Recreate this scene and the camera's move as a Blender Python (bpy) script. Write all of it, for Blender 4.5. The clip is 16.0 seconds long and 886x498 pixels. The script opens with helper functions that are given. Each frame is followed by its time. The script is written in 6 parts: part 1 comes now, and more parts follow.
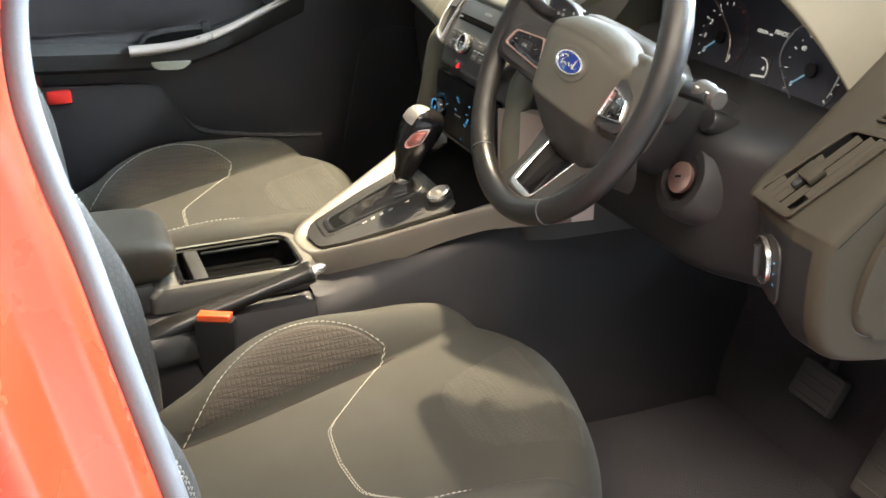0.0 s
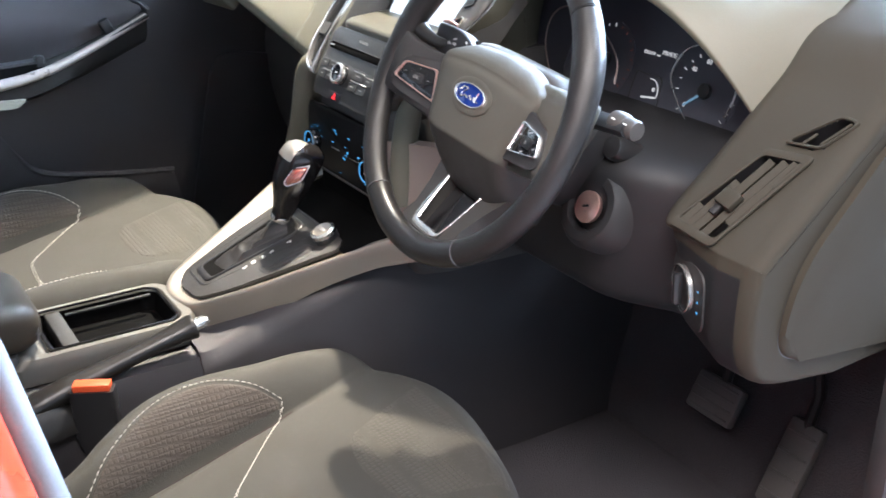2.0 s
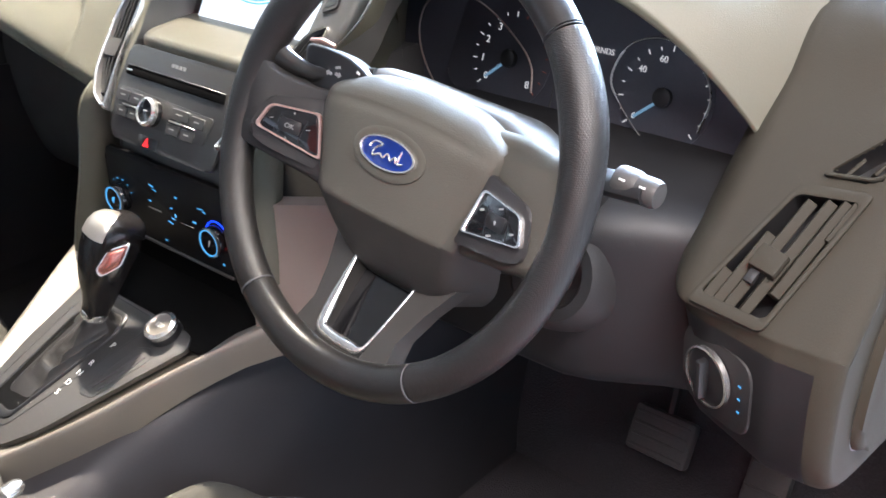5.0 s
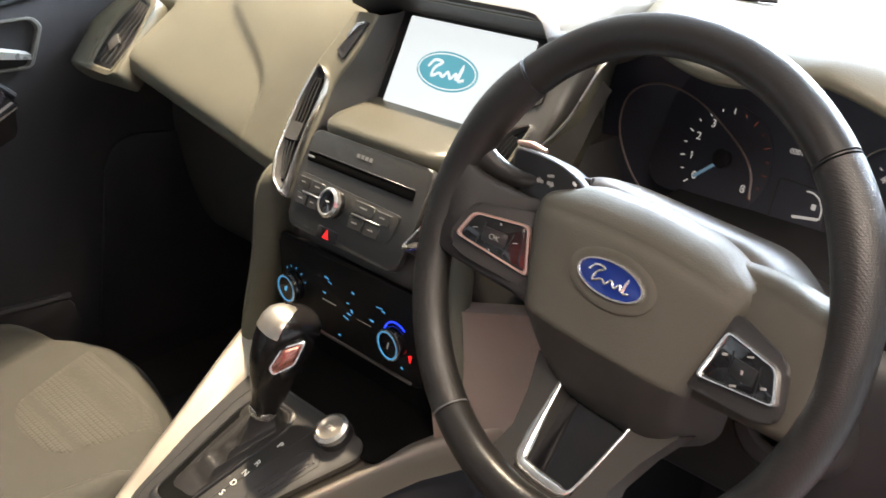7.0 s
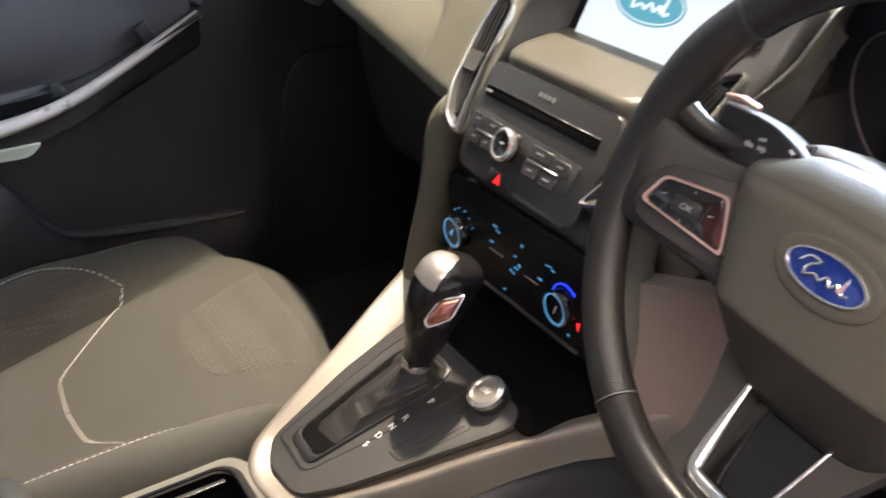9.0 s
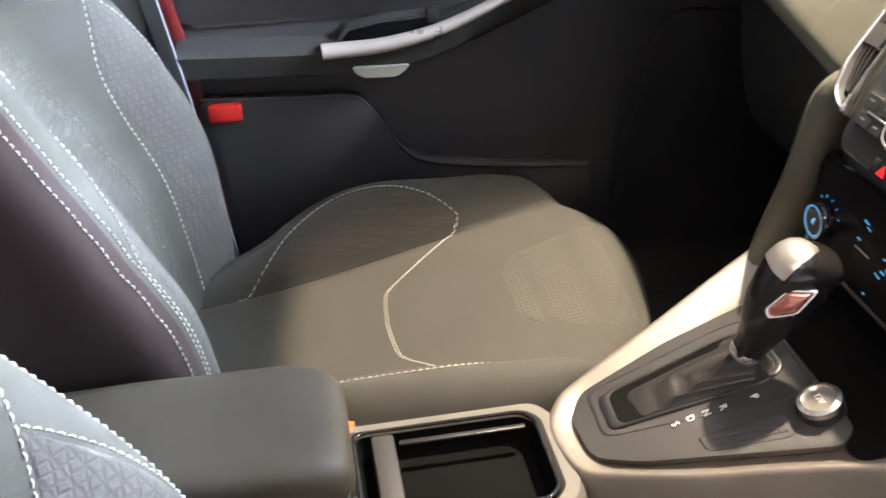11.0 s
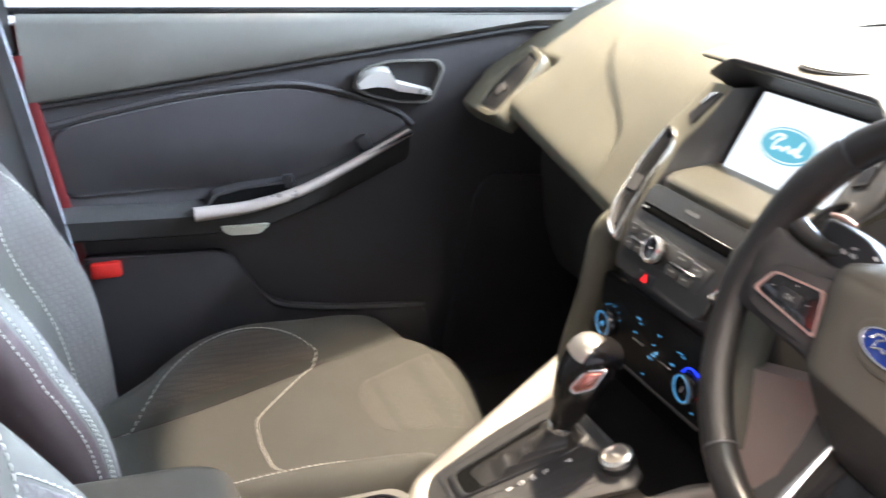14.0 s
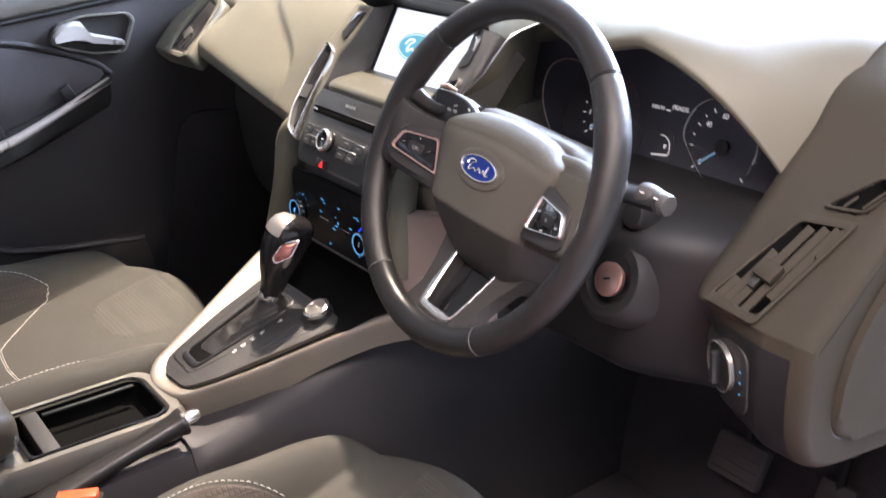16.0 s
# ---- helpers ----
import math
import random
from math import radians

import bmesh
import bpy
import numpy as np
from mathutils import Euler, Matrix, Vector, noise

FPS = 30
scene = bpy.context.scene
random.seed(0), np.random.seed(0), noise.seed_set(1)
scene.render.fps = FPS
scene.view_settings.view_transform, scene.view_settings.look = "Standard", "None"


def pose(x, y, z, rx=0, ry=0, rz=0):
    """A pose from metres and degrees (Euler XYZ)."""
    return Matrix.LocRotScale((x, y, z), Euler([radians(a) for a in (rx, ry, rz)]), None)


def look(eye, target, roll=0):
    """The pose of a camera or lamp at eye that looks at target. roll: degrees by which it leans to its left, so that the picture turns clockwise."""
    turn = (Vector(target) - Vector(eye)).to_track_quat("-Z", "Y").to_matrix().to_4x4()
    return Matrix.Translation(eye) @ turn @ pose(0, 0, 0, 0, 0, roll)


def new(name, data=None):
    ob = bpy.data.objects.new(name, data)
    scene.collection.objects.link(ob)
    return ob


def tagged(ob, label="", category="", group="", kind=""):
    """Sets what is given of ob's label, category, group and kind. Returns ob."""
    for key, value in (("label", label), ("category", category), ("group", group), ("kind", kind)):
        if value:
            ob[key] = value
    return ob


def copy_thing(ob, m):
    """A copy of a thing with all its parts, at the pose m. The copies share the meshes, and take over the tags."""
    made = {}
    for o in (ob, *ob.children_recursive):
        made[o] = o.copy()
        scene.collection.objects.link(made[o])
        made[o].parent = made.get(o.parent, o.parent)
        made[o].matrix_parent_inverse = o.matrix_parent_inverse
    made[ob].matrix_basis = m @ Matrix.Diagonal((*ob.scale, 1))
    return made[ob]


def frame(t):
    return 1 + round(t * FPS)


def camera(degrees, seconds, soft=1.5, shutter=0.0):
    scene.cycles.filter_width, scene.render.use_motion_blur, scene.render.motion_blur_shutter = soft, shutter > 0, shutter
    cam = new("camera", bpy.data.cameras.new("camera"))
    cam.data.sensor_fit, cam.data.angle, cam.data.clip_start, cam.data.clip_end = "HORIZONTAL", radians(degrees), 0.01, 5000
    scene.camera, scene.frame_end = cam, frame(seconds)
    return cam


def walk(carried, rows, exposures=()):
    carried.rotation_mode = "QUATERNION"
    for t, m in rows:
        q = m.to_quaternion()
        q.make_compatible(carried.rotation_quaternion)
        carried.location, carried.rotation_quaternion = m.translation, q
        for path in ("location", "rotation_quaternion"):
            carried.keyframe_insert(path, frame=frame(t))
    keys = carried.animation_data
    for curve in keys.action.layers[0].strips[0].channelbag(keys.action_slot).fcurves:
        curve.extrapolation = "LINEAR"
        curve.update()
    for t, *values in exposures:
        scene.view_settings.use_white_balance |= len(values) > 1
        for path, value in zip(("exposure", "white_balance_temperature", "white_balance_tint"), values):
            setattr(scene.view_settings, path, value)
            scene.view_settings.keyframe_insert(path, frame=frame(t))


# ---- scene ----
cam = camera(46.3, 16.0, shutter=0.5)
PATH = [
    (0, (1.385, -0.571, 1.103), (-0.309, 0.119, 0.294), -0.2),
    (0.5, (1.373, -0.572, 1.121), (-0.299, 0.177, 0.319), -1.2),
    (1, (1.344, -0.588, 1.127), (-0.301, 0.24, 0.348), -0.4),
    (1.5, (1.312, -0.602, 1.124), (-0.295, 0.298, 0.345), -0.2),
    (2, (1.276, -0.618, 1.119), (-0.268, 0.37, 0.318), -0.1),
    (2.5, (1.224, -0.602, 1.115), (-0.264, 0.458, 0.302), 0.1),
    (3, (1.147, -0.563, 1.118), (-0.308, 0.524, 0.279), -0.5),
    (3.5, (1.072, -0.534, 1.118), (-0.355, 0.582, 0.269), -0.7),
    (3.7, (1.046, -0.526, 1.122), (-0.371, 0.612, 0.286), -0.8),
    (5.8, (0.824, -0.519, 1.128), (-0.269, 0.841, 0.15), -1.9),
    (6, (0.812, -0.518, 1.131), (-0.317, 0.821, 0.165), -2.2),
    (6.5, (0.786, -0.502, 1.138), (-0.492, 0.733, 0.22), -3.2),
    (7, (0.773, -0.497, 1.146), (-0.603, 0.68, 0.298), -2.8),
    (7.5, (0.769, -0.486, 1.145), (-0.635, 0.655, 0.293), -3.3),
    (8, (0.756, -0.47, 1.141), (-0.672, 0.62, 0.264), -3.2),
    (8.5, (0.73, -0.451, 1.137), (-0.739, 0.543, 0.215), -3.6),
    (9, (0.698, -0.423, 1.125), (-0.839, 0.415, 0.158), -3.4),
    (9.5, (0.677, -0.404, 1.114), (-0.911, 0.271, 0.103), -3.5),
    (10, (0.661, -0.405, 1.114), (-0.966, 0.114, 0.074), -3.6),
    (10.2, (0.661, -0.424, 1.112), (-0.992, 0.036, 0.083), -3.1),
    (12.3, (0.707, -0.44, 1.096), (-1.017, -0.332, 0.087), -3.7),
    (12.5, (0.734, -0.461, 1.106), (-1.012, -0.25, 0.154), -2.5),
    (13, (0.805, -0.5, 1.148), (-0.968, -0.131, 0.298), -2.1),
    (13.5, (0.854, -0.522, 1.164), (-0.933, -0.041, 0.405), -1.2),
    (14, (0.891, -0.517, 1.15), (-0.88, 0.095, 0.451), -0.6),
    (14.5, (0.948, -0.51, 1.152), (-0.726, 0.306, 0.423), -0.6),
    (15, (1.014, -0.522, 1.154), (-0.581, 0.441, 0.428), -0.8),
    (15.5, (1.118, -0.58, 1.142), (-0.435, 0.462, 0.433), -1.2),
    (16, (1.161, -0.605, 1.145), (-0.354, 0.456, 0.384), -2.2),
]
walk(cam, [(t, look(eye, target, roll)) for t, eye, target, roll in PATH], exposures=[(0, 1.65, 6900, 11), (1.0, 1.65, 6300, 15), (2.0, 1.75, 5900, 16), (3.5, 1.9, 5800, 18), (6, 1.6, 6400, 17), (7, 1.2, 6900, 17), (8.5, 1.15, 6700, 20), (10.2, 1.35, 6300, 20), (12.4, 1.7, 7800, 19), (13.2, 1.9, 7800, 22), (14, 1.55, 6400, 19), (15, 1.4, 6300, 22), (16, 1.5, 6300, 25)])

# ---- world, light ----
world = bpy.data.worlds.new("showroom")
scene.world = world
world.use_nodes = True
world.node_tree.nodes["Background"].inputs[0].default_value = (0.95, 0.95, 0.96, 1)
world.node_tree.nodes["Background"].inputs[1].default_value = 0.68


def lamp(name, kind, m, energy, color, **more):
    data = bpy.data.lights.new(name, kind)
    data.energy, data.color = energy, color
    for k, v in more.items():
        if k == "size":
            data.size = v
        elif k == "size_y":
            data.shape = "RECTANGLE"
            data.size_y = v
        elif k == "angle":
            data.angle = radians(v)
        elif k == "cone":
            data.spot_size, data.spot_blend = radians(v), 0.8
        elif k == "radius":
            data.shadow_soft_size = v
    ob = new(name, data)
    ob.matrix_world = m
    return ob


# showroom lights: one spot over the windscreen, one past the open driver's door, and a bright bank over the bonnet
lamp("ceiling_spot", "SPOT", look((-0.57, 0.80, 3.20), (-0.30, 0.0, 0.60)), 500, (1.0, 0.87, 0.64), cone=31.0, radius=0.05)
lamp("side_spot", "SPOT", look((2.7, 0.42, 2.9), (0.0, 0.05, 0.66)), 110, (1.0, 0.87, 0.66), cone=9.5, radius=0.10)
lamp("shop_window", "AREA", look((-0.3, 3.9, 2.75), (0.1, 0.2, 0.95)), 700, (0.66, 0.83, 1.0), size=3.6, size_y=1.6)

# unseen fill lamp, added to lift the dark driver's side
lamp("door_side_fill", "AREA", look((1.9, -1.2, 3.4), (0.4, 0.0, 0.6)), 95, (1.0, 0.90, 0.78), size=2.2, size_y=1.4)

# ---- materials ----


def mat(name, color, rough=0.5, metal=0.0, scale=300.0, bump=0.15, vary=0.18, dist=0.0006, coat=0.0, pattern=None, sheen=0.0, spec=0.5, cells=185.0):
    """A surface with fine grain, and broader wear in colour and gloss."""
    m = bpy.data.materials.new(name)
    m.use_nodes = True
    nt = m.node_tree
    n, l = nt.nodes, nt.links
    p = n["Principled BSDF"]
    p.inputs["Metallic"].default_value = metal
    p.inputs["Coat Weight"].default_value = coat
    p.inputs["Sheen Weight"].default_value = sheen
    p.inputs["Specular IOR Level"].default_value = spec
    co = n.new("ShaderNodeTexCoord")
    big = n.new("ShaderNodeTexNoise")
    big.inputs["Scale"].default_value = 9.0
    big.inputs["Detail"].default_value = 5.0
    fine = n.new("ShaderNodeTexNoise")
    fine.inputs["Scale"].default_value = scale
    fine.inputs["Detail"].default_value = 3.0
    for t in (big, fine):
        l.new(co.outputs["Object"], t.inputs["Vector"])
    add = n.new("ShaderNodeMath")
    add.operation = "MULTIPLY_ADD"
    l.new(fine.outputs["Fac"], add.inputs[0])
    add.inputs[1].default_value = 0.5
    l.new(big.outputs["Fac"], add.inputs[2])
    ramp = n.new("ShaderNodeMapRange")
    ramp.inputs["From Min"].default_value, ramp.inputs["From Max"].default_value = 0.45, 1.05
    ramp.inputs["To Min"].default_value, ramp.inputs["To Max"].default_value = 1 - vary, 1 + vary
    l.new(add.outputs[0], ramp.inputs[0])
    mix = n.new("ShaderNodeMix")
    mix.data_type, mix.blend_type = "RGBA", "MULTIPLY"
    mix.inputs["Factor"].default_value = 1.0
    mix.inputs["A"].default_value = (*color, 1)
    l.new(ramp.outputs[0], mix.inputs["B"])
    l.new(mix.outputs["Result"], p.inputs["Base Color"])
    rr = n.new("ShaderNodeMapRange")
    rr.inputs["From Min"].default_value, rr.inputs["From Max"].default_value = 0.3, 0.7
    rr.inputs["To Min"].default_value, rr.inputs["To Max"].default_value = max(0.02, rough * 0.85), min(1, rough * 1.15)
    l.new(big.outputs["Fac"], rr.inputs[0])
    l.new(rr.outputs[0], p.inputs["Roughness"])
    height = fine.outputs["Fac"]
    if pattern == "tri":
        # embossed mesh of small cells, as on the sports cloth
        vo = n.new("ShaderNodeTexVoronoi")
        vo.feature = "DISTANCE_TO_EDGE"
        vo.inputs["Scale"].default_value = cells
        vo.inputs["Randomness"].default_value = 0.12
        l.new(co.outputs["Object"], vo.inputs["Vector"])
        cut = n.new("ShaderNodeMapRange")
        cut.inputs["From Min"].default_value, cut.inputs["From Max"].default_value = 0.04, 0.22
        l.new(vo.outputs["Distance"], cut.inputs[0])
        height = cut.outputs[0]
        mix2 = n.new("ShaderNodeMix")
        mix2.data_type, mix2.blend_type = "RGBA", "MULTIPLY"
        mix2.inputs["Factor"].default_value = 0.2
        l.new(mix.outputs["Result"], mix2.inputs["A"])
        l.new(cut.outputs[0], mix2.inputs["B"])
        l.new(mix2.outputs["Result"], p.inputs["Base Color"])
    elif pattern == "rib":
        wv = n.new("ShaderNodeTexWave")
        wv.inputs["Scale"].default_value = 42.0
        wv.inputs["Distortion"].default_value = 0.6
        wv.bands_direction = "DIAGONAL"
        l.new(co.outputs["Object"], wv.inputs["Vector"])
        height = wv.outputs["Fac"]
    elif pattern == "weave":
        ck = n.new("ShaderNodeTexChecker")
        ck.inputs["Scale"].default_value = 500.0
        l.new(co.outputs["Object"], ck.inputs["Vector"])
        height = ck.outputs["Fac"]
    b = n.new("ShaderNodeBump")
    b.inputs["Strength"].default_value = bump
    b.inputs["Distance"].default_value = dist
    l.new(height, b.inputs["Height"])
    l.new(b.outputs["Normal"], p.inputs["Normal"])
    return m


def glow(name, color, strength):
    m = bpy.data.materials.new(name)
    m.use_nodes = True
    p = m.node_tree.nodes["Principled BSDF"]
    p.inputs["Base Color"].default_value = (*[c * 0.3 for c in color], 1)
    p.inputs["Emission Color"].default_value = (*color, 1)
    p.inputs["Emission Strength"].default_value = strength
    p.inputs["Roughness"].default_value = 0.4
    return m


def glass(name, color=(0.9, 0.95, 0.93)):
    m = bpy.data.materials.new(name)
    m.use_nodes = True
    p = m.node_tree.nodes["Principled BSDF"]
    p.inputs["Base Color"].default_value = (*color, 1)
    p.inputs["Transmission Weight"].default_value = 1.0
    p.inputs["Roughness"].default_value = 0.0
    p.inputs["IOR"].default_value = 1.1
    return m


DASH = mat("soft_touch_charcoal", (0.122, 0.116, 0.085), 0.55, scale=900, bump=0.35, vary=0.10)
HARD = mat("hard_charcoal_plastic", (0.055, 0.053, 0.050), 0.48, scale=700, bump=0.3, vary=0.12)
BLACK = mat("black_plastic", (0.016, 0.016, 0.017), 0.38, scale=500, bump=0.1)
GLOSS = mat("piano_black", (0.010, 0.010, 0.011), 0.10, scale=60, bump=0.02, coat=0.5)
PANEL = mat("radio_panel_grey", (0.034, 0.034, 0.033), 0.36, scale=500, bump=0.08, vary=0.10)
SILVER = mat("satin_silver_trim", (0.29, 0.26, 0.222), 0.42, 0.60, scale=900, bump=0.06, vary=0.06)
CHROME = mat("chrome", (0.88, 0.87, 0.84), 0.20, 0.92, scale=40, bump=0.01, vary=0.04)
ALU = mat("brushed_aluminium", (0.62, 0.60, 0.57), 0.27, 1.0, scale=600, bump=0.05, vary=0.06)
LEATHER = mat("wheel_leather", (0.016, 0.015, 0.014), 0.31, scale=520, bump=0.25, vary=0.12, dist=0.0005)
PERF = mat("perforated_leather", (0.016, 0.015, 0.014), 0.40, scale=200, bump=0.35, pattern="tri", dist=0.0003, cells=700.0)
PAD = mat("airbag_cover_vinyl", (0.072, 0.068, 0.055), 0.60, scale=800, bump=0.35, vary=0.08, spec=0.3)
CLOTH = mat("grey_seat_cloth", (0.042, 0.040, 0.032), 0.85, scale=1500, bump=0.5, vary=0.14, sheen=0.03, pattern="weave", dist=0.0003)
# side cloth darkened and tinted maroon to carry bounced red light
CLOTH_SIDE = mat("red_bounce_seat_cloth", (0.034, 0.017, 0.016), 0.85, scale=1500, bump=0.4, vary=0.10, sheen=0.06, pattern="weave", dist=0.0003)
MESH = mat("embossed_seat_cloth", (0.060, 0.049, 0.039), 0.85, scale=600, bump=0.4, sheen=0.05, pattern="tri", dist=0.0009, cells=150.0)
RIB = mat("ribbed_seat_cloth", (0.054, 0.051, 0.041), 0.85, scale=600, bump=0.7, sheen=0.05, pattern="tri", dist=0.0008, cells=150.0)
MESHB = mat("embossed_back_cloth", (0.058, 0.052, 0.047), 0.85, scale=600, bump=0.35, sheen=0.05, pattern="tri", dist=0.0008, cells=130.0)
THREAD = mat("pale_thread", (0.46, 0.44, 0.39), 0.8, scale=900, bump=0.2)
CARPET = mat("black_carpet", (0.046, 0.042, 0.046), 0.95, scale=420, bump=1.0, vary=0.35, dist=0.003)
RUBBER = mat("grey_rubber", (0.10, 0.10, 0.105), 0.55, scale=400, bump=0.1)
PEDAL = mat("pedal_rubber", (0.085, 0.080, 0.075), 0.6, scale=300, bump=0.2)
RED = mat("red_body_paint", (0.62, 0.035, 0.012), 0.28, 0.0, scale=900, bump=0.01, vary=0.05, coat=0.25)
ORANGE = mat("orange_red_plastic", (0.75, 0.10, 0.03), 0.4, scale=300, bump=0.05)
BLUE = mat("enamel_blue", (0.010, 0.030, 0.20), 0.15, 0.2, scale=100, bump=0.01, coat=0.7)
COPPER = mat("rose_metal", (0.80, 0.52, 0.44), 0.30, 0.8, scale=400, bump=0.05)
WEB = mat("belt_webbing", (0.17, 0.18, 0.20), 0.7, scale=900, bump=0.4, pattern="weave")
ROOFLINING = mat("roof_lining", (0.45, 0.44, 0.42), 0.9, scale=500, bump=0.3)
TILE = mat("showroom_floor_tile", (0.42, 0.41, 0.40), 0.25, scale=40, bump=0.02)
PLASTER = mat("white_wall_paint", (0.80, 0.80, 0.78), 0.8, scale=60, bump=0.1, vary=0.04)
DOORTRIM = mat("dark_door_plastic", (0.034, 0.032, 0.034), 0.5, scale=700, bump=0.3, vary=0.12)
# silver trim with red bounce light tinted in; reused for the rose gauge line
WING = mat("red_bounce_silver", (0.38, 0.30, 0.265), 0.42, 0.45, scale=800, bump=0.1, vary=0.06)
HANDLE = mat("satin_chrome_handle", (0.78, 0.76, 0.73), 0.28, 0.55, scale=300, bump=0.02, vary=0.04)
LETTER = mat("white_print", (0.75, 0.75, 0.72), 0.5, scale=300, bump=0.02)
# dial black lifted to navy grey, the lens glare put into its colour
DIALFACE = mat("glare_lifted_dial_black", (0.050, 0.052, 0.066), 0.34, scale=500, bump=0.06)
GAITER = mat("gaiter_leather", (0.020, 0.019, 0.018), 0.42, scale=700, bump=0.4, vary=0.12)
PLATE = mat("grained_grey_plastic", (0.025, 0.024, 0.023), 0.62, scale=800, bump=0.3, vary=0.08)
DIMMARK = mat("grey_print", (0.28, 0.28, 0.27), 0.5, scale=300, bump=0.02)
KNOB = mat("satin_black_knob", (0.012, 0.011, 0.011), 0.17, scale=300, bump=0.05)
ARMPAD = mat("grey_leatherette", (0.050, 0.042, 0.031), 0.6, scale=600, bump=0.3, vary=0.08, spec=0.25)
# body red with the door edge's shade darkened into the colour
DARKRED = mat("shaded_body_red", (0.13, 0.009, 0.009), 0.35, scale=600, bump=0.02)
PULL = mat("satin_pull_metal", (0.54, 0.47, 0.43), 0.30, 0.45, scale=300, bump=0.02, vary=0.04)
LEDGE = mat("satin_ledge_plastic", (0.078, 0.074, 0.056), 0.36, scale=900, bump=0.15, vary=0.08)
# same plastic as DASH, darkened in colour for the shade on the dash end
DASHEND = mat("shaded_dash_plastic", (0.044, 0.039, 0.029), 0.7, scale=900, bump=0.35, vary=0.10, spec=0.15)
RAIL = mat("door_rail_vinyl", (0.110, 0.104, 0.090), 0.55, scale=900, bump=0.35, vary=0.08)
# near-black paints the lower dash end's shade; also on shroud and knee panel
SWITCHBLACK = mat("shaded_panel_black", (0.012, 0.012, 0.013), 0.55, scale=700, bump=0.2)
DOORCLOTH = mat("dark_door_cloth", (0.033, 0.028, 0.030), 0.8, scale=1200, bump=0.4, vary=0.12, sheen=0.15, pattern="weave", dist=0.0003)
# near-black that paints the shade inside slot, gate, bin, tray and cup
VOID = mat("recess_shade_black", (0.004, 0.004, 0.004), 0.9, scale=300, bump=0.05, spec=0.05)
DARKGLOSS = mat("smoked_black_panel", (0.007, 0.007, 0.008), 0.40, scale=300, bump=0.03, spec=0.10)
ROSE = mat("dark_rose_metal", (0.60, 0.25, 0.20), 0.22, 0.8, scale=300, bump=0.04)
CEIL = mat("light_block_paint", (0.34, 0.34, 0.35), 0.8, scale=40, bump=0.05, vary=0.05)
CAP = mat("brushed_cap_metal", (0.50, 0.47, 0.42), 0.30, 0.8, scale=500, bump=0.04, vary=0.06)
LATCH = mat("dark_red_plastic", (0.62, 0.022, 0.015), 0.45, scale=300, bump=0.05)
# cover vinyl with the under-turned half's shade in its colour; also on spoke legs
LOWERPAD = mat("shaded_cover_vinyl", (0.040, 0.038, 0.034), 0.52, scale=800, bump=0.35, vary=0.08)
SCREENWHITE = glow("display_white", (0.86, 0.98, 1.0), 0.38)
SCREENBLUE = glow("display_teal", (0.10, 0.42, 0.52), 0.40)
CYAN = glow("cyan_backlight", (0.08, 0.42, 0.80), 0.32)
DEEPBLUE = glow("blue_backlight", (0.01, 0.04, 0.95), 1.0)
REDLIT = glow("red_backlight", (0.95, 0.02, 0.02), 0.7)
DIMLIT = glow("dim_gauge_print", (0.55, 0.55, 0.52), 0.28)
DIMRED = glow("dim_red_print", (0.35, 0.10, 0.06), 0.12)
DIMBLUE = glow("dim_gauge_needle", (0.15, 0.28, 0.38), 0.25)
GLASS = glass("window_glass")

# ---- mesh helpers ----


def smooth_curve(pts, n=8, closed=False):
    """Catmull-Rom through the points."""
    p = [Vector(q) for q in pts]
    k = len(p)
    out = []
    for i in range(k if closed else k - 1):
        a = p[(i - 1) % k] if closed or i else p[0] * 2 - p[1]
        b, c = p[i], p[(i + 1) % k]
        d = p[(i + 2) % k] if closed or i + 2 < k else p[-1] * 2 - p[-2]
        for j in range(n):
            s = j / n
            out.append(0.5 * ((2 * b) + (c - a) * s + (2 * a - 5 * b + 4 * c - d) * s * s + (3 * b - a - 3 * c + d) * s ** 3))
    if not closed:
        out.append(p[-1].copy())
    return out


def loft(rings, closed=True, caps=True, loop=False, bm=None):
    """Skin rings of equal length."""
    bm = bm or bmesh.new()
    vs = [[bm.verts.new(q) for q in r] for r in rings]
    k = len(rings[0])
    m = len(rings)
    for i in range(m if loop else m - 1):
        for j in range(k if closed else k - 1):
            bm.faces.new((vs[i][j], vs[i][(j + 1) % k], vs[(i + 1) % m][(j + 1) % k], vs[(i + 1) % m][j]))
    if caps and closed and not loop:
        bm.faces.new(vs[0][::-1])
        bm.faces.new(vs[-1])
    return bm


def tube(pts, r, seg=10, closed=False, flat=1.0, up=(0, 0, 1), bm=None):
    """A round or oval bar along the points; r a number or one per point."""
    p = [Vector(q) for q in pts]
    k = len(p)
    rings = []
    side = None
    for i in range(k):
        t = (p[(i + 1) % k] - p[i - 1]) if closed or 0 < i < k - 1 else (p[1] - p[0] if i == 0 else p[-1] - p[-2])
        t.normalize()
        if side is None:
            side = t.cross(Vector(up))
            if side.length < 1e-4:
                side = t.cross(Vector((1, 0, 0)))
        side = (side - t * side.dot(t)).normalized()
        nrm = side.cross(t)
        rr = r[i] if isinstance(r, (list, tuple)) else r
        rings.append([p[i] + side * (rr * math.cos(2 * math.pi * j / seg)) + nrm * (rr * flat * math.sin(2 * math.pi * j / seg)) for j in range(seg)])
    return loft(rings, loop=closed, bm=bm)


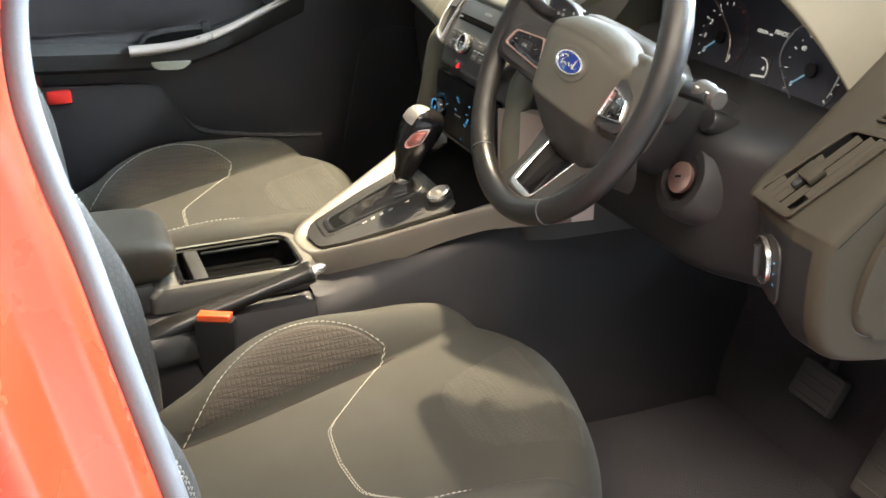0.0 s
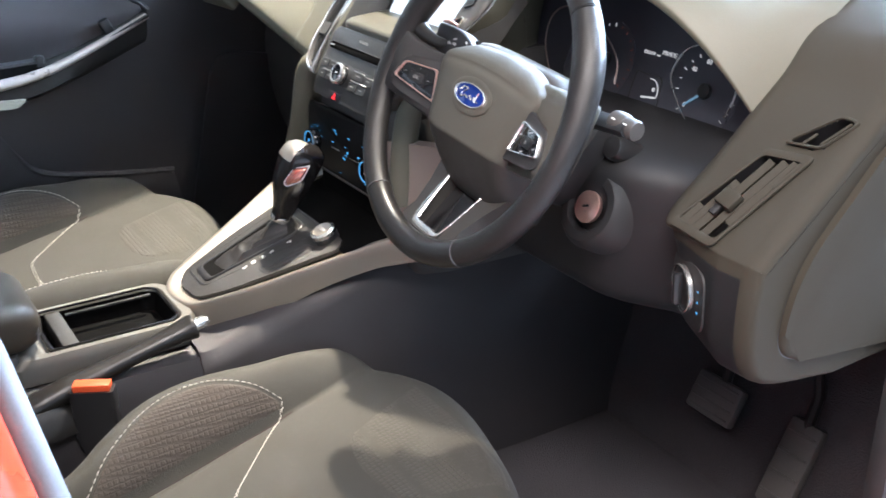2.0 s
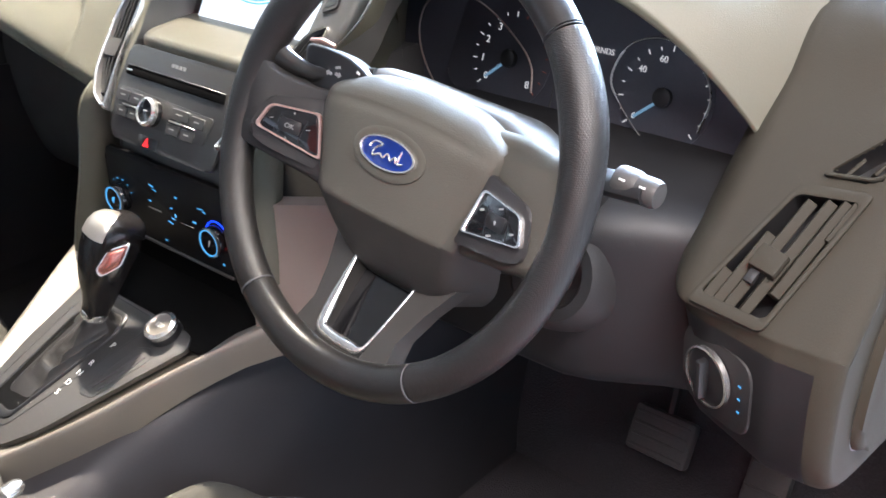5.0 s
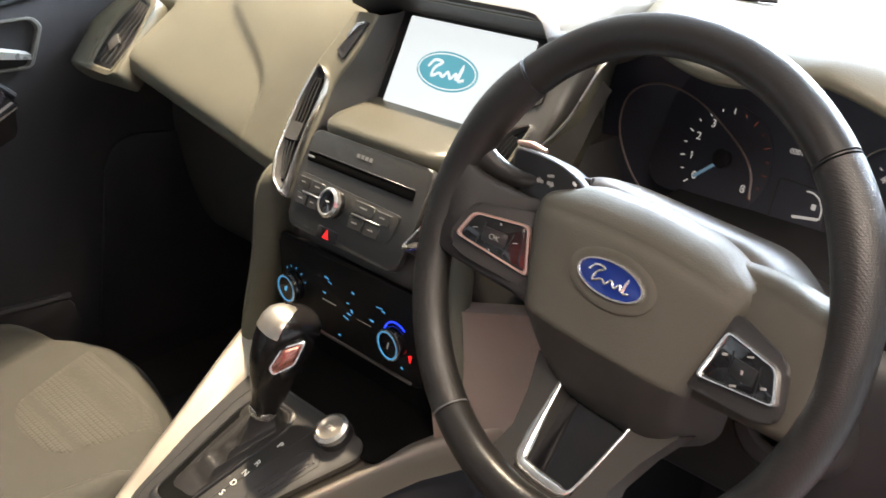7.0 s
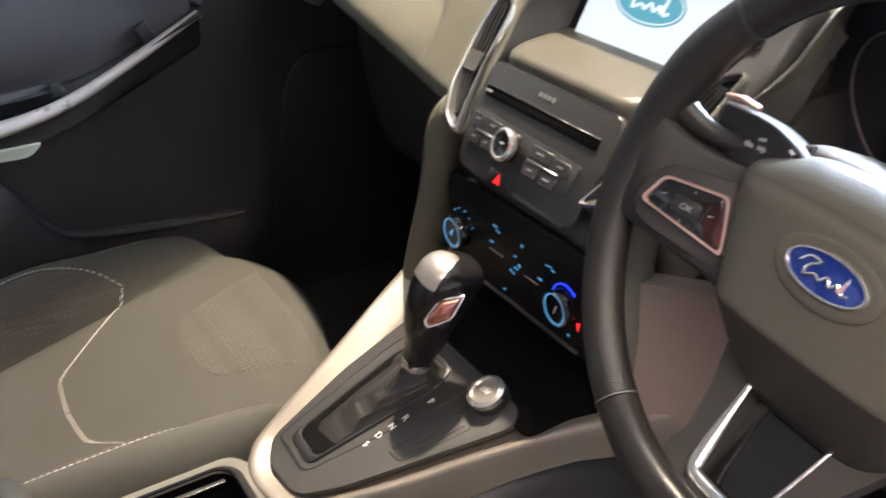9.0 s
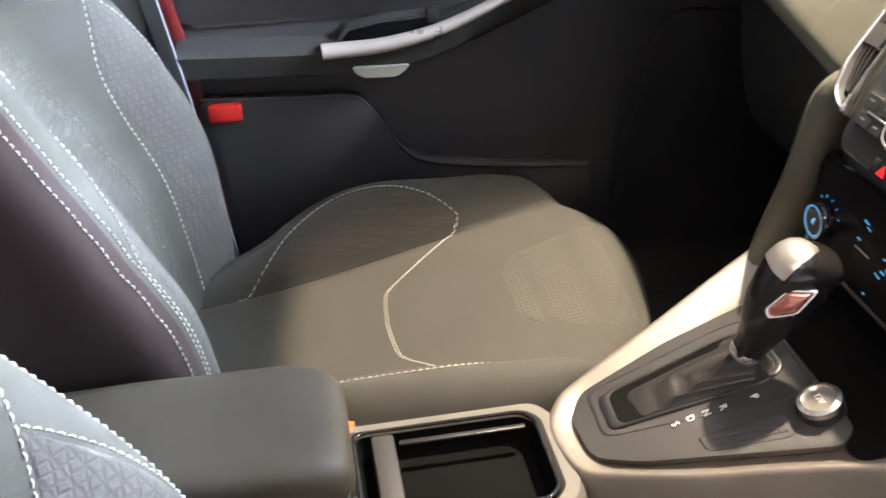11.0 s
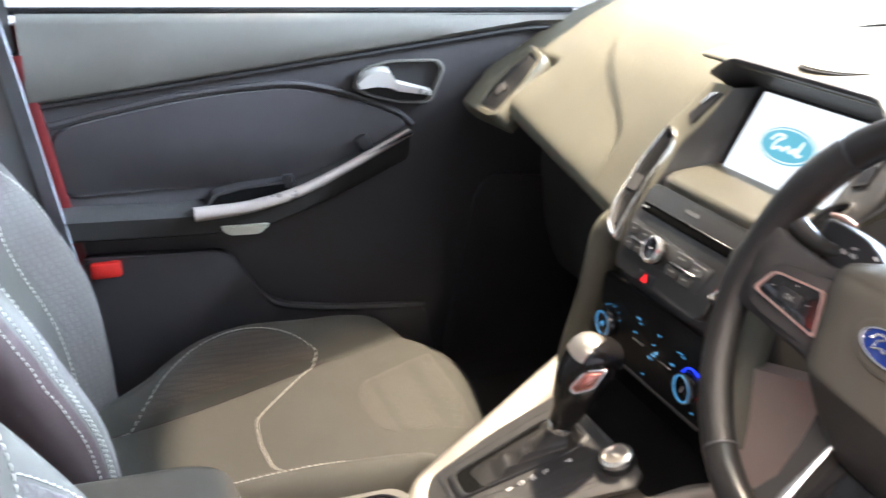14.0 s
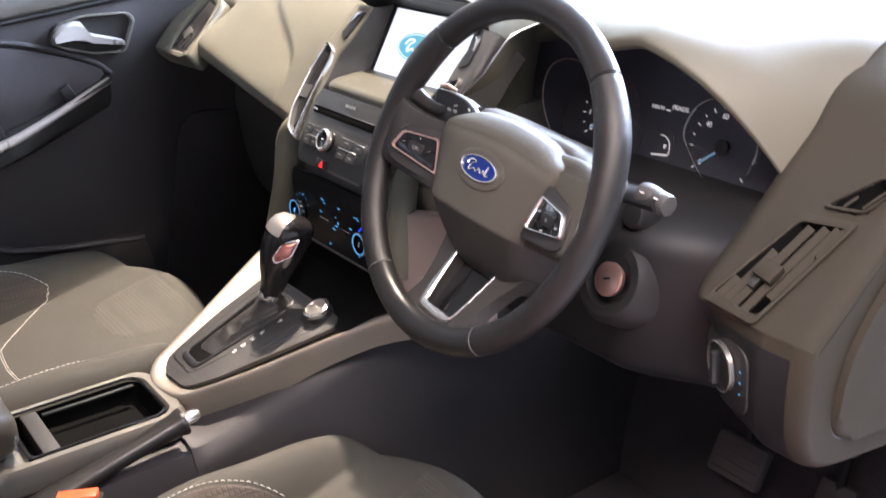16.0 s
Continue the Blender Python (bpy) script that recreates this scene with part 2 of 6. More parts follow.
def rbox(sx, sy, sz, bev=0.004, seg=2, m=None, bm=None):
    """A box with rounded edges, centred."""
    b = bmesh.new()
    bmesh.ops.create_cube(b, size=1.0, matrix=Matrix.Diagonal((sx, sy, sz, 1)))
    if bev:
        bmesh.ops.bevel(b, geom=b.edges[:], offset=bev, segments=seg, profile=0.5, affect="EDGES")
    if m is not None:
        b.transform(m)
    return merged(bm, b)


def merged(bm, b):
    if bm is None:
        return b
    me = bpy.data.meshes.new("tmp")
    b.to_mesh(me)
    b.free()
    bm.from_mesh(me)
    bpy.data.meshes.remove(me)
    return bm


def plate(outline, h, m=None, bev=0.0015, seg=2, bm=None):
    """A slab of this 2D outline from z 0 to h, its upper rim rounded."""
    b = bmesh.new()
    lo = [b.verts.new((x, y, 0)) for x, y in outline]
    hi = [b.verts.new((x, y, h)) for x, y in outline]
    k = len(outline)
    area = sum(outline[i - 1][0] * outline[i][1] - outline[i][0] * outline[i - 1][1] for i in range(k))
    top = b.faces.new(hi if area > 0 else hi[::-1])
    b.faces.new(lo[::-1] if area > 0 else lo)
    for i in range(k):
        q = (lo[i - 1], lo[i], hi[i], hi[i - 1])
        b.faces.new(q if area > 0 else q[::-1])
    if bev:
        bmesh.ops.bevel(b, geom=[e for e in top.edges], offset=bev, segments=seg, profile=0.5, affect="EDGES")
    if m is not None:
        b.transform(m)
    return merged(bm, b)


def round_poly(pts, r, n=5):
    """Round the corners of a 2D outline."""
    out = []
    k = len(pts)
    for i in range(k):
        a, b, c = Vector(pts[i - 1]), Vector(pts[i]), Vector(pts[(i + 1) % k])
        u, v = (a - b), (c - b)
        d = min(r, u.length * 0.45, v.length * 0.45)
        p, q = b + u.normalized() * d, b + v.normalized() * d
        for j in range(n + 1):
            s = j / n
            out.append(tuple(p * (1 - s) ** 2 + b * 2 * s * (1 - s) + q * s * s))
    return out


def ellipse(rx, ry, n=40):
    return [(rx * math.cos(2 * math.pi * i / n), ry * math.sin(2 * math.pi * i / n)) for i in range(n)]


def frame_ring(outer, inner, h, m=None, bev=0.001, bm=None):
    """A flat frame between two outlines of equal count, h high."""
    b = bmesh.new()
    rows = [[b.verts.new((x, y, z)) for x, y in o] for o, z in ((outer, 0), (outer, h * 0.7), ([(a[0] * 0.75 + c[0] * 0.25, a[1] * 0.75 + c[1] * 0.25) for a, c in zip(outer, inner)], h),
                                                             ([(a[0] * 0.25 + c[0] * 0.75, a[1] * 0.25 + c[1] * 0.75) for a, c in zip(outer, inner)], h), (inner, h * 0.7), (inner, 0))]
    k = len(outer)
    for i in range(6):
        for j in range(k):
            b.faces.new((rows[i][j], rows[i][(j + 1) % k], rows[(i + 1) % 6][(j + 1) % k], rows[(i + 1) % 6][j]))
    bmesh.ops.recalc_face_normals(b, faces=b.faces[:])
    if m is not None:
        b.transform(m)
    return merged(bm, b)


def scaled(outline, s):
    cx = sum(p[0] for p in outline) / len(outline)
    cy = sum(p[1] for p in outline) / len(outline)
    return [(cx + (x - cx) * s, cy + (y - cy) * s) for x, y in outline]


def lathe(profile, m=None, seg=28, bm=None):
    """Turn (radius, height) pairs round z; a profile that starts and ends near one radius makes a ring."""
    rings = [[(max(r, 1e-5) * math.cos(2 * math.pi * j / seg), max(r, 1e-5) * math.sin(2 * math.pi * j / seg), z) for j in range(seg)] for r, z in profile]
    ring = min(profile[0][0], profile[-1][0]) > 0 and abs(profile[0][0] - profile[-1][0]) < 0.006
    b = loft(rings, loop=ring)
    if m is not None:
        b.transform(m)
    return merged(bm, b)


def sheet(f, nu, nv, thick=0.004, bm=None):
    """A curved panel f(u, v), u and v from 0 to 1, with thickness."""
    b = bmesh.new()
    vs = [[b.verts.new(f(i / nu, j / nv)) for j in range(nv + 1)] for i in range(nu + 1)]
    for i in range(nu):
        for j in range(nv):
            b.faces.new((vs[i][j], vs[i + 1][j], vs[i + 1][j + 1], vs[i][j + 1]))
    if thick:
        b.normal_update()
        bmesh.ops.solidify(b, geom=b.faces[:], thickness=thick)
    return merged(bm, b)


def lettering(text, size, m, depth=0.0003):
    """A bmesh of the built-in font's letters, centred."""
    cu = bpy.data.curves.new("tmp", "FONT")
    cu.body, cu.size, cu.extrude, cu.align_x, cu.align_y = text, size, depth, "CENTER", "CENTER"
    ob = new("tmp", cu)
    bpy.context.view_layer.update()
    me = bpy.data.meshes.new_from_object(ob)
    b = bmesh.new()
    b.from_mesh(me)
    b.transform(m)
    bpy.data.objects.remove(ob)
    bpy.data.curves.remove(cu)
    bpy.data.meshes.remove(me)
    return b


def thing(name, at, label, category, group="", kind=""):
    ob = new(name)
    ob.empty_display_size = 0.05
    ob.location = at
    return tagged(ob, label, category, group, kind)


def part(name, bm, material, parent=None, label="", angle=40, mats=None):
    me = bpy.data.meshes.new(name)
    bmesh.ops.recalc_face_normals(bm, faces=bm.faces[:])
    for e in bm.edges:
        if len(e.link_faces) == 2 and e.calc_face_angle(0) > radians(angle):
            e.smooth = False
    for f in bm.faces:
        f.smooth = True
    bm.to_mesh(me)
    bm.free()
    me.materials.append(material)
    ob = new(name, me)
    if parent is not None:
        ob.parent = parent
        if parent.type == "EMPTY":
            ob.matrix_parent_inverse = Matrix.Translation(parent.location).inverted()
    if label:
        ob["label"] = label
    return ob


def setting(name, bm, material, label, category):
    return tagged(part(name, bm, material), label, category, kind="structure")


def basis(o, x, y):
    """A pose whose x and y axes lie along these directions."""
    x = Vector(x).normalized()
    z = x.cross(Vector(y)).normalized()
    y = z.cross(x)
    return Matrix(((x.x, y.x, z.x, o[0]), (x.y, y.y, z.y, o[1]), (x.z, y.z, z.z, o[2]), (0, 0, 0, 1)))


def step(a, b, x):
    t = min(1, max(0, (x - a) / (b - a)))
    return t * t * (3 - 2 * t)

TRIMBLACK = mat("black_trim_plastic", (0.024, 0.023, 0.023), 0.6, scale=600, bump=0.3)
# ---- setting: showroom and body shell ----
b = bmesh.new()
bmesh.ops.create_grid(b, x_segments=2, y_segments=2, size=60)
setting("ground", b, TILE, "pale polished showroom floor under the car", "floor")
for nm, m4 in (("wall_west", pose(-7, 0, 1.8)), ("wall_east", pose(9, 0, 1.8))):
    setting(nm, rbox(0.2, 22, 3.6, 0, m=m4), PLASTER, "plain white painted showroom wall", "wall")
setting("wall_south", rbox(15.8, 0.2, 3.6, 0, m=pose(1, -10, 1.8)), PLASTER, "plain white painted showroom wall", "wall")

# unseen wall, added to keep front-right light off the driver's seat
setting("north_light_block", rbox(7.4, 0.2, 3.6, 0, m=pose(5.3, 5.2, 1.8)), PLASTER, "plain white painted showroom wall", "wall")
# ceiling out of view, added to shut off light from the sky
setting("sky_light_block", rbox(16.2, 15.5, 0.2, 0, m=pose(1, -2.45, 3.75)), CEIL, "unseen plain grey ceiling added to block sky light", "ceiling")

# floor pan and footwells
setting("floor", rbox(1.44, 2.6, 0.05, 0.01, m=pose(0, -0.55, 0.145)), CARPET, "black carpeted car floor with footwells", "floor")
setting("firewall", sheet(lambda u, v: (-0.71 + 1.42 * u, 0.42 + 0.22 * v ** 1.5, 0.165 + 0.45 * v), 8, 12, 0.02), CARPET, "black carpeted sloping toe board", "wall")
# bulkhead and cowl sides added to stop light leaking in under the dash
setting("bulkhead_front", sheet(lambda u, v: (-0.76 + 1.52 * u, 0.60 + 0.25 * v, 0.56 + 0.35 * v), 6, 6, 0.02), CARPET, "dark bulkhead under the windscreen", "wall")
for s in (-1, 1):
    setting("cowl_side_left" if s < 0 else "cowl_side_right", rbox(0.03, 0.40, 0.40, 0.01, m=pose(s * 0.748, 0.66, 0.72)), TRIMBLACK, "dark inner body side at the dash end", "trim")
setting("rear_bulkhead", rbox(1.42, 0.04, 0.80, 0.01, m=pose(0, -1.62, 0.56)), CARPET, "dark carpeted bulkhead behind the seats", "wall")
# roof skin with lining, header and side rails
setting("ceiling", sheet(lambda u, v: (-0.56 + 1.12 * u, -0.02 - 1.75 * v, 1.395 + 0.05 * math.sin(math.pi * v * 0.9 + 0.2) - 0.06 * (2 * u - 1) ** 4), 14, 20, 0.03), ROOFLINING, "pale fabric roof lining", "ceiling")
WS0, WS1 = ((-0.66, 0.80, 0.925), (0.66, 0.80, 0.925)), ((-0.55, 0.0, 1.385), (0.55, 0.0, 1.385))
ws = setting("windscreen", sheet(lambda u, v: (Vector(WS0[0]).lerp(Vector(WS0[1]), u).lerp(Vector(WS1[0]).lerp(Vector(WS1[1]), u), v)) + Vector((0, 0.10 * math.sin(math.pi * u), 0.02 * math.sin(math.pi * v))), 10, 8, 0.005), GLASS, "raked clear windscreen", "window")
ws.visible_shadow = False
for s in (-1, 1):
    setting("pillar_a_left" if s < 0 else "pillar_a_right", tube(smooth_curve([(s * 0.73, 0.86, 0.86), (s * 0.68, 0.50, 1.08), (s * 0.60, 0.12, 1.31), (s * 0.57, -0.10, 1.39)], 6), 0.036 if s < 0 else 0.035, 12, flat=0.7), HARD, "dark trimmed windscreen pillar", "pillar")
    setting("roof_rail_left" if s < 0 else "roof_rail_right", tube(smooth_curve([(s * 0.57, -0.05, 1.385), (s * 0.585, -0.5, 1.405), (s * 0.58, -1.0, 1.39), (s * 0.55, -1.7, 1.30)], 6), 0.035, 12), HARD, "dark trimmed roof rail", "rail")
# frame added and sized so that its shadow covers the passenger seat's far bolster
setting("window_frame_left", tube(smooth_curve([(-0.775, 0.70, 0.92), (-0.735, 0.50, 1.06), (-0.665, 0.12, 1.30), (-0.640, -0.10, 1.385), (-0.655, -0.55, 1.395), (-0.66, -0.80, 1.38)], 6), 0.048, 12, flat=0.6), HARD, "dark upper frame of the passenger door window, added to shade the far bolster", "window frame")
# sills
setting("sill_left", rbox(0.09, 2.2, 0.16, 0.03, 3, m=pose(-0.795, -0.5, 0.20)), RED, "red painted door sill", "sill")
setting("sill_right", rbox(0.09, 2.2, 0.16, 0.03, 3, m=pose(0.795, -0.5, 0.20)), RED, "red painted door sill", "sill")
# centre pillars
setting("pillar_b_left", loft([[(-0.80, y0 - 0.01, z), (-0.704, y0, z), (-0.69, y0 - 0.16, z), (-0.80, y0 - 0.16, z)] for z, y0 in ((0.2, -0.594), (0.6, -0.597), (0.95, -0.607), (1.38, -0.65))]), HARD, "dark trimmed centre pillar", "pillar")
sealpath = smooth_curve([(0.735, -0.462, 0.28), (0.725, -0.490, 0.45), (0.714, -0.519, 0.614), (0.702, -0.541, 0.73), (0.693, -0.557, 0.817), (0.688, -0.570, 0.874), (0.682, -0.578, 0.93), (0.677, -0.574, 0.985), (0.672, -0.557, 1.032), (0.667, -0.553, 1.08), (0.661, -0.552, 1.12), (0.655, -0.548, 1.16), (0.62, -0.550, 1.25), (0.58, -0.570, 1.37)], 6)


def pillar_ring(p):
    """The pillar's section behind the seal: a rounded flange, a step and the outer face."""
    y0 = p.y - 0.006
    return [(p.x + 0.130, y0 - 0.22, p.z), (p.x + 0.130, y0 - 0.085, p.z), (p.x + 0.126, y0 - 0.068, p.z), (p.x + 0.112, y0 - 0.056, p.z), (p.x + 0.078, y0 - 0.046, p.z), (p.x + 0.064, y0 - 0.036, p.z), (p.x + 0.054, y0 - 0.016, p.z), (p.x + 0.044, y0 - 0.006, p.z), (p.x + 0.028, y0, p.z), (p.x + 0.012, y0, p.z), (p.x - 0.008, y0 - 0.010, p.z), (p.x - 0.010, y0 - 0.22, p.z)]


setting("pillar_b_right", loft([pillar_ring(p) for p in sealpath]), RED, "glossy red painted centre door pillar", "pillar")
tagged(part("door_seal", tube(sealpath, 0.0135, 16, flat=0.8), RUBBER), "grey rubber door seal along the red pillar", "seal", kind="structure")
tagged(part("seal_lip", tube([p + Vector((0.010, -0.010, 0)) for p in sealpath], 0.0045, 8), BLACK), "thin black lip between seal and red pillar", "seal", kind="structure")
for s in (-1, 1):
    setting("kick_panel_left" if s < 0 else "kick_panel_right", rbox(0.03, 0.75 if s < 0 else 0.50, 0.62 if s < 0 else 0.44, 0.01, m=pose(s * 0.725, 0.42 if s < 0 else 0.56, 0.44 if s < 0 else 0.36)), TRIMBLACK, "dark footwell side trim", "trim")
    setting("sill_trim_left" if s < 0 else "sill_trim_right", rbox(0.035, 2.2, 0.17, 0.012, m=pose(s * 0.727, -0.5, 0.215)), HARD, "dark plastic sill cover", "trim")

# ---- seats ----
YF = 0.028  # the cushion's front lip


def profile(table):
    """A smooth function through (key, value) pairs with rising keys."""
    q = smooth_curve([(a, c, 0) for a, c in table], 8)
    ks, vs = [p.x for p in q], [p.y for p in q]
    return lambda k: float(np.interp(k, ks, vs))


SEAT_HALF = profile([(0.0, 0.246), (0.10, 0.252), (0.22, 0.256), (0.45, 0.255), (0.60, 0.247), (0.75, 0.226), (0.88, 0.200), (1.0, 0.175)])
# bolster lines by depth behind the lip: inner seam, crest, crest height, stitched edge
SEAM = profile([(0.0, 0.215), (0.10, 0.190), (0.20, 0.172), (0.275, 0.163), (0.36, 0.150), (0.45, 0.135), (0.58, 0.112)])
CREST = profile([(0.0, 0.228), (0.10, 0.226), (0.20, 0.217), (0.285, 0.217), (0.34, 0.213), (0.385, 0.203), (0.43, 0.184), (0.47, 0.163), (0.58, 0.130)])
CREST_Z = profile([(0.0, 0.405), (0.06, 0.415), (0.11, 0.428), (0.16, 0.437), (0.22, 0.440), (0.29, 0.444), (0.34, 0.441), (0.385, 0.431), (0.43, 0.413), (0.47, 0.395), (0.58, 0.360)])
EDGE = profile([(0.20, 0.181), (0.24, 0.198), (0.285, 0.209), (0.33, 0.209), (0.375, 0.198), (0.425, 0.173), (0.465, 0.143), (0.50, 0.124), (0.54, 0.116)])


def seat_front(x):
    return 0.036 - 0.115 * min(1.1, abs(x) / 0.25) ** 3.2 - 0.062 * step(-0.14, 0.22, x)


def seat_top(x, y):
    """Cushion height over its own middle line; y runs back from the front lip."""
    x, d, f = abs(x), -y, seat_front(x)
    v = min(1, max(0, (f - y) / (f + 0.58)))
    base = 0.399 - 0.054 * step(0.0, 0.9, d / 0.58)
    xs, xc, zc, h = SEAM(d), CREST(d), max(base, CREST_Z(d)), SEAT_HALF(v)
    z = base - 0.006 * (1 - min(1, x / xs) ** 2) * step(0.12, 0.40, d)
    if x > xs:
        z = base + (zc - base) * (1 - (1 - min(1, (x - xs) / max(0.004, xc - xs))) ** 1.9)
    if x > xc:
        q = min(1, (x - xc) / max(0.004, h - xc))
        z -= 0.075 * (1 - math.sqrt(max(0, 1 - q * q)))
    z -= 0.0045 * math.exp(-((x - xs) / 0.005) ** 2) * step(0.19, 0.23, d)
    s = f - y
    if s < 0.058:
        z -= 0.090 * (1 - math.sqrt(max(0, 1 - ((0.058 - s) / 0.058) ** 2)))
    return z


RECLINE = radians(31.2)
BUP, BFW = Vector((0, -math.sin(RECLINE), math.cos(RECLINE))), Vector((0, math.cos(RECLINE), math.sin(RECLINE)))
BASE = Vector((0, -0.414, 0.455))


def back_half(s):
    return 0.256 - 0.064 * step(0.22, 0.60, s) - 0.045 * step(0.20, -0.06, s)


BACK_TUCK = profile([(-0.12, 0.115), (-0.05, 0.075), (0.0, 0.050), (0.05, 0.036), (0.10, 0.025), (0.15, 0.018), (0.20, 0.012), (0.30, 0.004), (0.70, 0.0)])
BACK_SEAM = profile([(-0.10, 0.595), (0.10, 0.598), (0.20, 0.606), (0.26, 0.630), (0.30, 0.680), (0.345, 0.752), (0.40, 0.845), (0.46, 0.910), (0.60, 0.930)])


def back_front(x, s):
    u = min(1, abs(x) / back_half(s))
    h = -0.105 + 0.112 * step(0.42, 0.84, u) - 0.03 * step(0.45, 0.66, s) * step(0.4, 0.8, u)
    if u > 0.84:
        h -= 0.055 * (1 - math.sqrt(max(0, 1 - ((u - 0.84) / 0.16) ** 2)))
    if s > 0.60:
        h -= 0.07 * (1 - math.sqrt(max(0, 1 - min(1, (s - 0.60) / 0.07) ** 2)))
    h -= 0.036 * step(0.16, -0.06, s) + BACK_TUCK(s) * (0.3 + 0.7 * step(0.4, 0.8, u))
    h -= 0.004 * math.exp(-(abs(u - 0.55) / 0.018) ** 2)
    return h


def back_at(x, s, lift=0.0):
    return BASE + BUP * s + BFW * (back_front(x, s) + lift) + Vector((x, 0, 0))


def spread(i, n):
    t = -1 + 2 * i / n
    return math.copysign(1 - (1 - abs(t)) ** 1.5, t)


def dashes(bm, pts, on, length=0.0052, gap=0.0022, r=0.0008):
    """Sewn stitches along a line that on() lays upon a surface."""
    line = [Vector(q) for q in pts]
    run, total = [0.0], 0.0
    for a, c in zip(line, line[1:]):
        total += (c - a).length
        run.append(total)

    def at(d):
        for k in range(len(line) - 1):
            if d <= run[k + 1]:
                return line[k].lerp(line[k + 1], (d - run[k]) / max(1e-9, run[k + 1] - run[k]))
        return line[-1]
    d = 0.0
    while d + length < total:
        a, c = at(d), at(d + length)
        tube([on(a, 0.0), on((a + c) / 2, r * 1.2), on(c, 0.0)], [r * 0.6, r, r * 0.6], 5, bm=bm)
        d += length + gap
    return bm


def split_parts(quads, names, parent):
    """Sort faces by region into meshes that share a smooth border."""
    for key, (nm, material, lab) in names.items():
        bm = bmesh.new()
        seen = {}
        for region, q in quads:
            if region != key:
                continue
            vs = []
            for p in q:
                kk = tuple(round(c, 6) for c in p)
                if kk not in seen:
                    seen[kk] = bm.verts.new(p)
                vs.append(seen[kk])
            if len(set(vs)) == len(vs):
                try:
                    bm.faces.new(vs)
                except ValueError:
                    pass
        if bm.faces:
            part(nm, bm, material, parent, lab, angle=75)


def across(t, v):
    """A column of the cushion, t from -1 to 1, with columns upon the seam and the crest."""
    side, a = math.copysign(1, t), abs(t)
    d = max(0.0, 0.58 * v - seat_front(side * 0.18) * (1 - v))
    h = SEAT_HALF(v)
    xc = min(CREST(d), h - 0.012)
    xs = min(SEAM(d), xc - 0.004)
    if a <= 0.75:
        return side * float(np.interp(a, (0, 0.45, 0.75), (0, xs, xc)))
    return side * (xc + (h - xc) * (1 - (1 - (a - 0.75) / 0.25) ** 1.6))


def build_seat(SX, label):
    root = thing("car_seat", (SX, -0.3, 0.17), label, "seat", "front seats")
    n, m = 120, 120
    grid = []
    for j in range(m + 1):
        v = (j / m) ** 1.4
        row = []
        for i in range(n + 1):
            x = across(2 * i / n - 1, v)
            y = seat_front(x) * (1 - v) - 0.58 * v
            row.append(Vector((SX + x, y + YF, seat_top(x, y))))
        grid.append(row)
    quads = []
    for j in range(m):
        for i in range(n):
            quads.append(("cloth", (grid[j][i], grid[j][i + 1], grid[j + 1][i + 1], grid[j + 1][i])))
    # skirt round the cushion
    rim = [grid[j][0] for j in range(m, -1, -1)] + [grid[0][i] for i in range(1, n + 1)] + [grid[j][n] for j in range(1, m + 1)]
    low = [Vector((SX + (p.x - SX) * 0.95, p.y - 0.014 if p.y > -0.12 else p.y, 0.255)) for p in rim]
    mid = [Vector((SX + (p.x - SX) * 1.0, p.y, p.z - 0.03)) for p in rim]
    for a, c in ((rim, mid), (mid, low)):
        for k in range(len(rim) - 1):
            quads.append(("side", (a[k], c[k], c[k + 1], a[k + 1])))
    split_parts(quads, {"cloth": ("cushion", CLOTH, "smooth dark grey cloth cushion"), "side": ("cushion_side", CLOTH_SIDE, "dark cushion side cloth with red bounce in its colour")}, root)
    bm = bmesh.new()

    def on(p, lift):
        return Vector((SX + p.x, p.y + YF, seat_top(p.x, p.y) + lift))

    for s in (-1, 1):
        def bol(u, v, s=s):
            d = 0.203 + 0.285 * v
            a, c = SEAM(d) + 0.005, max(SEAM(d) + 0.008, EDGE(d) - 0.003)
            e = min(u * 8, (1 - u) * 8, v * 20, 1)
            return on(Vector((s * (a + (c - a) * u), -d, 0)), 0.0026 * max(0, e) - 0.0006)
        part("cushion_bolster", sheet(bol, 20, 60, 0), MESH, root, "embossed cloth bolster insert", angle=75)

    def ribs(u, v):
        w = 0.128 - 0.050 * v - 0.016 * step(0.85, 1.0, v)
        lip = min(-0.030, seat_front(w * (2 * u - 1)) - 0.022)
        y = lip - (0.178 + lip) * v
        return on(Vector((w * (2 * u - 1), y + 0.012 * (2 * u - 1) ** 2 * v, 0)), 0.0016 * min(1, 14 * min(u, 1 - u, v, 1 - v)) - 0.0006)
    part("cushion_insert", sheet(ribs, 48, 30, 0), RIB, root, "ribbed cloth insert", angle=75)
    for s in (-1, 1):
        for off in (0.0, 0.0030):
            dashes(bm, smooth_curve([(s * (0.180 - off), -0.200 - off * 0.4, 0), (s * (0.138 - off * 0.7), -0.246 - off * 0.7, 0), (s * (0.096 - off * 0.7), -0.290 - off * 0.7, 0), (s * (0.080 - off * 0.5), -0.305 - off, 0), (s * 0.060, -0.315 - off, 0), (0, -0.320 - off, 0)], 6), on, 0.0040, 0.0020)
        dashes(bm, [(s * EDGE(0.20 + 0.0085 * k), -0.20 - 0.0085 * k, 0) for k in range(37)], on)
        seam = [on(Vector((s * SEAM(0.19 + 0.01 * k), -0.19 - 0.01 * k, 0)), 0.0004) for k in range(38)]
        part("cushion_seam", tube(seam, 0.0011, 6), CLOTH_SIDE, root, "dark sewn seam beside the bolster")
    part("stitching", bm, THREAD, root, "pale contrast stitching")["kind"] = "stuff"
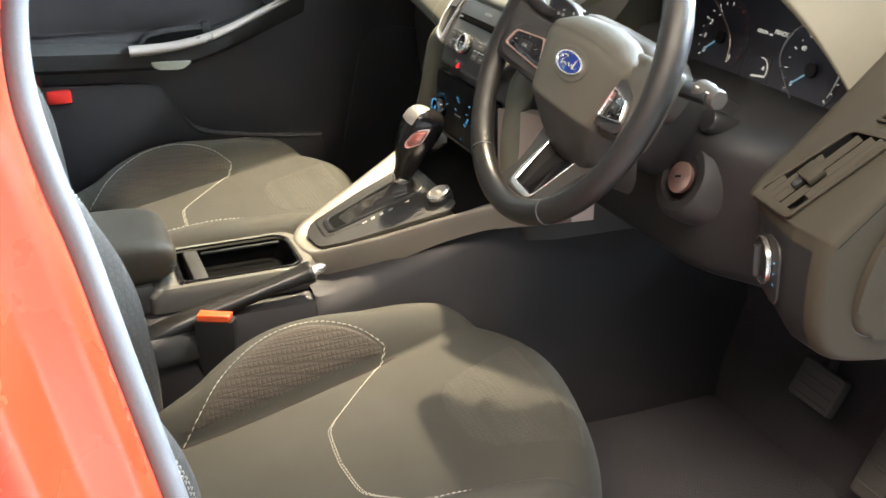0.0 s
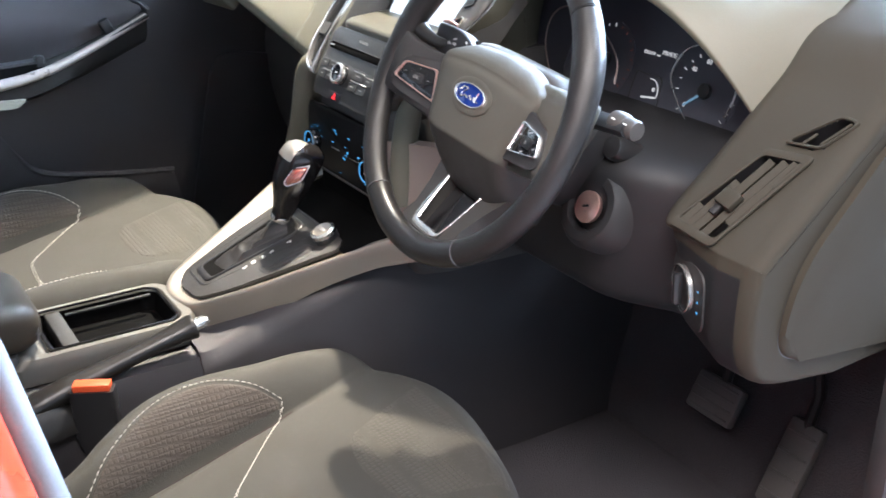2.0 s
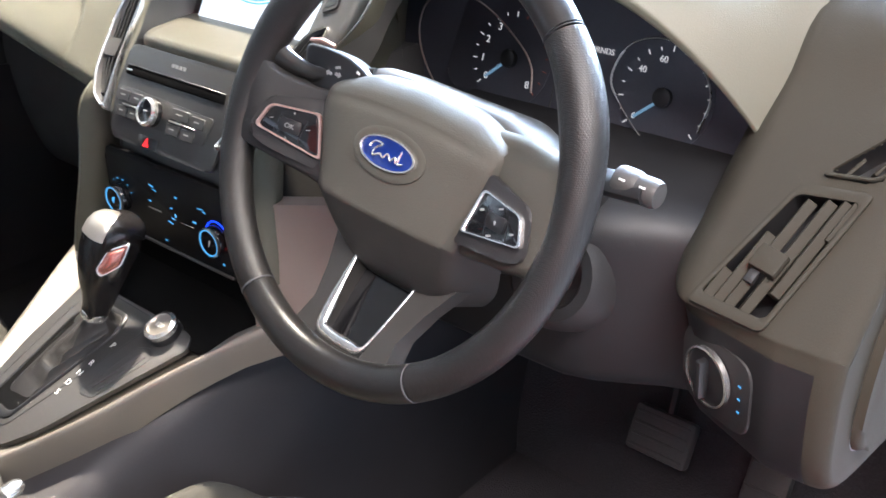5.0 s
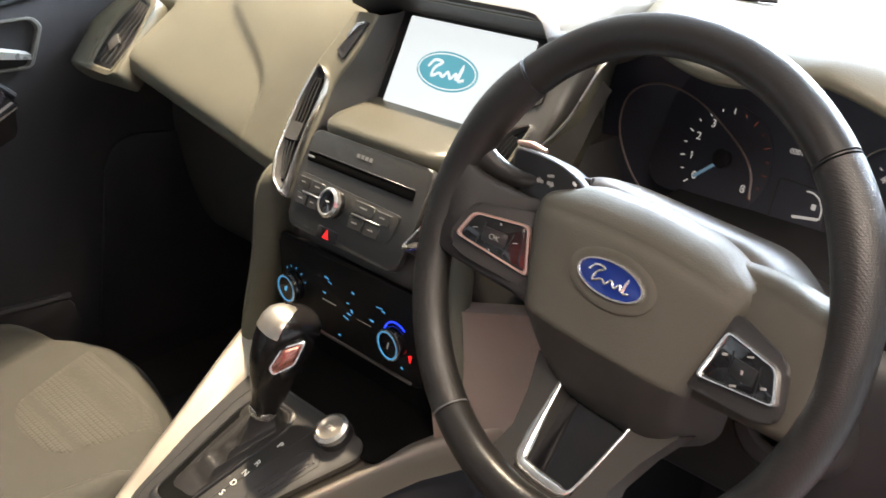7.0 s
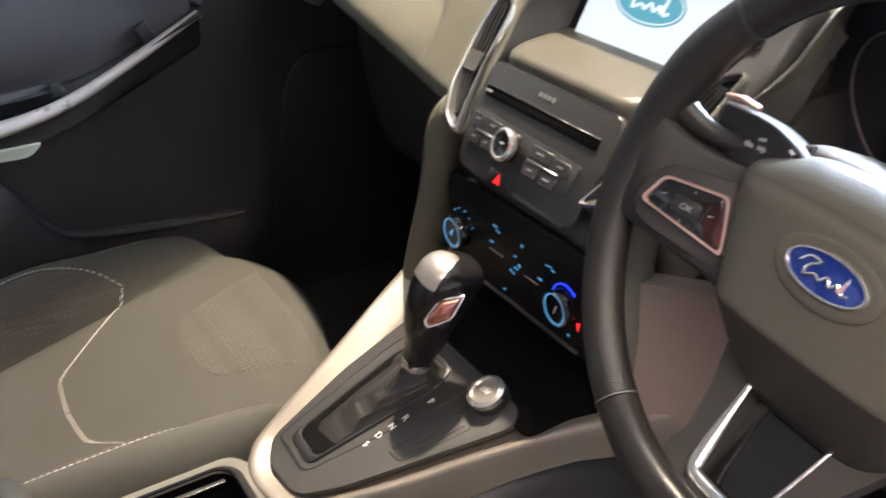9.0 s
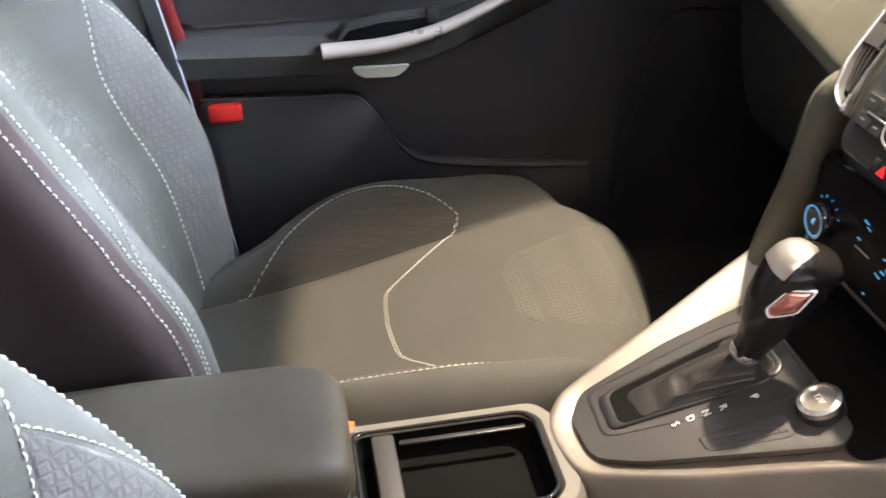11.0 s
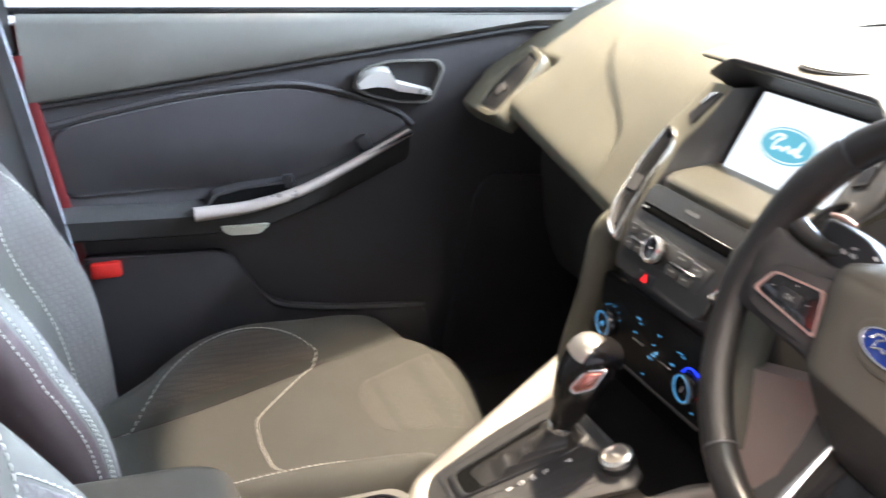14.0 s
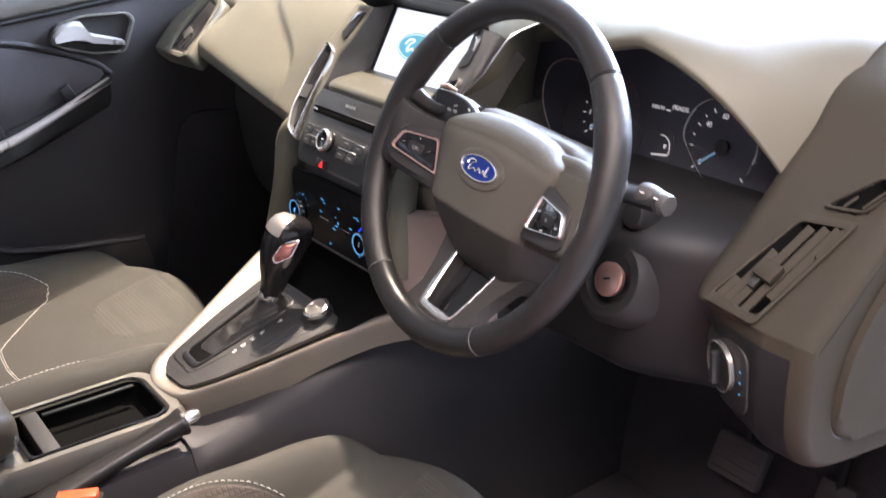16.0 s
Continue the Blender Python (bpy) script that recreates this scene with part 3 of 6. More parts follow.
    # frame and runners
    part("seat_base", rbox(0.44, 0.44, 0.09, 0.015, m=pose(SX, -0.30, 0.235)), BLACK, root, "black seat frame")
    for s in (-1, 1):
        part("runner", rbox(0.035, 0.50, 0.03, 0.006, m=pose(SX + s * 0.19, -0.30, 0.184)), BLACK, root)
    # backrest
    n, m = 64, 64
    quads, grid = [], []
    for j in range(m + 1):
        s = -0.09 + 0.76 * j / m
        grid.append([back_at(spread(i, n) * back_half(s), s) + Vector((SX, 0, 0)) for i in range(n + 1)])
    for j in range(m):
        for i in range(n):
            q = (grid[j][i], grid[j][i + 1], grid[j + 1][i + 1], grid[j + 1][i])
            s = -0.09 + 0.76 * (j + 0.5) / m
            u = abs(spread(i + 0.5, n))
            reg = "cloth"
            if u > 0.945:
                reg = "side"
            elif u < 0.50 and 0.02 < s < 0.52:
                reg = "rib"
            quads.append((reg, q))
    rim = [grid[j][0] for j in range(m + 1)] + [grid[m][i] for i in range(1, n + 1)] + [grid[j][n] for j in range(m - 1, -1, -1)]
    back = []
    for p in rim:
        h = (p - BASE).dot(BFW)
        back.append(p + BFW * (-0.165 - h) - Vector(((p.x - SX) * 0.06, 0, 0)))
    for k in range(len(rim) - 1):
        a, c, d, e = rim[k], back[k], back[k + 1], rim[k + 1]
        for t0, t1 in ((0, 0.2), (0.2, 0.6), (0.6, 1.0)):
            quads.append(("side", (a.lerp(c, t0), a.lerp(c, t1), e.lerp(d, t1), e.lerp(d, t0))))
    split_parts(quads, {"cloth": ("backrest", CLOTH, "smooth dark grey cloth backrest"), "rib": ("backrest_insert", RIB, "ribbed cloth insert"), "side": ("backrest_side", CLOTH_SIDE, "dark backrest side cloth with red bounce in its colour")}, root)
    bk = bmesh.new()
    k = len(back)
    bk.faces.new([bk.verts.new(p - BFW * 0.002) for p in back])
    part("back_panel", bk, HARD, root, "plastic back shell")
    bm = bmesh.new()

    def onb(p, lift):
        return back_at(p.x, p.y, lift) + Vector((SX, 0, 0))
    def wing_edge(t):
        return min(0.90, 0.602 + 0.30 * (max(0, 0.430 - t) / 0.24) ** 0.72)
    for s in (-1, 1):
        def wing(u, v, s=s):
            t = -0.05 + 0.392 * v
            a = BACK_SEAM(t) + 0.006
            c = max(a + 0.004, wing_edge(t))
            x = s * (a + (c - a) * u) * back_half(t)
            return onb(Vector((x, t, 0)), 0.0014 * min(1, 12 * min(u, 1 - u, (1 - v) * 4)) - 0.0006)
        part("backrest_bolster", sheet(wing, 24, 50, 0), MESHB, root, "embossed cloth bolster insert", angle=75)
    for s in (-1, 1):
        for off in (0.925, 0.965):
            dashes(bm, [(s * off * back_half(t / 20), t / 20, 0) for t in range(0, 13)], onb)
        dashes(bm, [(s * BACK_SEAM(t / 40) * back_half(t / 40), t / 40, 0) for t in range(-1, 20)], onb)
        dashes(bm, [(s * (wing_edge(t) + 0.012) * back_half(t), t, 0) for t in [0.343 - 0.0125 * k for k in range(31)]], onb)
    part("stitching", bm, THREAD, root, "pale contrast stitching")["kind"] = "stuff"
    return root


driver = build_seat(0.371, "dark grey cloth driver's seat with embossed bolsters and pale stitching")
passenger = copy_thing(driver, pose(-0.382, -0.355, 0.203))
tagged(passenger, "dark grey cloth passenger seat with ribbed insert and pale stitching")

# ---- steering wheel ----
WH = pose(0.367, -0.001, 0.818, 65, 0, 0) @ pose(0, 0, 0, 0, 0, -5)
HUB = WH @ pose(0, 0, -0.036)


def build_wheel():
    root = thing("steering_wheel", (0.366, 0.0, 0.82), "black leather three-spoke steering wheel with silver trims", "steering wheel")
    R = 0.1728
    axis = WH.to_3x3() @ Vector((0, 0, 1))
    # rim in four leather lengths, the grips perforated
    for nm, a0, a1, material in (("rim", 48, 138, LEATHER), ("rim_grip", 139, 237, PERF), ("rim", 238, 302, LEATHER), ("rim_grip", 303, 407, PERF)):
        pts, rad = [], []
        for i in range(41):
            d = a0 + (a1 - a0) * i / 40
            a = radians(d)
            fat = 0.0150 + 0.0022 * (math.exp(-((d % 360 - 28) / 15) ** 2) + math.exp(-((d % 360 - 152) / 15) ** 2))
            pts.append(WH @ Vector((R * math.cos(a), R * math.sin(a), 0)))
            rad.append(fat)
        part(nm, tube(pts, rad, 20, flat=0.96, up=axis), material, root, "smooth black leather rim section" if nm == "rim" else "perforated leather grip")
    for a in (47.5, 138.5, 237.5, 302.5):
        c, s = math.cos(radians(a)), math.sin(radians(a))
        part("rim_seam", lathe([(0.0145, -0.0006), (0.0153, -0.0005), (0.0153, 0.0005), (0.0145, 0.0006)], WH @ basis((R * c, R * s, 0), (c, s, 0), (0, 0, 1)), 24), BLACK if a < 200 else RUBBER, root)
    # padded cover, its lower half turning under
    out = round_poly([(-0.060, 0.056), (0.0, 0.060), (0.060, 0.056), (0.100, 0.036), (0.093, 0.010), (0.074, -0.050), (0.062, -0.086), (0.040, -0.108), (-0.040, -0.108), (-0.062, -0.086), (-0.074, -0.050), (-0.093, 0.010), (-0.100, 0.036)], 0.012, 9)
    run = [0.0]
    for a, c in zip(out, out[1:] + out[:1]):
        run.append(run[-1] + math.dist(a, c))
    loop = []
    for k in range(180):
        d = run[-1] * k / 180
        loop.append((float(np.interp(d, run, [p[0] for p in out] + [out[0][0]])), float(np.interp(d, run, [p[1] for p in out] + [out[0][1]]))))
    crown = ((1.02, 0.004), (1.01, 0.011), (1.0, 0.016), (0.985, 0.0205), (0.965, 0.0240), (0.94, 0.0270), (0.90, 0.0295), (0.85, 0.0315), (0.78, 0.0332), (0.70, 0.0344), (0.60, 0.0354), (0.50, 0.0361), (0.4, 0.0365), (0.25, 0.0369), (0.02, 0.037))

    def cover_z(x, y, z):
        ridge = y - 0.037 + 0.9 * x * x
        return z - 0.80 * max(0, -0.046 - y) - 0.52 * max(0, ridge) - 0.0022 * math.exp(-((ridge + 0.002) / 0.006) ** 2)
    levels = [(1.02, -0.045)] + [(f, float(np.interp(-f, [-q[0] for q in crown], [q[1] for q in crown]))) for f in [1.02 - 0.01 * k for k in range(13)] + [0.88 - 0.02 * k for k in range(44)]]
    rings = []
    for f, z in levels:
        rings.append([HUB @ Vector((x * f, -0.004 + (y + 0.004) * f, cover_z(x * f, -0.004 + (y + 0.004) * f, z))) for x, y in loop])
    to_hub = HUB.inverted()
    # one cover split in two, the lower half coloured darker as shade
    for nm, material, lab, upper in (("airbag_cover", PAD, "dark grey padded airbag cover", True), ("lower_cover", LOWERPAD, "lower half turning under, its shade painted darker", False)):
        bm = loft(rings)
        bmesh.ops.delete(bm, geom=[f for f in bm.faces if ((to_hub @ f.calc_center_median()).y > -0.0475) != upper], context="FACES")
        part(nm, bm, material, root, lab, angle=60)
    rim2 = round_poly([(-0.074, 0.060), (0.074, 0.060), (0.112, 0.036), (0.100, -0.010), (-0.100, -0.010), (-0.112, 0.036)], 0.018)
    part("cover_shoulder", loft([[HUB @ Vector((x * f, y * f, z)) for x, y in rim2] for f, z in ((1.04, -0.050), (1.04, -0.016), (1.0, -0.004), (0.93, 0.003))]), HARD, root, "dark shoulder behind the cover", angle=60)
    # side spokes with their switch pods
    for s in (-1, 1):
        low = [(s * 0.168, -0.036), (s * 0.148, -0.040), (s * 0.112, -0.046), (s * 0.064, -0.052)]
        sp = round_poly(([(-0.060, 0.040), (-0.112, 0.026), (-0.146, 0.030), (-0.166, 0.040), (-0.172, 0.000)] if s < 0 else [(0.060, 0.050), (0.108, 0.052), (0.146, 0.050), (0.170, 0.058), (0.175, 0.000)]) + low, 0.014)
        part("spoke", loft([[WH @ Vector((x * f + s * 0.118 * (1 - f), y * f - 0.004 * (1 - f), z - (0.022 if s < 0 else 0.030) + (0.48 if s < 0 else 0.40) * max(0, abs(x) - 0.095) - (0.30 if s < 0 else 0.0) * max(0, abs(x) - 0.15))) for x, y in sp] for f, z in (((0.96, -0.024), (1.0, -0.010), (0.985, -0.003), (0.955, 0.0005), (0.90, 0.0020)) if s < 0 else ((0.96, -0.024), (1.0, -0.008), (0.985, 0.000), (0.955, 0.0045), (0.90, 0.0070), (0.80, 0.0085)))]), PAD if s > 0 else TRIMBLACK, root, "dark spoke moulding", angle=60)
        pm = WH @ pose(s * 0.115, -0.0095, -0.0045, 0, -25 * s if s < 0 else -13, 0)
        pod = round_poly([(s * q, w) for q, w in ((-0.0225, 0.0170), (0.0215, 0.0115), (0.0300, -0.0090), (-0.0335, -0.0185))], 0.005)
        part("pod_moulding", plate(round_poly([(s * q, w) for q, w in ((-0.030, 0.030), (0.027, 0.0185), (0.038, -0.016), (0.020, -0.024), (-0.046, -0.030))], 0.008), 0.0168, pm @ pose(0, 0, -0.016), 0.003, 3), TRIMBLACK, root, "black moulding round the switch pod")
        bez = part("switch_pod", plate(scaled(pod, 0.95), 0.003, pm, 0.001), GLOSS, root, "gloss black switch pod")
        part("bezel", frame_ring(scaled(pod, 1.06), scaled(pod, 0.93), 0.0045, pm), CHROME if s > 0 else COPPER, bez, "silver pod bezel")
        key = round_poly([(-0.010, 0.0060), (0.010, 0.0060), (0.010, -0.0055), (-0.010, -0.0055)], 0.0025)
        part("button", plate(key, 0.0048, pm @ pose(0, -0.001, 0), 0.001), BLACK, bez, "raised centre button")
        if s < 0:
            part("marking", lettering("OK", 0.0060, pm @ pose(0, -0.001, 0.0049)), DIMMARK, bez)
        for dx, dy, w, h in ((0.0165, 0.001, 0.0045, 0.0012), (-0.0175, 0.001, 0.0045, 0.0012), (0.001, 0.0105, 0.0012, 0.0032), (-0.001, -0.0115, 0.0012, 0.0032)) if s < 0 else ((0.0180, -0.003, 0.0050, 0.0028), (-0.0190, 0.003, 0.0050, 0.0028), (0.0, 0.0098, 0.0060, 0.0022), (-0.004, -0.0118, 0.0060, 0.0022), (0.0, -0.001, 0.002, 0.005)):
            part("marking", rbox(w * 0.8, h * 0.6, 0.0005, 0, m=pm @ pose(dx, dy, 0.0033 if abs(dx) + abs(dy) > 0.004 else 0.005, 0, 0, 20)), DIMMARK, bez)
        for dx in (-0.012, 0.012):
            part("button_gap", rbox(0.0006, 0.020, 0.0004, 0, m=pm @ pose(dx, -0.002, 0.0031, 0, 0, s * 10)), BLACK, bez)
        # leather shoulder that carries the left spoke into the rim
        if s < 0:
            sh = smooth_curve([(-0.172, 0.052, -0.002), (-0.152, 0.040, -0.008), (-0.125, 0.036, -0.020), (-0.096, 0.044, -0.030), (-0.070, 0.052, -0.036)], 6)
            part("spoke_shoulder", tube([WH @ p for p in sh], [0.0129 - 0.0064 * step(0.0, 0.6, i / (len(sh) - 1)) for i in range(len(sh))], 14, flat=0.8, up=axis), LEATHER, root, "leather shoulder into the rim")
    # forked lower spoke with bright edges
    LM = WH @ pose(-0.006, 0, 0)

    def lz(y, up=0.0):
        return -0.017 - 0.49 * (y + 0.163) + up
    for s in (-1, 1):
        legs = [(s * 0.034, -0.085), (s * 0.070, -0.085), (s * 0.057, -0.112), (s * 0.049, -0.138), (s * 0.053, -0.158), (s * 0.070, -0.172), (s * 0.0, -0.180), (s * 0.0, -0.163), (s * 0.0265, -0.161), (s * 0.030, -0.130)]
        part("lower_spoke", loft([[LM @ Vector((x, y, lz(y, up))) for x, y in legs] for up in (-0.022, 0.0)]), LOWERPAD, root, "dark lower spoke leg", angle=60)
    part("lower_spoke_recess", loft([[LM @ Vector((x, y, lz(y, up))) for x, y in ((-0.036, -0.085), (0.036, -0.085), (0.027, -0.164), (-0.027, -0.164))] for up in (-0.024, -0.018)]), GLOSS, root, "gloss black spoke recess")
    u = smooth_curve([(s1 * x, y, lz(y, 0.001)) for s1, x, y in ((-1, 0.036, -0.090), (-1, 0.031, -0.125), (-1, 0.0275, -0.144), (-1, 0.0235, -0.1545), (-1, 0.012, -0.1570), (1, 0.012, -0.1570), (1, 0.0235, -0.1545), (1, 0.0275, -0.144), (1, 0.031, -0.125), (1, 0.036, -0.090))], 5)
    part("spoke_trim", tube([LM @ p for p in u], [0.0022 + 0.0034 * step(0.0, 0.20, i / (len(u) - 1)) * step(0.72, 0.56, i / (len(u) - 1)) - 0.0010 * step(0.55, 0.75, i / (len(u) - 1)) for i in range(len(u))], 10, flat=0.6, up=axis), CHROME, root, "bright silver spoke trim")
    # oval badge, its script drawn as a plain ribbon
    em = HUB @ pose(0.001, 0.003, 0.0362, -3, 0, 0)
    part("badge_dish", frame_ring(ellipse(0.0385, 0.0205), ellipse(0.0300, 0.0128), 0.0022, em @ pose(0, 0, -0.0005)), PAD, root)
    badge = part("badge", plate(ellipse(0.0275, 0.0112), 0.0030, em, 0.001), BLUE, root, "blue oval badge")
    part("badge_rim", frame_ring(ellipse(0.0298, 0.0130), ellipse(0.0272, 0.0108), 0.0040, em), CHROME, badge)
    ribbon = smooth_curve([(x, y, 0.0036) for x, y in ((-0.019, 0.001), (-0.014, 0.006), (-0.006, 0.0055), (-0.012, 0.001), (-0.013, -0.005), (-0.006, -0.002), (-0.002, -0.004), (0.002, 0.0), (0.006, -0.004), (0.010, 0.0), (0.012, -0.004), (0.015, 0.006), (0.014, -0.004), (0.019, -0.003))], 4)
    part("badge_ribbon", tube([em @ p for p in ribbon], 0.0009, 6), CHROME, badge)
    for s in (-1, 1):
        part("horn_mark", rbox(0.008, 0.0014, 0.0008, 0, m=HUB @ pose(s * 0.056, 0.012 - 0.022 * (s > 0), 0.0335, 0, s * 6, 0)), BLACK, root)
    return root


build_wheel()
# column shroud, key barrel and stalks
col = thing("steering_column", (0.366, 0.12, 0.77), "dark plastic steering column shroud with stalks", "steering column")
part("shroud", loft([[WH @ Vector((x * f, y * f - 0.012, z)) for x, y in round_poly([(-0.062, 0.045), (0.062, 0.045), (0.070, 0.0), (0.045, -0.060), (-0.045, -0.060), (-0.070, 0.0)], 0.02)] for f, z in ((0.95, -0.035), (1.05, -0.05), (1.1, -0.13), (1.15, -0.22))]), SWITCHBLACK, col, "dark two-piece shroud")
PM = basis((0.27, 0.03, 0.86), (1, 0, 0), (0, 0.42, 0.9)) @ pose(0, 0, -0.012)
pad2 = round_poly([(-0.044, 0.020), (-0.016, 0.0195), (0.010, 0.0165), (0.032, 0.0085), (0.046, -0.006), (0.046, -0.026), (-0.010, -0.024), (-0.036, -0.010)], 0.008, 5)
arm = part("stalk", loft([[PM @ Vector((0.004 + (x - 0.004) * f, y * f, z)) for x, y in pad2] for f, z in ((0.90, -0.022), (1.0, -0.016), (1.0, -0.003), (0.95, 0.001), (0.86, 0.002))]), BLACK, col, "flat black indicator stalk", angle=50)
part("stalk_tip", loft([[PM @ Vector((x, y, z)) for x, y in round_poly([(-0.040, 0.012), (-0.020, -0.012), (-0.034, -0.026), (-0.060, -0.022), (-0.057, -0.006)], 0.005, 4)] for z in (-0.018, -0.004)]), HARD, arm, "ridged stalk end")
for k in range(3):
    part("tip_ridge", tube([PM @ Vector((-0.052 + 0.010 * k, -0.004 + 0.003 * k, -0.002)), PM @ Vector((-0.050 + 0.010 * k, -0.022 + 0.001 * k, -0.002))], 0.0014, 6), GLOSS, arm)
part("stalk_trim", tube([PM @ Vector(q) for q in ((-0.046, 0.0225, -0.008), (-0.030, 0.0235, -0.006), (-0.016, 0.0215, -0.008))], [0.002, 0.003, 0.002], 8), COPPER, arm, "rose metal tip edge")
for sx in (-1, 1):
    ar = [(-0.0055, 0.0), (-0.0015, 0.0036), (-0.0015, 0.0018), (0.0045, 0.0018), (0.0045, -0.0018), (-0.0015, -0.0018), (-0.0015, -0.0036)]
    part("arrow_mark", plate([(x * -sx, y) for x, y in ar], 0.0005, PM @ pose(-0.0005 + sx * 0.0052, -0.0006, 0.0020, 0, 0, -8) @ Matrix.Diagonal((0.72, 0.72, 1, 1)), 0), DIMMARK, arm)
part("arrow_stroke", rbox(0.006, 0.0022, 0.0005, 0, m=PM @ pose(0.003, 0.0052, 0.0021, 0, 0, 10)), DIMMARK, arm)
for x, y, w in ((0.027, 0.0050, 0.006), (0.030, 0.0004, 0.006), (0.033, -0.0040, 0.007)):
    part("lamp_mark", rbox(w * 0.7, 0.0020, 0.0005, 0, m=PM @ pose(x, y, 0.0021, 0, 0, -25)), LETTER, arm)
st = smooth_curve([(0.055, 0.030, -0.055), (0.110, 0.035, -0.058), (0.150, 0.040, -0.052), (0.196, 0.046, -0.046)], 6)
arm = part("stalk", tube([WH @ p for p in st], [0.008 + 0.006 * step(0.3, 0.6, i / (len(st) - 1)) for i in range(len(st))], 12, flat=0.62), BLACK, col, "black wiper stalk")
for dx, r in ((0.178, 0.0118), (0.194, 0.0105)):
    part("stalk_knob", lathe([(r * 0.92, -0.009), (r, -0.006), (r, 0.006), (r * 0.88, 0.009), (0.0, 0.0095)], WH @ pose(dx, 0.046, -0.046, 0, 90, 0), 20), HARD, arm, "ribbed knob on the stalk")
    part("knob_mark", rbox(0.005, 0.0015, 0.0005, 0, m=WH @ pose(dx, 0.048, -0.046 + r + 0.0003)), LETTER, arm)
part("column_knob", lathe([(0.0145, -0.030), (0.0145, 0.004), (0.0125, 0.008), (0.0, 0.0085)], basis((0.454, 0.137, 0.760), (1, 0, 0), (0, 0.42, 0.91)), 24), BLACK, col, "round black knob on the shroud")
ig = thing("ignition_barrel", (0.447, 0.10, 0.69), "round ignition lock with a rose metal face", "ignition")
IG = basis((0.447, 0.118, 0.690), (1, 0, 0), (0, 0.42, 0.91))
part("collar", lathe([(0.050, -0.03), (0.047, 0.006), (0.040, 0.014), (0.030, 0.014), (0.026, 0.008), (0.026, 0.0)], IG), TRIMBLACK, ig, "dark ribbed collar")
part("lock_face", lathe([(0.0, 0.008), (0.0180, 0.008), (0.0190, 0.014), (0.0165, 0.016), (0.0, 0.0162)], IG), COPPER, ig, "rose coloured metal lock face")
part("keyhole", rbox(0.009, 0.0025, 0.001, 0, m=IG @ pose(0, 0, 0.0165, 0, 0, 20)), BLACK, ig)

# ---- dashboard ----
dash = thing("dashboard", (0, 0.35, 0.60), "charcoal soft-touch dashboard with silver-edged vents", "dashboard")


def low_edge(x):
    return 0.728 + 0.065 * min(1, max(0, (-0.20 - x) / 0.36))


def pass_section(x):
    lz = low_edge(x)
    e = step(-0.60, -0.71, x)
    f = 0.025 * e
    return smooth_curve([(x, 0.82, 0.915), (x, 0.60, 0.945), (x, 0.42, 0.957 - 0.01 * e), (x, 0.30 + f, 0.940 - 0.01 * e), (x, 0.205 + f, 0.895), (x, 0.135 + f, 0.5 * (0.895 + lz) + 0.012), (x, 0.088 + f, lz + 0.036), (x, 0.078 + f, lz + 0.017), (x, 0.083 + f, lz + 0.003), (x, 0.112, lz - 0.004), (x, 0.24, lz - 0.005)], 15)


def pad_shadow_fold(p):
    """Shadow band put into shape: a soft fold bending down towards the stack."""
    best = 9.0
    for a, c in zip(SHADOW_FOLD, SHADOW_FOLD[1:]):
        t = max(0.0, min(1.0, ((p.x - a[0]) * (c[0] - a[0]) + (p.z - a[1]) * (c[1] - a[1])) / ((c[0] - a[0]) ** 2 + (c[1] - a[1]) ** 2)))
        d = math.hypot(p.x - a[0] - t * (c[0] - a[0]), p.z - a[1] - t * (c[1] - a[1]))
        if d < abs(best):
            best = math.copysign(d, (c[0] - a[0]) * (p.z - a[1]) - (c[1] - a[1]) * (p.x - a[0]))
    fall = step(0.006, -0.007, best) * math.exp(min(0.0, best) / 0.05) * step(-0.50, -0.42, p.x) * step(0.27, 0.20, p.y) * (0.35 + 0.65 * step(0.775, 0.815, p.z))
    p.y += 0.0052 * fall
    p.z -= 0.0040 * fall
    lx, ly = p.x + 0.61, (p.y - 0.068) * 0.74 + (p.z - 0.796) * 0.67
    e = step(-0.012, 0.002, lx) * step(0.088, 0.074, lx) * step(-0.022, -0.006, ly) * step(0.122, 0.106, ly)
    p.y += 0.67 * 0.016 * e
    p.z -= 0.74 * 0.016 * e
    return p


SHADOW_FOLD = [(p.x, p.y) for p in smooth_curve([(-0.46, 0.900, 0), (-0.41, 0.880, 0), (-0.32, 0.846, 0), (-0.268, 0.818, 0), (-0.254, 0.785, 0), (-0.256, 0.740, 0)], 4)]
part("upper_pad", loft([[pad_shadow_fold(p) for p in pass_section(-0.715 + 0.555 * i / 170)] for i in range(171)], closed=False), DASH, dash, "charcoal padded upper dash", angle=60)
# top pad over the instruments and between, reaching the windscreen
def mid_section(x):
    lip = 0.180 + 0.055 * ((x - 0.37) / 0.20) ** 2
    top = 0.946 - 0.024 * math.exp(-((x - 0.31) / 0.09) ** 2) - 0.40 * max(0, x - 0.405) - 11.0 * max(0, x - 0.38) ** 3 - 0.45 * max(0, 0.235 - x) - 0.72 * max(0, 0.28 - x) ** 2
    return smooth_curve([(x, 0.82, 0.915), (x, 0.62, 0.945), (x, 0.46, 0.950), (x, 0.34, 0.955 - 0.22 * (0.955 - top)), (x, lip + 0.045, top + 0.006 + 0.35 * (0.946 - top)), (x, lip + 0.006, top), (x, lip, top - 0.010), (x, lip + 0.010, top - 0.018), (x, lip + 0.06, top - 0.020), (x, 0.31, top - 0.024)], 5)



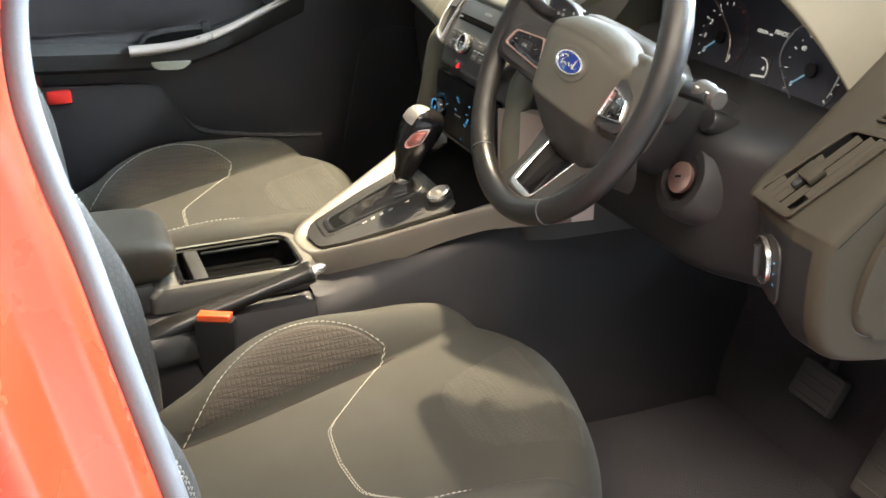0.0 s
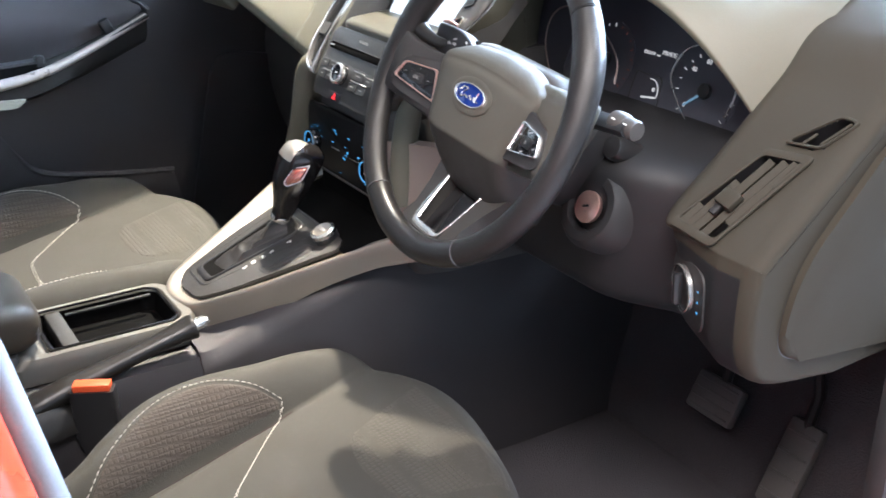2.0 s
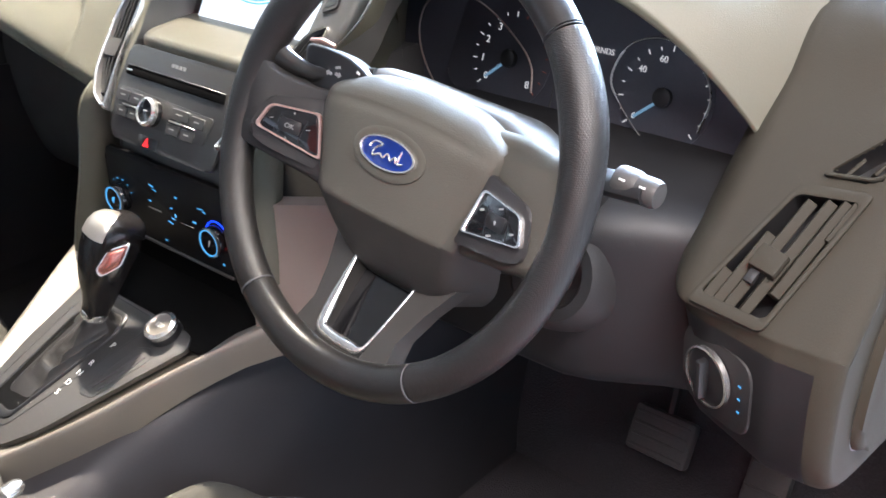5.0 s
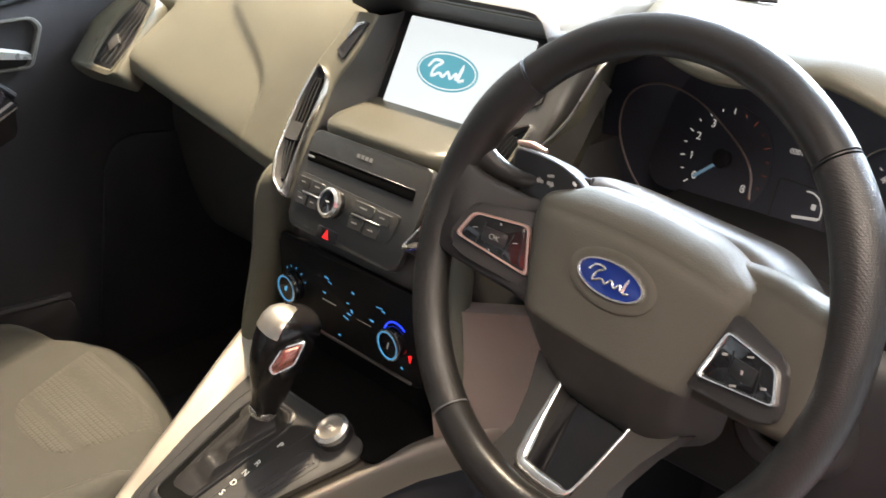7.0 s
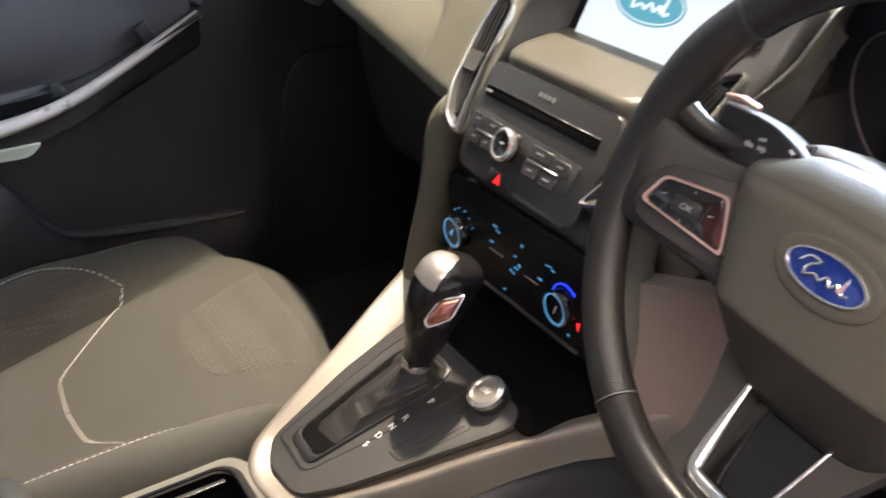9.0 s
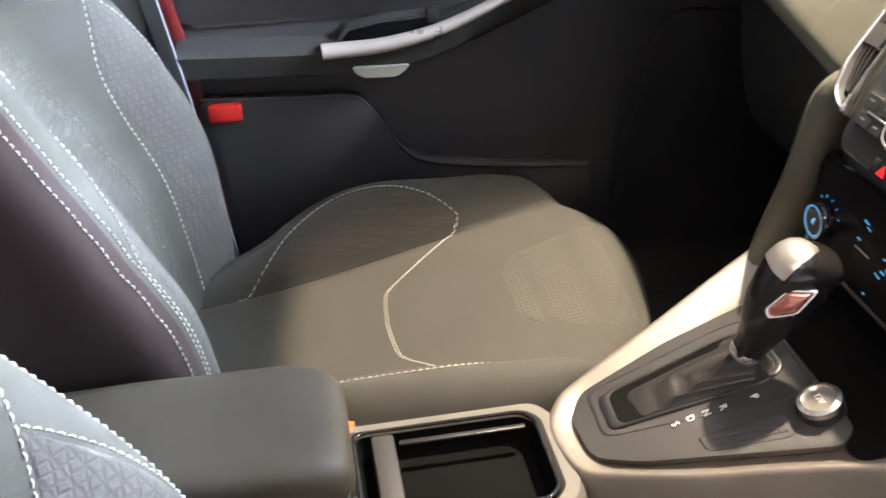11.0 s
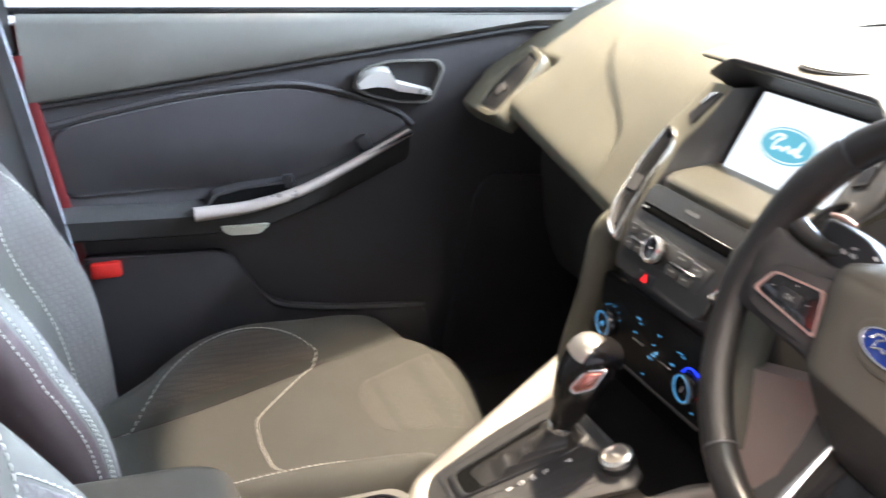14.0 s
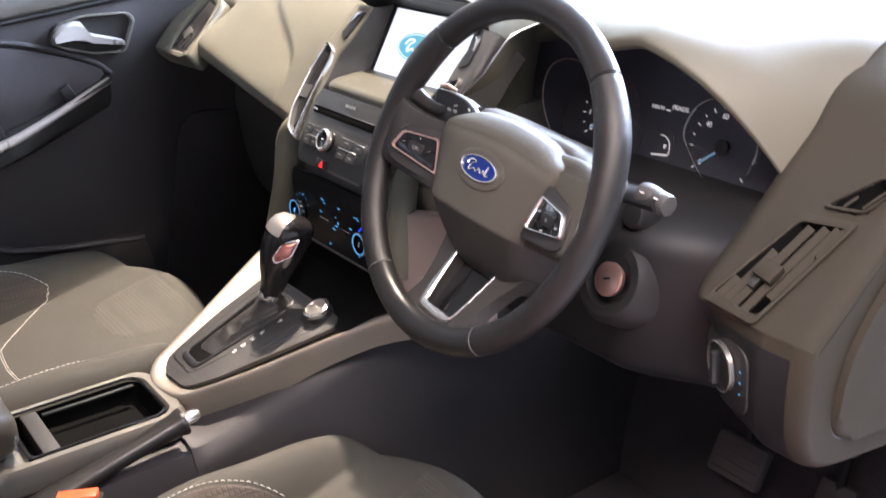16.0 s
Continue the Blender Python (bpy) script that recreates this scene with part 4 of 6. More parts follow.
part("instrument_hood", loft([mid_section(0.160 + 0.415 * i / 30)[:43] for i in range(31)], closed=False), DASH, dash, "curved hood over the instruments", angle=60)
part("hood_lining", loft([mid_section(0.160 + 0.415 * i / 30)[42:] for i in range(31)], closed=False), DIALFACE, dash, "black underside of the hood", angle=60)
part("centre_top", loft([smooth_curve([(x, 0.82, 0.915 - d * 0.2), (x, 0.55, 0.946 - d * 0.5), (x, 0.36, 0.955 - d), (x, 0.260, 0.950 - d), (x, 0.205, 0.9445 - d), (x, 0.174, 0.9385 - d), (x, 0.177, 0.932 - d), (x, 0.215, 0.927 - d), (x, 0.225, 0.86 - d)], 5) for x, d in ((-0.16, 0), (-0.08, 0), (0.0, 0), (0.08, 0), (0.135, 0), (0.150, 0.003), (0.160, 0.009), (0.167, 0.024), (0.170, 0.06))], closed=False), DASH, dash, "padded centre of the dash top", angle=60)
# larger black oval beneath the cover paints its gap shadow
ts = part("top_sensor", plate(ellipse(0.044, 0.022), 0.003, pose(0.022, 0.217, 0.9445, 5, 0, 28), 0.001), BLACK, dash, "black rim painted as shadow round the oval cover on the dash top")
part("sensor_cover", plate(ellipse(0.042, 0.0205), 0.003, pose(0.021, 0.219, 0.9462, 5, 0, 28), 0.0015, 3), DASH, ts, "charcoal oval cover")
part("top_slot", tube([(0.075, 0.232, 0.9475), (0.125, 0.258, 0.9500), (0.160, 0.275, 0.9440), (0.215, 0.290, 0.9475), (0.290, 0.308, 0.9480)], 0.0016, 6), DASHEND, dash, "thin demister slot line")
# driver's outer end: falls to the side vent and switch panel
def end_section(x, n=5):
    p = end_line(x, n)
    d = 0.085 * max(0.0, (0.574 - x) / 0.048) ** 2
    p = [q + Vector((0, d * step(0.36, 0.27, q.y), 0)) for q in p]
    return p


def end_line(x, n=5):
    k = step(0.56, 0.69, x)
    w = 0.45 * max(0, 0.648 - x)
    return smooth_curve([(x, 0.82, 0.915 - 0.01 * k), (x, 0.60, 0.945), (x, 0.42, 0.945), (x, 0.31, 0.900), (x, 0.255, 0.845), (x, 0.185, 0.782), (x, 0.112, 0.722), (x, 0.100 + w * 0.5, 0.705), (x, 0.097 + w, 0.66), (x, 0.104 + w, 0.610), (x, 0.137 + w, 0.575), (x, 0.24 + w, 0.555)], n)


SV = basis((0.602, 0.112, 0.722), (1, 0, 0), (0.16, 0.76, 0.63)) @ pose(0, 0, 0.003)
SIDE_VENT = round_poly([(-0.026, -0.004), (0.034, -0.010), (0.064, 0.112), (0.012, 0.106)], 0.007)
DEMISTER = round_poly([(0.024, 0.1215), (0.064, 0.1265), (0.082, 0.166), (0.060, 0.168)], 0.007)


def inside(q, outline):
    return sum((a[1] > q.y) != (d[1] > q.y) and q.x < a[0] + (d[0] - a[0]) * (q.y - a[1]) / (d[1] - a[1]) for a, d in zip(outline, outline[1:] + outline[:1])) % 2 == 1


end_bm = loft([end_section(0.526 + 0.154 * i / 77, 20)[:145] for i in range(78)], closed=False)
to_vent = SV.inverted()
holes = []
for f in end_bm.faces:
    q = to_vent @ f.calc_center_median()
    if abs(q.z) < 0.03 and (inside(q, scaled(SIDE_VENT, 0.99)) or inside(q, scaled(DEMISTER, 0.99))):
        holes.append(f)
bmesh.ops.delete(end_bm, geom=holes, context="FACES")
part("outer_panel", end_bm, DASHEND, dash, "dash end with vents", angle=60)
# lower face of the end, split off and blackened because it lies in shadow
part("switch_panel", loft([end_section(0.526 + 0.154 * i / 24)[36:] for i in range(25)], closed=False), SWITCHBLACK, dash, "panel round the light switch, shade painted black", angle=60)
def inset(x, d):
    """The end outline drawn inwards by d."""
    p = end_section(0.68)
    out = []
    for k, q in enumerate(p):
        t = (p[min(k + 1, len(p) - 1)] - p[max(k - 1, 0)]).normalized()
        out.append((x, q.y - t.z * d, q.z + t.y * d))
    return out + [(x, 0.82, 0.57)]


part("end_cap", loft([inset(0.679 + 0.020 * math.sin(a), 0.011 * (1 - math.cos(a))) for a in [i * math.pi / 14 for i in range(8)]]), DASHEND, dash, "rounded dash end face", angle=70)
cover = round_poly([(0.135, 0.605), (0.36, 0.575), (0.42, 0.82), (0.28, 0.83), (0.150, 0.70)], 0.05, 8)
# flat black ring paints the shadow gap; no gap is cut
part("cover_gap", frame_ring(scaled(cover, 1.012), scaled(cover, 0.98), 0.0012, Matrix(((0, 0, 1, 0.698), (1, 0, 0, 0), (0, 1, 0, 0), (0, 0, 0, 1)))), BLACK, dash, "black ring painted as the shadow gap round the cover")
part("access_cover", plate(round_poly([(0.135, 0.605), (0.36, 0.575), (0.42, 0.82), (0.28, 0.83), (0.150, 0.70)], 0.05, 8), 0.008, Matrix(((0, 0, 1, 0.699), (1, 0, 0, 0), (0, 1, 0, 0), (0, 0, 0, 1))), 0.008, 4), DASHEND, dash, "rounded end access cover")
# cluster cavity
part("instrument_recess", loft([[(x, y, z) for x, z in round_poly([(0.085, 0.705), (0.550, 0.705), (0.550, 0.790), (0.470, 0.885), (0.420, 0.915), (0.120, 0.905), (0.085, 0.860)], 0.012)] for y in (0.312, 0.324)]), DIALFACE, dash, "black instrument recess")
cw = smooth_curve([(0.135, 0.050, 0.760), (0.182, 0.081, 0.822), (0.2145, 0.117, 0.866), (0.220, 0.139, 0.891), (0.221, 0.165, 0.912), (0.221, 0.215, 0.922)], 5)
ce = smooth_curve([(0.134, 0.285, 0.715), (0.121, 0.285, 0.780), (0.121, 0.285, 0.815), (0.126, 0.285, 0.845), (0.135, 0.285, 0.875), (0.148, 0.290, 0.915)], 5)
part("cluster_wall", loft([[a, a.lerp(c, 0.3) + Vector((0.004, 0, 0)), a.lerp(c, 0.7) + Vector((0.004, 0, 0)), c, c - Vector((0.03, 0, 0)), a + Vector((-0.02, 0.03, 0))] for a, c in zip(cw, ce)]), DASH, dash, "grey inner wall beside the instruments", angle=50)
part("recess_side", loft([[c + Vector((-0.004, -0.006, 0)), c + Vector((0.006, -0.008, 0)), Vector((0.176, 0.288, c.z)), Vector((0.215, 0.308, c.z)), Vector((0.150, 0.311, c.z))] for c in ce]), DIALFACE, dash, "black side of the instrument recess", angle=50)
part("wall_edge", tube([p + Vector((0.001, -0.001, 0.001)) for p in cw[3:]], 0.0011, 6), ALU, dash, "thin bright edge line")
# knee panels
part("knee_panel", loft([smooth_curve([(x, 0.30, 0.770), (x, 0.19 + k, 0.762), (x, 0.128 + k, 0.745), (x, 0.110 + k, 0.70), (x, 0.115 + k, 0.62), (x, 0.14 + k, 0.575), (x, 0.26, 0.555)], 5) for x, k in [(0.225 + 0.345 * i / 14, 0.050 * step(0.44, 0.56, 0.225 + 0.345 * i / 14)) for i in range(15)]], closed=False), SWITCHBLACK, dash, "dark knee panel under the column", angle=60)
part("console_wing", loft([[(0.146 + 0.092 * u - 0.006 * v, 0.018 + 0.068 * u, 0.528 + 0.035 * u + (0.177 - 0.035 * u) * v) for v in (0, 0.3, 0.6, 0.9, 0.98, 1.0)] + [(0.150 + 0.092 * u, 0.050 + 0.068 * u, 0.528 + 0.035 * u + (0.177 - 0.035 * u) * v) for v in (1.0, 0.5, 0)] for u in [i / 10 for i in range(11)]]), WING, dash, "satin silver knee wing beside the stack, tinted with red bounce")
part("glovebox", loft([smooth_curve([(x, 0.26, 0.76), (x, 0.235, 0.735), (x, 0.215, 0.66), (x, 0.225, 0.55), (x, 0.26, 0.46), (x, 0.34, 0.42)], 5) for x in [-0.70 + 0.55 * i / 10 for i in range(11)]], closed=False), HARD, dash, "dark closed glovebox lid", angle=60)


def vent(parent, outline, m, bezel, n, along="x", label="air vent", depth=0.014, vane=0.0022, lean=0, lip=0.006):
    """A framed outlet: dark well, frame, slats and a thumb tab."""
    v = part("vent", plate(scaled(outline, 0.93), 0.001, m @ pose(0, 0, -depth + 0.002), 0), BLACK, parent, label)
    part("frame", frame_ring(scaled(outline, 1.06), scaled(outline, 0.90), lip, m @ pose(0, 0, -0.001)), bezel, v)
    part("well", loft([[m @ Vector((x, y, z)) for x, y in scaled(outline, 0.93)] for z in (-depth, 0.001)], caps=False), BLACK, v)
    xs = [p[0] for p in outline]
    ys = [p[1] for p in outline]
    for i in range(n):
        if along == "x":
            y = min(ys) + (max(ys) - min(ys)) * (i + 0.7) / (n + 0.4)
            cut = [p for p in crossings(outline, y, 1)]
            if len(cut) > 1:
                part("slat", rbox((cut[-1] - cut[0]) * 0.93, vane, 0.009, 0.0007, 1, m=m @ pose((cut[0] + cut[-1]) / 2, y, -0.005, 30, 0, 0)), HARD, v)
        else:
            x = min(xs) + (max(xs) - min(xs)) * (i + 0.7) / (n + 0.4)
            cut = [p for p in crossings(outline, x, 0)]
            if len(cut) > 1:
                part("slat", rbox(vane, (cut[-1] - cut[0]) * 0.93, 0.009, 0.0007, 1, m=m @ pose(x, (cut[0] + cut[-1]) / 2, -0.005, 0, 30, lean)), DASHEND if lean else HARD, v)
    return v


def crossings(outline, c, axis):
    out = []
    for a, d in zip(outline, outline[1:] + outline[:1]):
        if (a[axis] - c) * (d[axis] - c) < 0:
            t = (c - a[axis]) / (d[axis] - a[axis])
            out.append(a[1 - axis] + (d[1 - axis] - a[1 - axis]) * t)
    return sorted(out)


# driver's side vent on the sloping face
sv = vent(dash, SIDE_VENT, SV, DASHEND, 6, "y", "side air vent with upright vanes", depth=0.032, lean=-13, lip=0.003, vane=0.0085)
part("tab", rbox(0.023, 0.020, 0.008, 0.0015, m=SV @ pose(0.018, 0.040, 0.004, 0, 0, -12)), DASHEND, sv, "square thumb tab")
part("tab_stem", rbox(0.008, 0.012, 0.006, 0.001, m=SV @ pose(0.010, 0.026, 0.0, 0, 0, -12)), TRIMBLACK, sv)
vent(dash, DEMISTER, SV, DASHEND, 2, "y", "small side demister vent", depth=0.03, lean=-24, lip=0.003, vane=0.0030)
# light switch
LS = basis((0.594, 0.1215, 0.650), (0.91, -0.41, 0), (0, -0.05, 1))
sw = thing("headlamp_switch", (0.59, 0.096, 0.652), "round headlamp switch with a bright ring", "switch")
# plate made black for the shade round the switch
part("plate", plate(round_poly([(-0.036, -0.036), (0.046, -0.036), (0.046, 0.034), (-0.036, 0.034)], 0.02), 0.0025, LS), TRIMBLACK, sw)
part("dial", lathe([(0.0, 0.002), (0.024, 0.002), (0.024, 0.006), (0.021, 0.008), (0.0, 0.008)], LS), BLACK, sw)
part("ring", lathe([(0.0240, 0.004), (0.0262, 0.004), (0.0260, 0.0085), (0.0242, 0.0090)], LS), CHROME, sw, "bright dial ring")
part("grip", rbox(0.008, 0.036, 0.012, 0.003, m=LS @ pose(0, 0, 0.011)), BLACK, sw)
for i in range(3):
    part("marking", rbox(0.003, 0.0015, 0.0004, 0, m=LS @ pose(0.036, -0.012 + 0.012 * i, 0.0042)), CYAN, sw)

# instrument cluster
cl = thing("instrument_cluster", (0.37, 0.285, 0.82), "dark instrument cluster with two dials and a small display", "instrument cluster")
CL = basis((0.37, 0.286, 0.823), (1, 0, 0), (0, 0.30, 0.95))
part("face", plate(round_poly([(-0.19, -0.06), (0.19, -0.06), (0.17, 0.055), (0.10, 0.09), (-0.10, 0.09), (-0.17, 0.055)], 0.03, 8), 0.004, CL @ pose(0, 0, -0.008)), DIALFACE, cl)
for s in (-1, 1):
    gx, gy = (-0.106, -0.018) if s < 0 else (0.072, -0.022)
    G = CL @ pose(gx, gy, -0.004)
    g = part("gauge", lathe([(0.0, 0.0), (0.050, 0.0), (0.050, 0.0008), (0.0, 0.0008)], G, 40), DIALFACE, cl, "round gauge with pale figures")
    for i in range(17):
        a = radians(220 - i * 260 / 16)
        part("tick", rbox(0.0050 if i % 2 == 0 else 0.0028, 0.0012, 0.0004, 0, m=G @ pose(0.0445 * math.cos(a), 0.0445 * math.sin(a), 0.0012, 0, 0, math.degrees(a))), DIMLIT if i < 9 or s > 0 else DIMRED, g)
    for i, fig in ((0, "0"), (1, "1"), (2, "2"), (3, "3"), (8, "8")) if s < 0 else ((0, "0"), (2.4, "40"), (3.6, "60")):
        a = radians(220 - i * 260 / 8)
        part("figure", lettering(fig, 0.0105 if s < 0 else 0.0085, G @ pose(0.0345 * math.cos(a), 0.0345 * math.sin(a), 0.0014)), DIMLIT, g)
    part("needle", rbox(0.040, 0.0030, 0.0012, 0.0004, 1, m=G @ pose(-0.010, -0.010, 0.0045, 0, 0, 40)), DIMBLUE, g)
    part("needle_hub", lathe([(0.009, 0.001), (0.009, 0.006), (0.007, 0.007), (0.0, 0.007)], G, 20), BLACK, g)
teardrop = smooth_curve([(-0.140, -0.082, 0.004), (-0.165, -0.072, 0.004), (-0.192, -0.052, 0.004), (-0.214, -0.022, 0.004), (-0.219, 0.006, 0.004), (-0.208, 0.027, 0.004), (-0.177, 0.037, 0.004), (-0.135, 0.0285, 0.004), (-0.091, 0.003, 0.004), (-0.068, -0.019, 0.004), (-0.062, -0.045, 0.004)], 6)
part("gauge_surround", tube([CL @ (p + Vector((0, 0, 0.009))) for p in teardrop], 0.0011, 6), WING, cl, "thin rose line round the gauge")
teardrop = smooth_curve([(0.080, -0.0702, 0.004), (0.063, -0.062, 0.004), (0.034, -0.0367, 0.004), (0.018, -0.014, 0.004), (0.030, 0.018, 0.004), (0.062, 0.030, 0.004), (0.093, 0.0199, 0.004), (0.112, 0.0051, 0.004), (0.121, -0.0158, 0.004), (0.116, -0.045, 0.004)], 6)
part("gauge_surround", tube([CL @ p for p in teardrop], 0.0011, 6), ALU, cl, "thin bright line round the gauge")
part("gear_display", lettering("PRNDS", 0.008, CL @ pose(0.0, 0.008, -0.0024)), DIMLIT, cl)
part("odometer", lettering("020194", 0.0066, CL @ pose(-0.0335, 0.004, -0.0026)), DIMLIT, cl)
part("odometer_unit", rbox(0.0060, 0.0022, 0.0004, 0, m=CL @ pose(-0.0175, 0.0032, -0.0026)), DIMLIT, cl)
part("trip_display", frame_ring(round_poly([(-0.050, -0.060), (0.004, -0.060), (0.000, -0.022), (-0.048, -0.020)], 0.006), round_poly([(-0.0485, -0.0585), (0.0025, -0.0585), (-0.0015, -0.0235), (-0.0465, -0.0215)], 0.005), 0.001, CL @ pose(0, 0, -0.004)), PANEL, cl, "thin trip display outline")
arc = [CL @ Vector((-0.016 + 0.015 * math.cos(radians(a)), -0.042 + 0.016 * math.sin(radians(a)), -0.0022)) for a in range(-20, 110, 10)]
part("fuel_scale", tube(arc, 0.0008, 5), DIMLIT, cl)
part("fuel_needle", rbox(0.024, 0.0026, 0.0005, 0, m=CL @ pose(-0.0145, -0.0490, -0.0022, 0, 0, 8)), DIMLIT, cl)
part("fuel_symbol", rbox(0.004, 0.005, 0.0004, 0, m=CL @ pose(-0.009, -0.038, -0.0022)), DIMLIT, cl)

# passenger's end vent on the dash
PV = basis((-0.61, 0.068, 0.796), (1, 0.03, 0.03), (0, 0.74, 0.67)) @ pose(0, 0, 0.003)
PVO = round_poly([(-0.0498, -0.0178), (-0.0600, 0.0332), (-0.0345, 0.0829), (-0.0008, 0.1233), (0.0657, 0.1092), (0.0834, 0.0546), (0.1003, -0.0177)], 0.010, 4)
PVI = round_poly([(0.0078, -0.006), (-0.0001, 0.0200), (0.0010, 0.0687), (0.0196, 0.1076), (0.0661, 0.0943), (0.0758, 0.040), (0.0687, -0.0079)], 0.008, 4)
pv = part("vent", loft([[PV @ Vector((x, y, z)) for x, y in o] for o, z in ((scaled(PVO, 0.97), -0.034), (PVO, -0.014), (scaled(PVO, 0.995), -0.007), (scaled(PVO, 0.978), -0.001), (scaled(PVO, 0.95), 0.003), (scaled(PVO, 0.91), 0.0045), (scaled(PVI, 1.20), 0.0035), (scaled(PVI, 1.16), 0.001), (scaled(PVI, 1.13), 0.0035), (scaled(PVI, 1.06), 0.0035), (PVI, 0.001), (PVI, -0.014))]), DASH, dash, "passenger side air vent", angle=50)
part("well", loft([[PV @ Vector((x, y, z)) for x, y in scaled(PVI, 1.0)] for z in (-0.012, -0.001)]), BLACK, pv)
for k in range(4):
    a, c = Vector((0.008, 0.0)).lerp(Vector((0.068, -0.002)), 0.15 + 0.24 * k), Vector((0.022, 0.102)).lerp(Vector((0.064, 0.092)), 0.15 + 0.24 * k)
    part("slat", tube([PV @ Vector((p.x + 0.0016 * math.sin(j * 1.1), p.y, 0.0005)) for j, p in enumerate([a.lerp(c, t / 9) for t in range(10)])], 0.0013, 6, flat=2.2), HARD, pv)
part("tab", rbox(0.026, 0.020, 0.006, 0.002, m=PV @ pose(0.034, 0.030, 0.002, 0, 0, -30)), HARD, pv)

# ---- centre stack ----
CX = 0.015
TUNNEL = mat("black_tunnel_plastic", (0.028, 0.026, 0.028), 0.6, scale=600, bump=0.3)
stack = thing("centre_stack", (CX, 0.12, 0.60), "dark centre stack with display, radio, heater controls and vents", "centre stack")


def stack_ring(z, hw, yf, yb):
    pts = [(CX - hw - 0.02, yb), (CX - hw - 0.012, yf + 0.05), (CX - hw, yf + 0.012), (CX - hw + 0.014, yf), (CX, yf - 0.004), (CX + hw - 0.014, yf), (CX + hw, yf + 0.012), (CX + hw + 0.012, yf + 0.05), (CX + hw + 0.02, yb)]
    return [(x, y, z) for x, y in pts]


part("body", loft([stack_ring(z, hw, yf, yb) for z, hw, yf, yb in ((0.50, 0.128, 0.062, 0.30), (0.565, 0.125, 0.048, 0.30), (0.60, 0.122, 0.040, 0.30), (0.66, 0.120, 0.036, 0.30), (0.72, 0.116, 0.042, 0.30), (0.78, 0.112, 0.072, 0.30), (0.800, 0.108, 0.086, 0.32))]), HARD, stack, "charcoal stack housing", angle=50)
# pale edge strip down the passenger flank
for s in (-1, 1):
    strip = smooth_curve([(CX - 0.147, 0.075, 0.775), (CX - 0.152, 0.050, 0.740), (CX - 0.161, 0.038, 0.66), (CX - 0.178, 0.028, 0.59), (CX - 0.188, 0.022, 0.54)] if s < 0 else [(CX + 0.136, 0.075, 0.775), (CX + 0.139, 0.048, 0.740), (CX + 0.142, 0.034, 0.66), (CX + 0.140, 0.036, 0.62)], 6)
    part("flank_strip", tube(strip, [(0.0165 if s < 0 else 0.0125) * step(-2, 7, i) for i in range(len(strip))], 12, flat=1.5, up=(0, 1, 0)), DASH, stack, "charcoal flank moulding")
# heater panel
HP = basis((CX - 0.012, 0.0335, 0.650), (1, 0, 0), (0, 0.03, 1))
hp = part("heater_panel", plate(round_poly([(-0.115, -0.046), (0.118, -0.046), (0.118, 0.054), (-0.115, 0.054)], 0.014), 0.005, HP, 0.002), DARKGLOSS, stack, "black heater panel")
part("panel_lip", rbox(0.20, 0.0030, 0.004, 0.0014, m=HP @ pose(0.002, -0.043, 0.006)), HARD, hp)
for x in (-0.090, 0.082):
    DP = HP @ pose(x, -0.004, 0.005)
    d = part("heater_dial", lathe([(0.0165, 0), (0.0160, 0.010), (0.0140, 0.0125), (0.0, 0.0125)], DP), GLOSS, hp, "round heater dial")
    part("dial_ring", lathe([(0.0148, 0.0118), (0.0163, 0.0105), (0.0163, 0.0128), (0.0150, 0.0133)], DP), ALU, d, "thin metal dial ring")
    part("lit_ring", lathe([(0.0132, 0.0124), (0.0146, 0.0124), (0.0146, 0.0129), (0.0132, 0.0129)], DP), CYAN, d, "thin lit ring")
    part("dial_mark", rbox(0.0012, 0.008, 0.0005, 0, m=DP @ pose(0.001, 0, 0.0127, 0, 0, -20)), LETTER if x > 0 else CYAN, d)
    if x > 0:
        arcp = [DP @ Vector((0.0195 * math.cos(radians(a)), 0.0195 * math.sin(radians(a)), 0.0008)) for a in range(50, 165, 8)]
        part("cold_arc", tube(arcp, 0.0009, 6), DEEPBLUE, hp, "blue lit cold scale")
        part("hot_mark", plate([(0.016, -0.010), (0.021, -0.008), (0.018, -0.018)], 0.0006, DP, 0), REDLIT, hp, "red lit hot mark")
    else:
        part("fan_mark", rbox(0.006, 0.0016, 0.0005, 0, m=DP @ pose(-0.001, 0, 0.0128, 0, 0, 60)), CYAN, d)
        for k in range(5):
            a = radians(130 - 26 * k)
            part("speed_mark", rbox(0.0022, 0.0010, 0.0004, 0, m=DP @ pose(0.0215 * math.cos(a), 0.0215 * math.sin(a), 0.0004, 0, 0, math.degrees(a))), CYAN, hp)
rnd = random.Random(4)
for x, y, w, h in ((-0.030, 0.025, 0.007, 0.0026), (-0.025, 0.021, 0.006, 0.0014), (-0.036, 0.006, 0.005, 0.0022), (0.014, 0.023, 0.004, 0.0034), (-0.001, -0.010, 0.008, 0.0022), (0.005, -0.004, 0.006, 0.0026), (0.010, 0.001, 0.003, 0.0060), (0.004, 0.008, 0.004, 0.0022), (0.056, 0.022, 0.010, 0.0018), (0.062, 0.020, 0.005, 0.0026), (0.043, 0.003, 0.006, 0.0034), (-0.014, -0.035, 0.003, 0.0026), (0.062, -0.030, 0.003, 0.0036), (0.087, -0.032, 0.003, 0.0034)):
    part("lit_symbol", rbox(w, h * 0.6, 0.0004, 0, m=HP @ pose(x, y, 0.0053, 0, 0, rnd.uniform(-14, 14))), CYAN, hp)
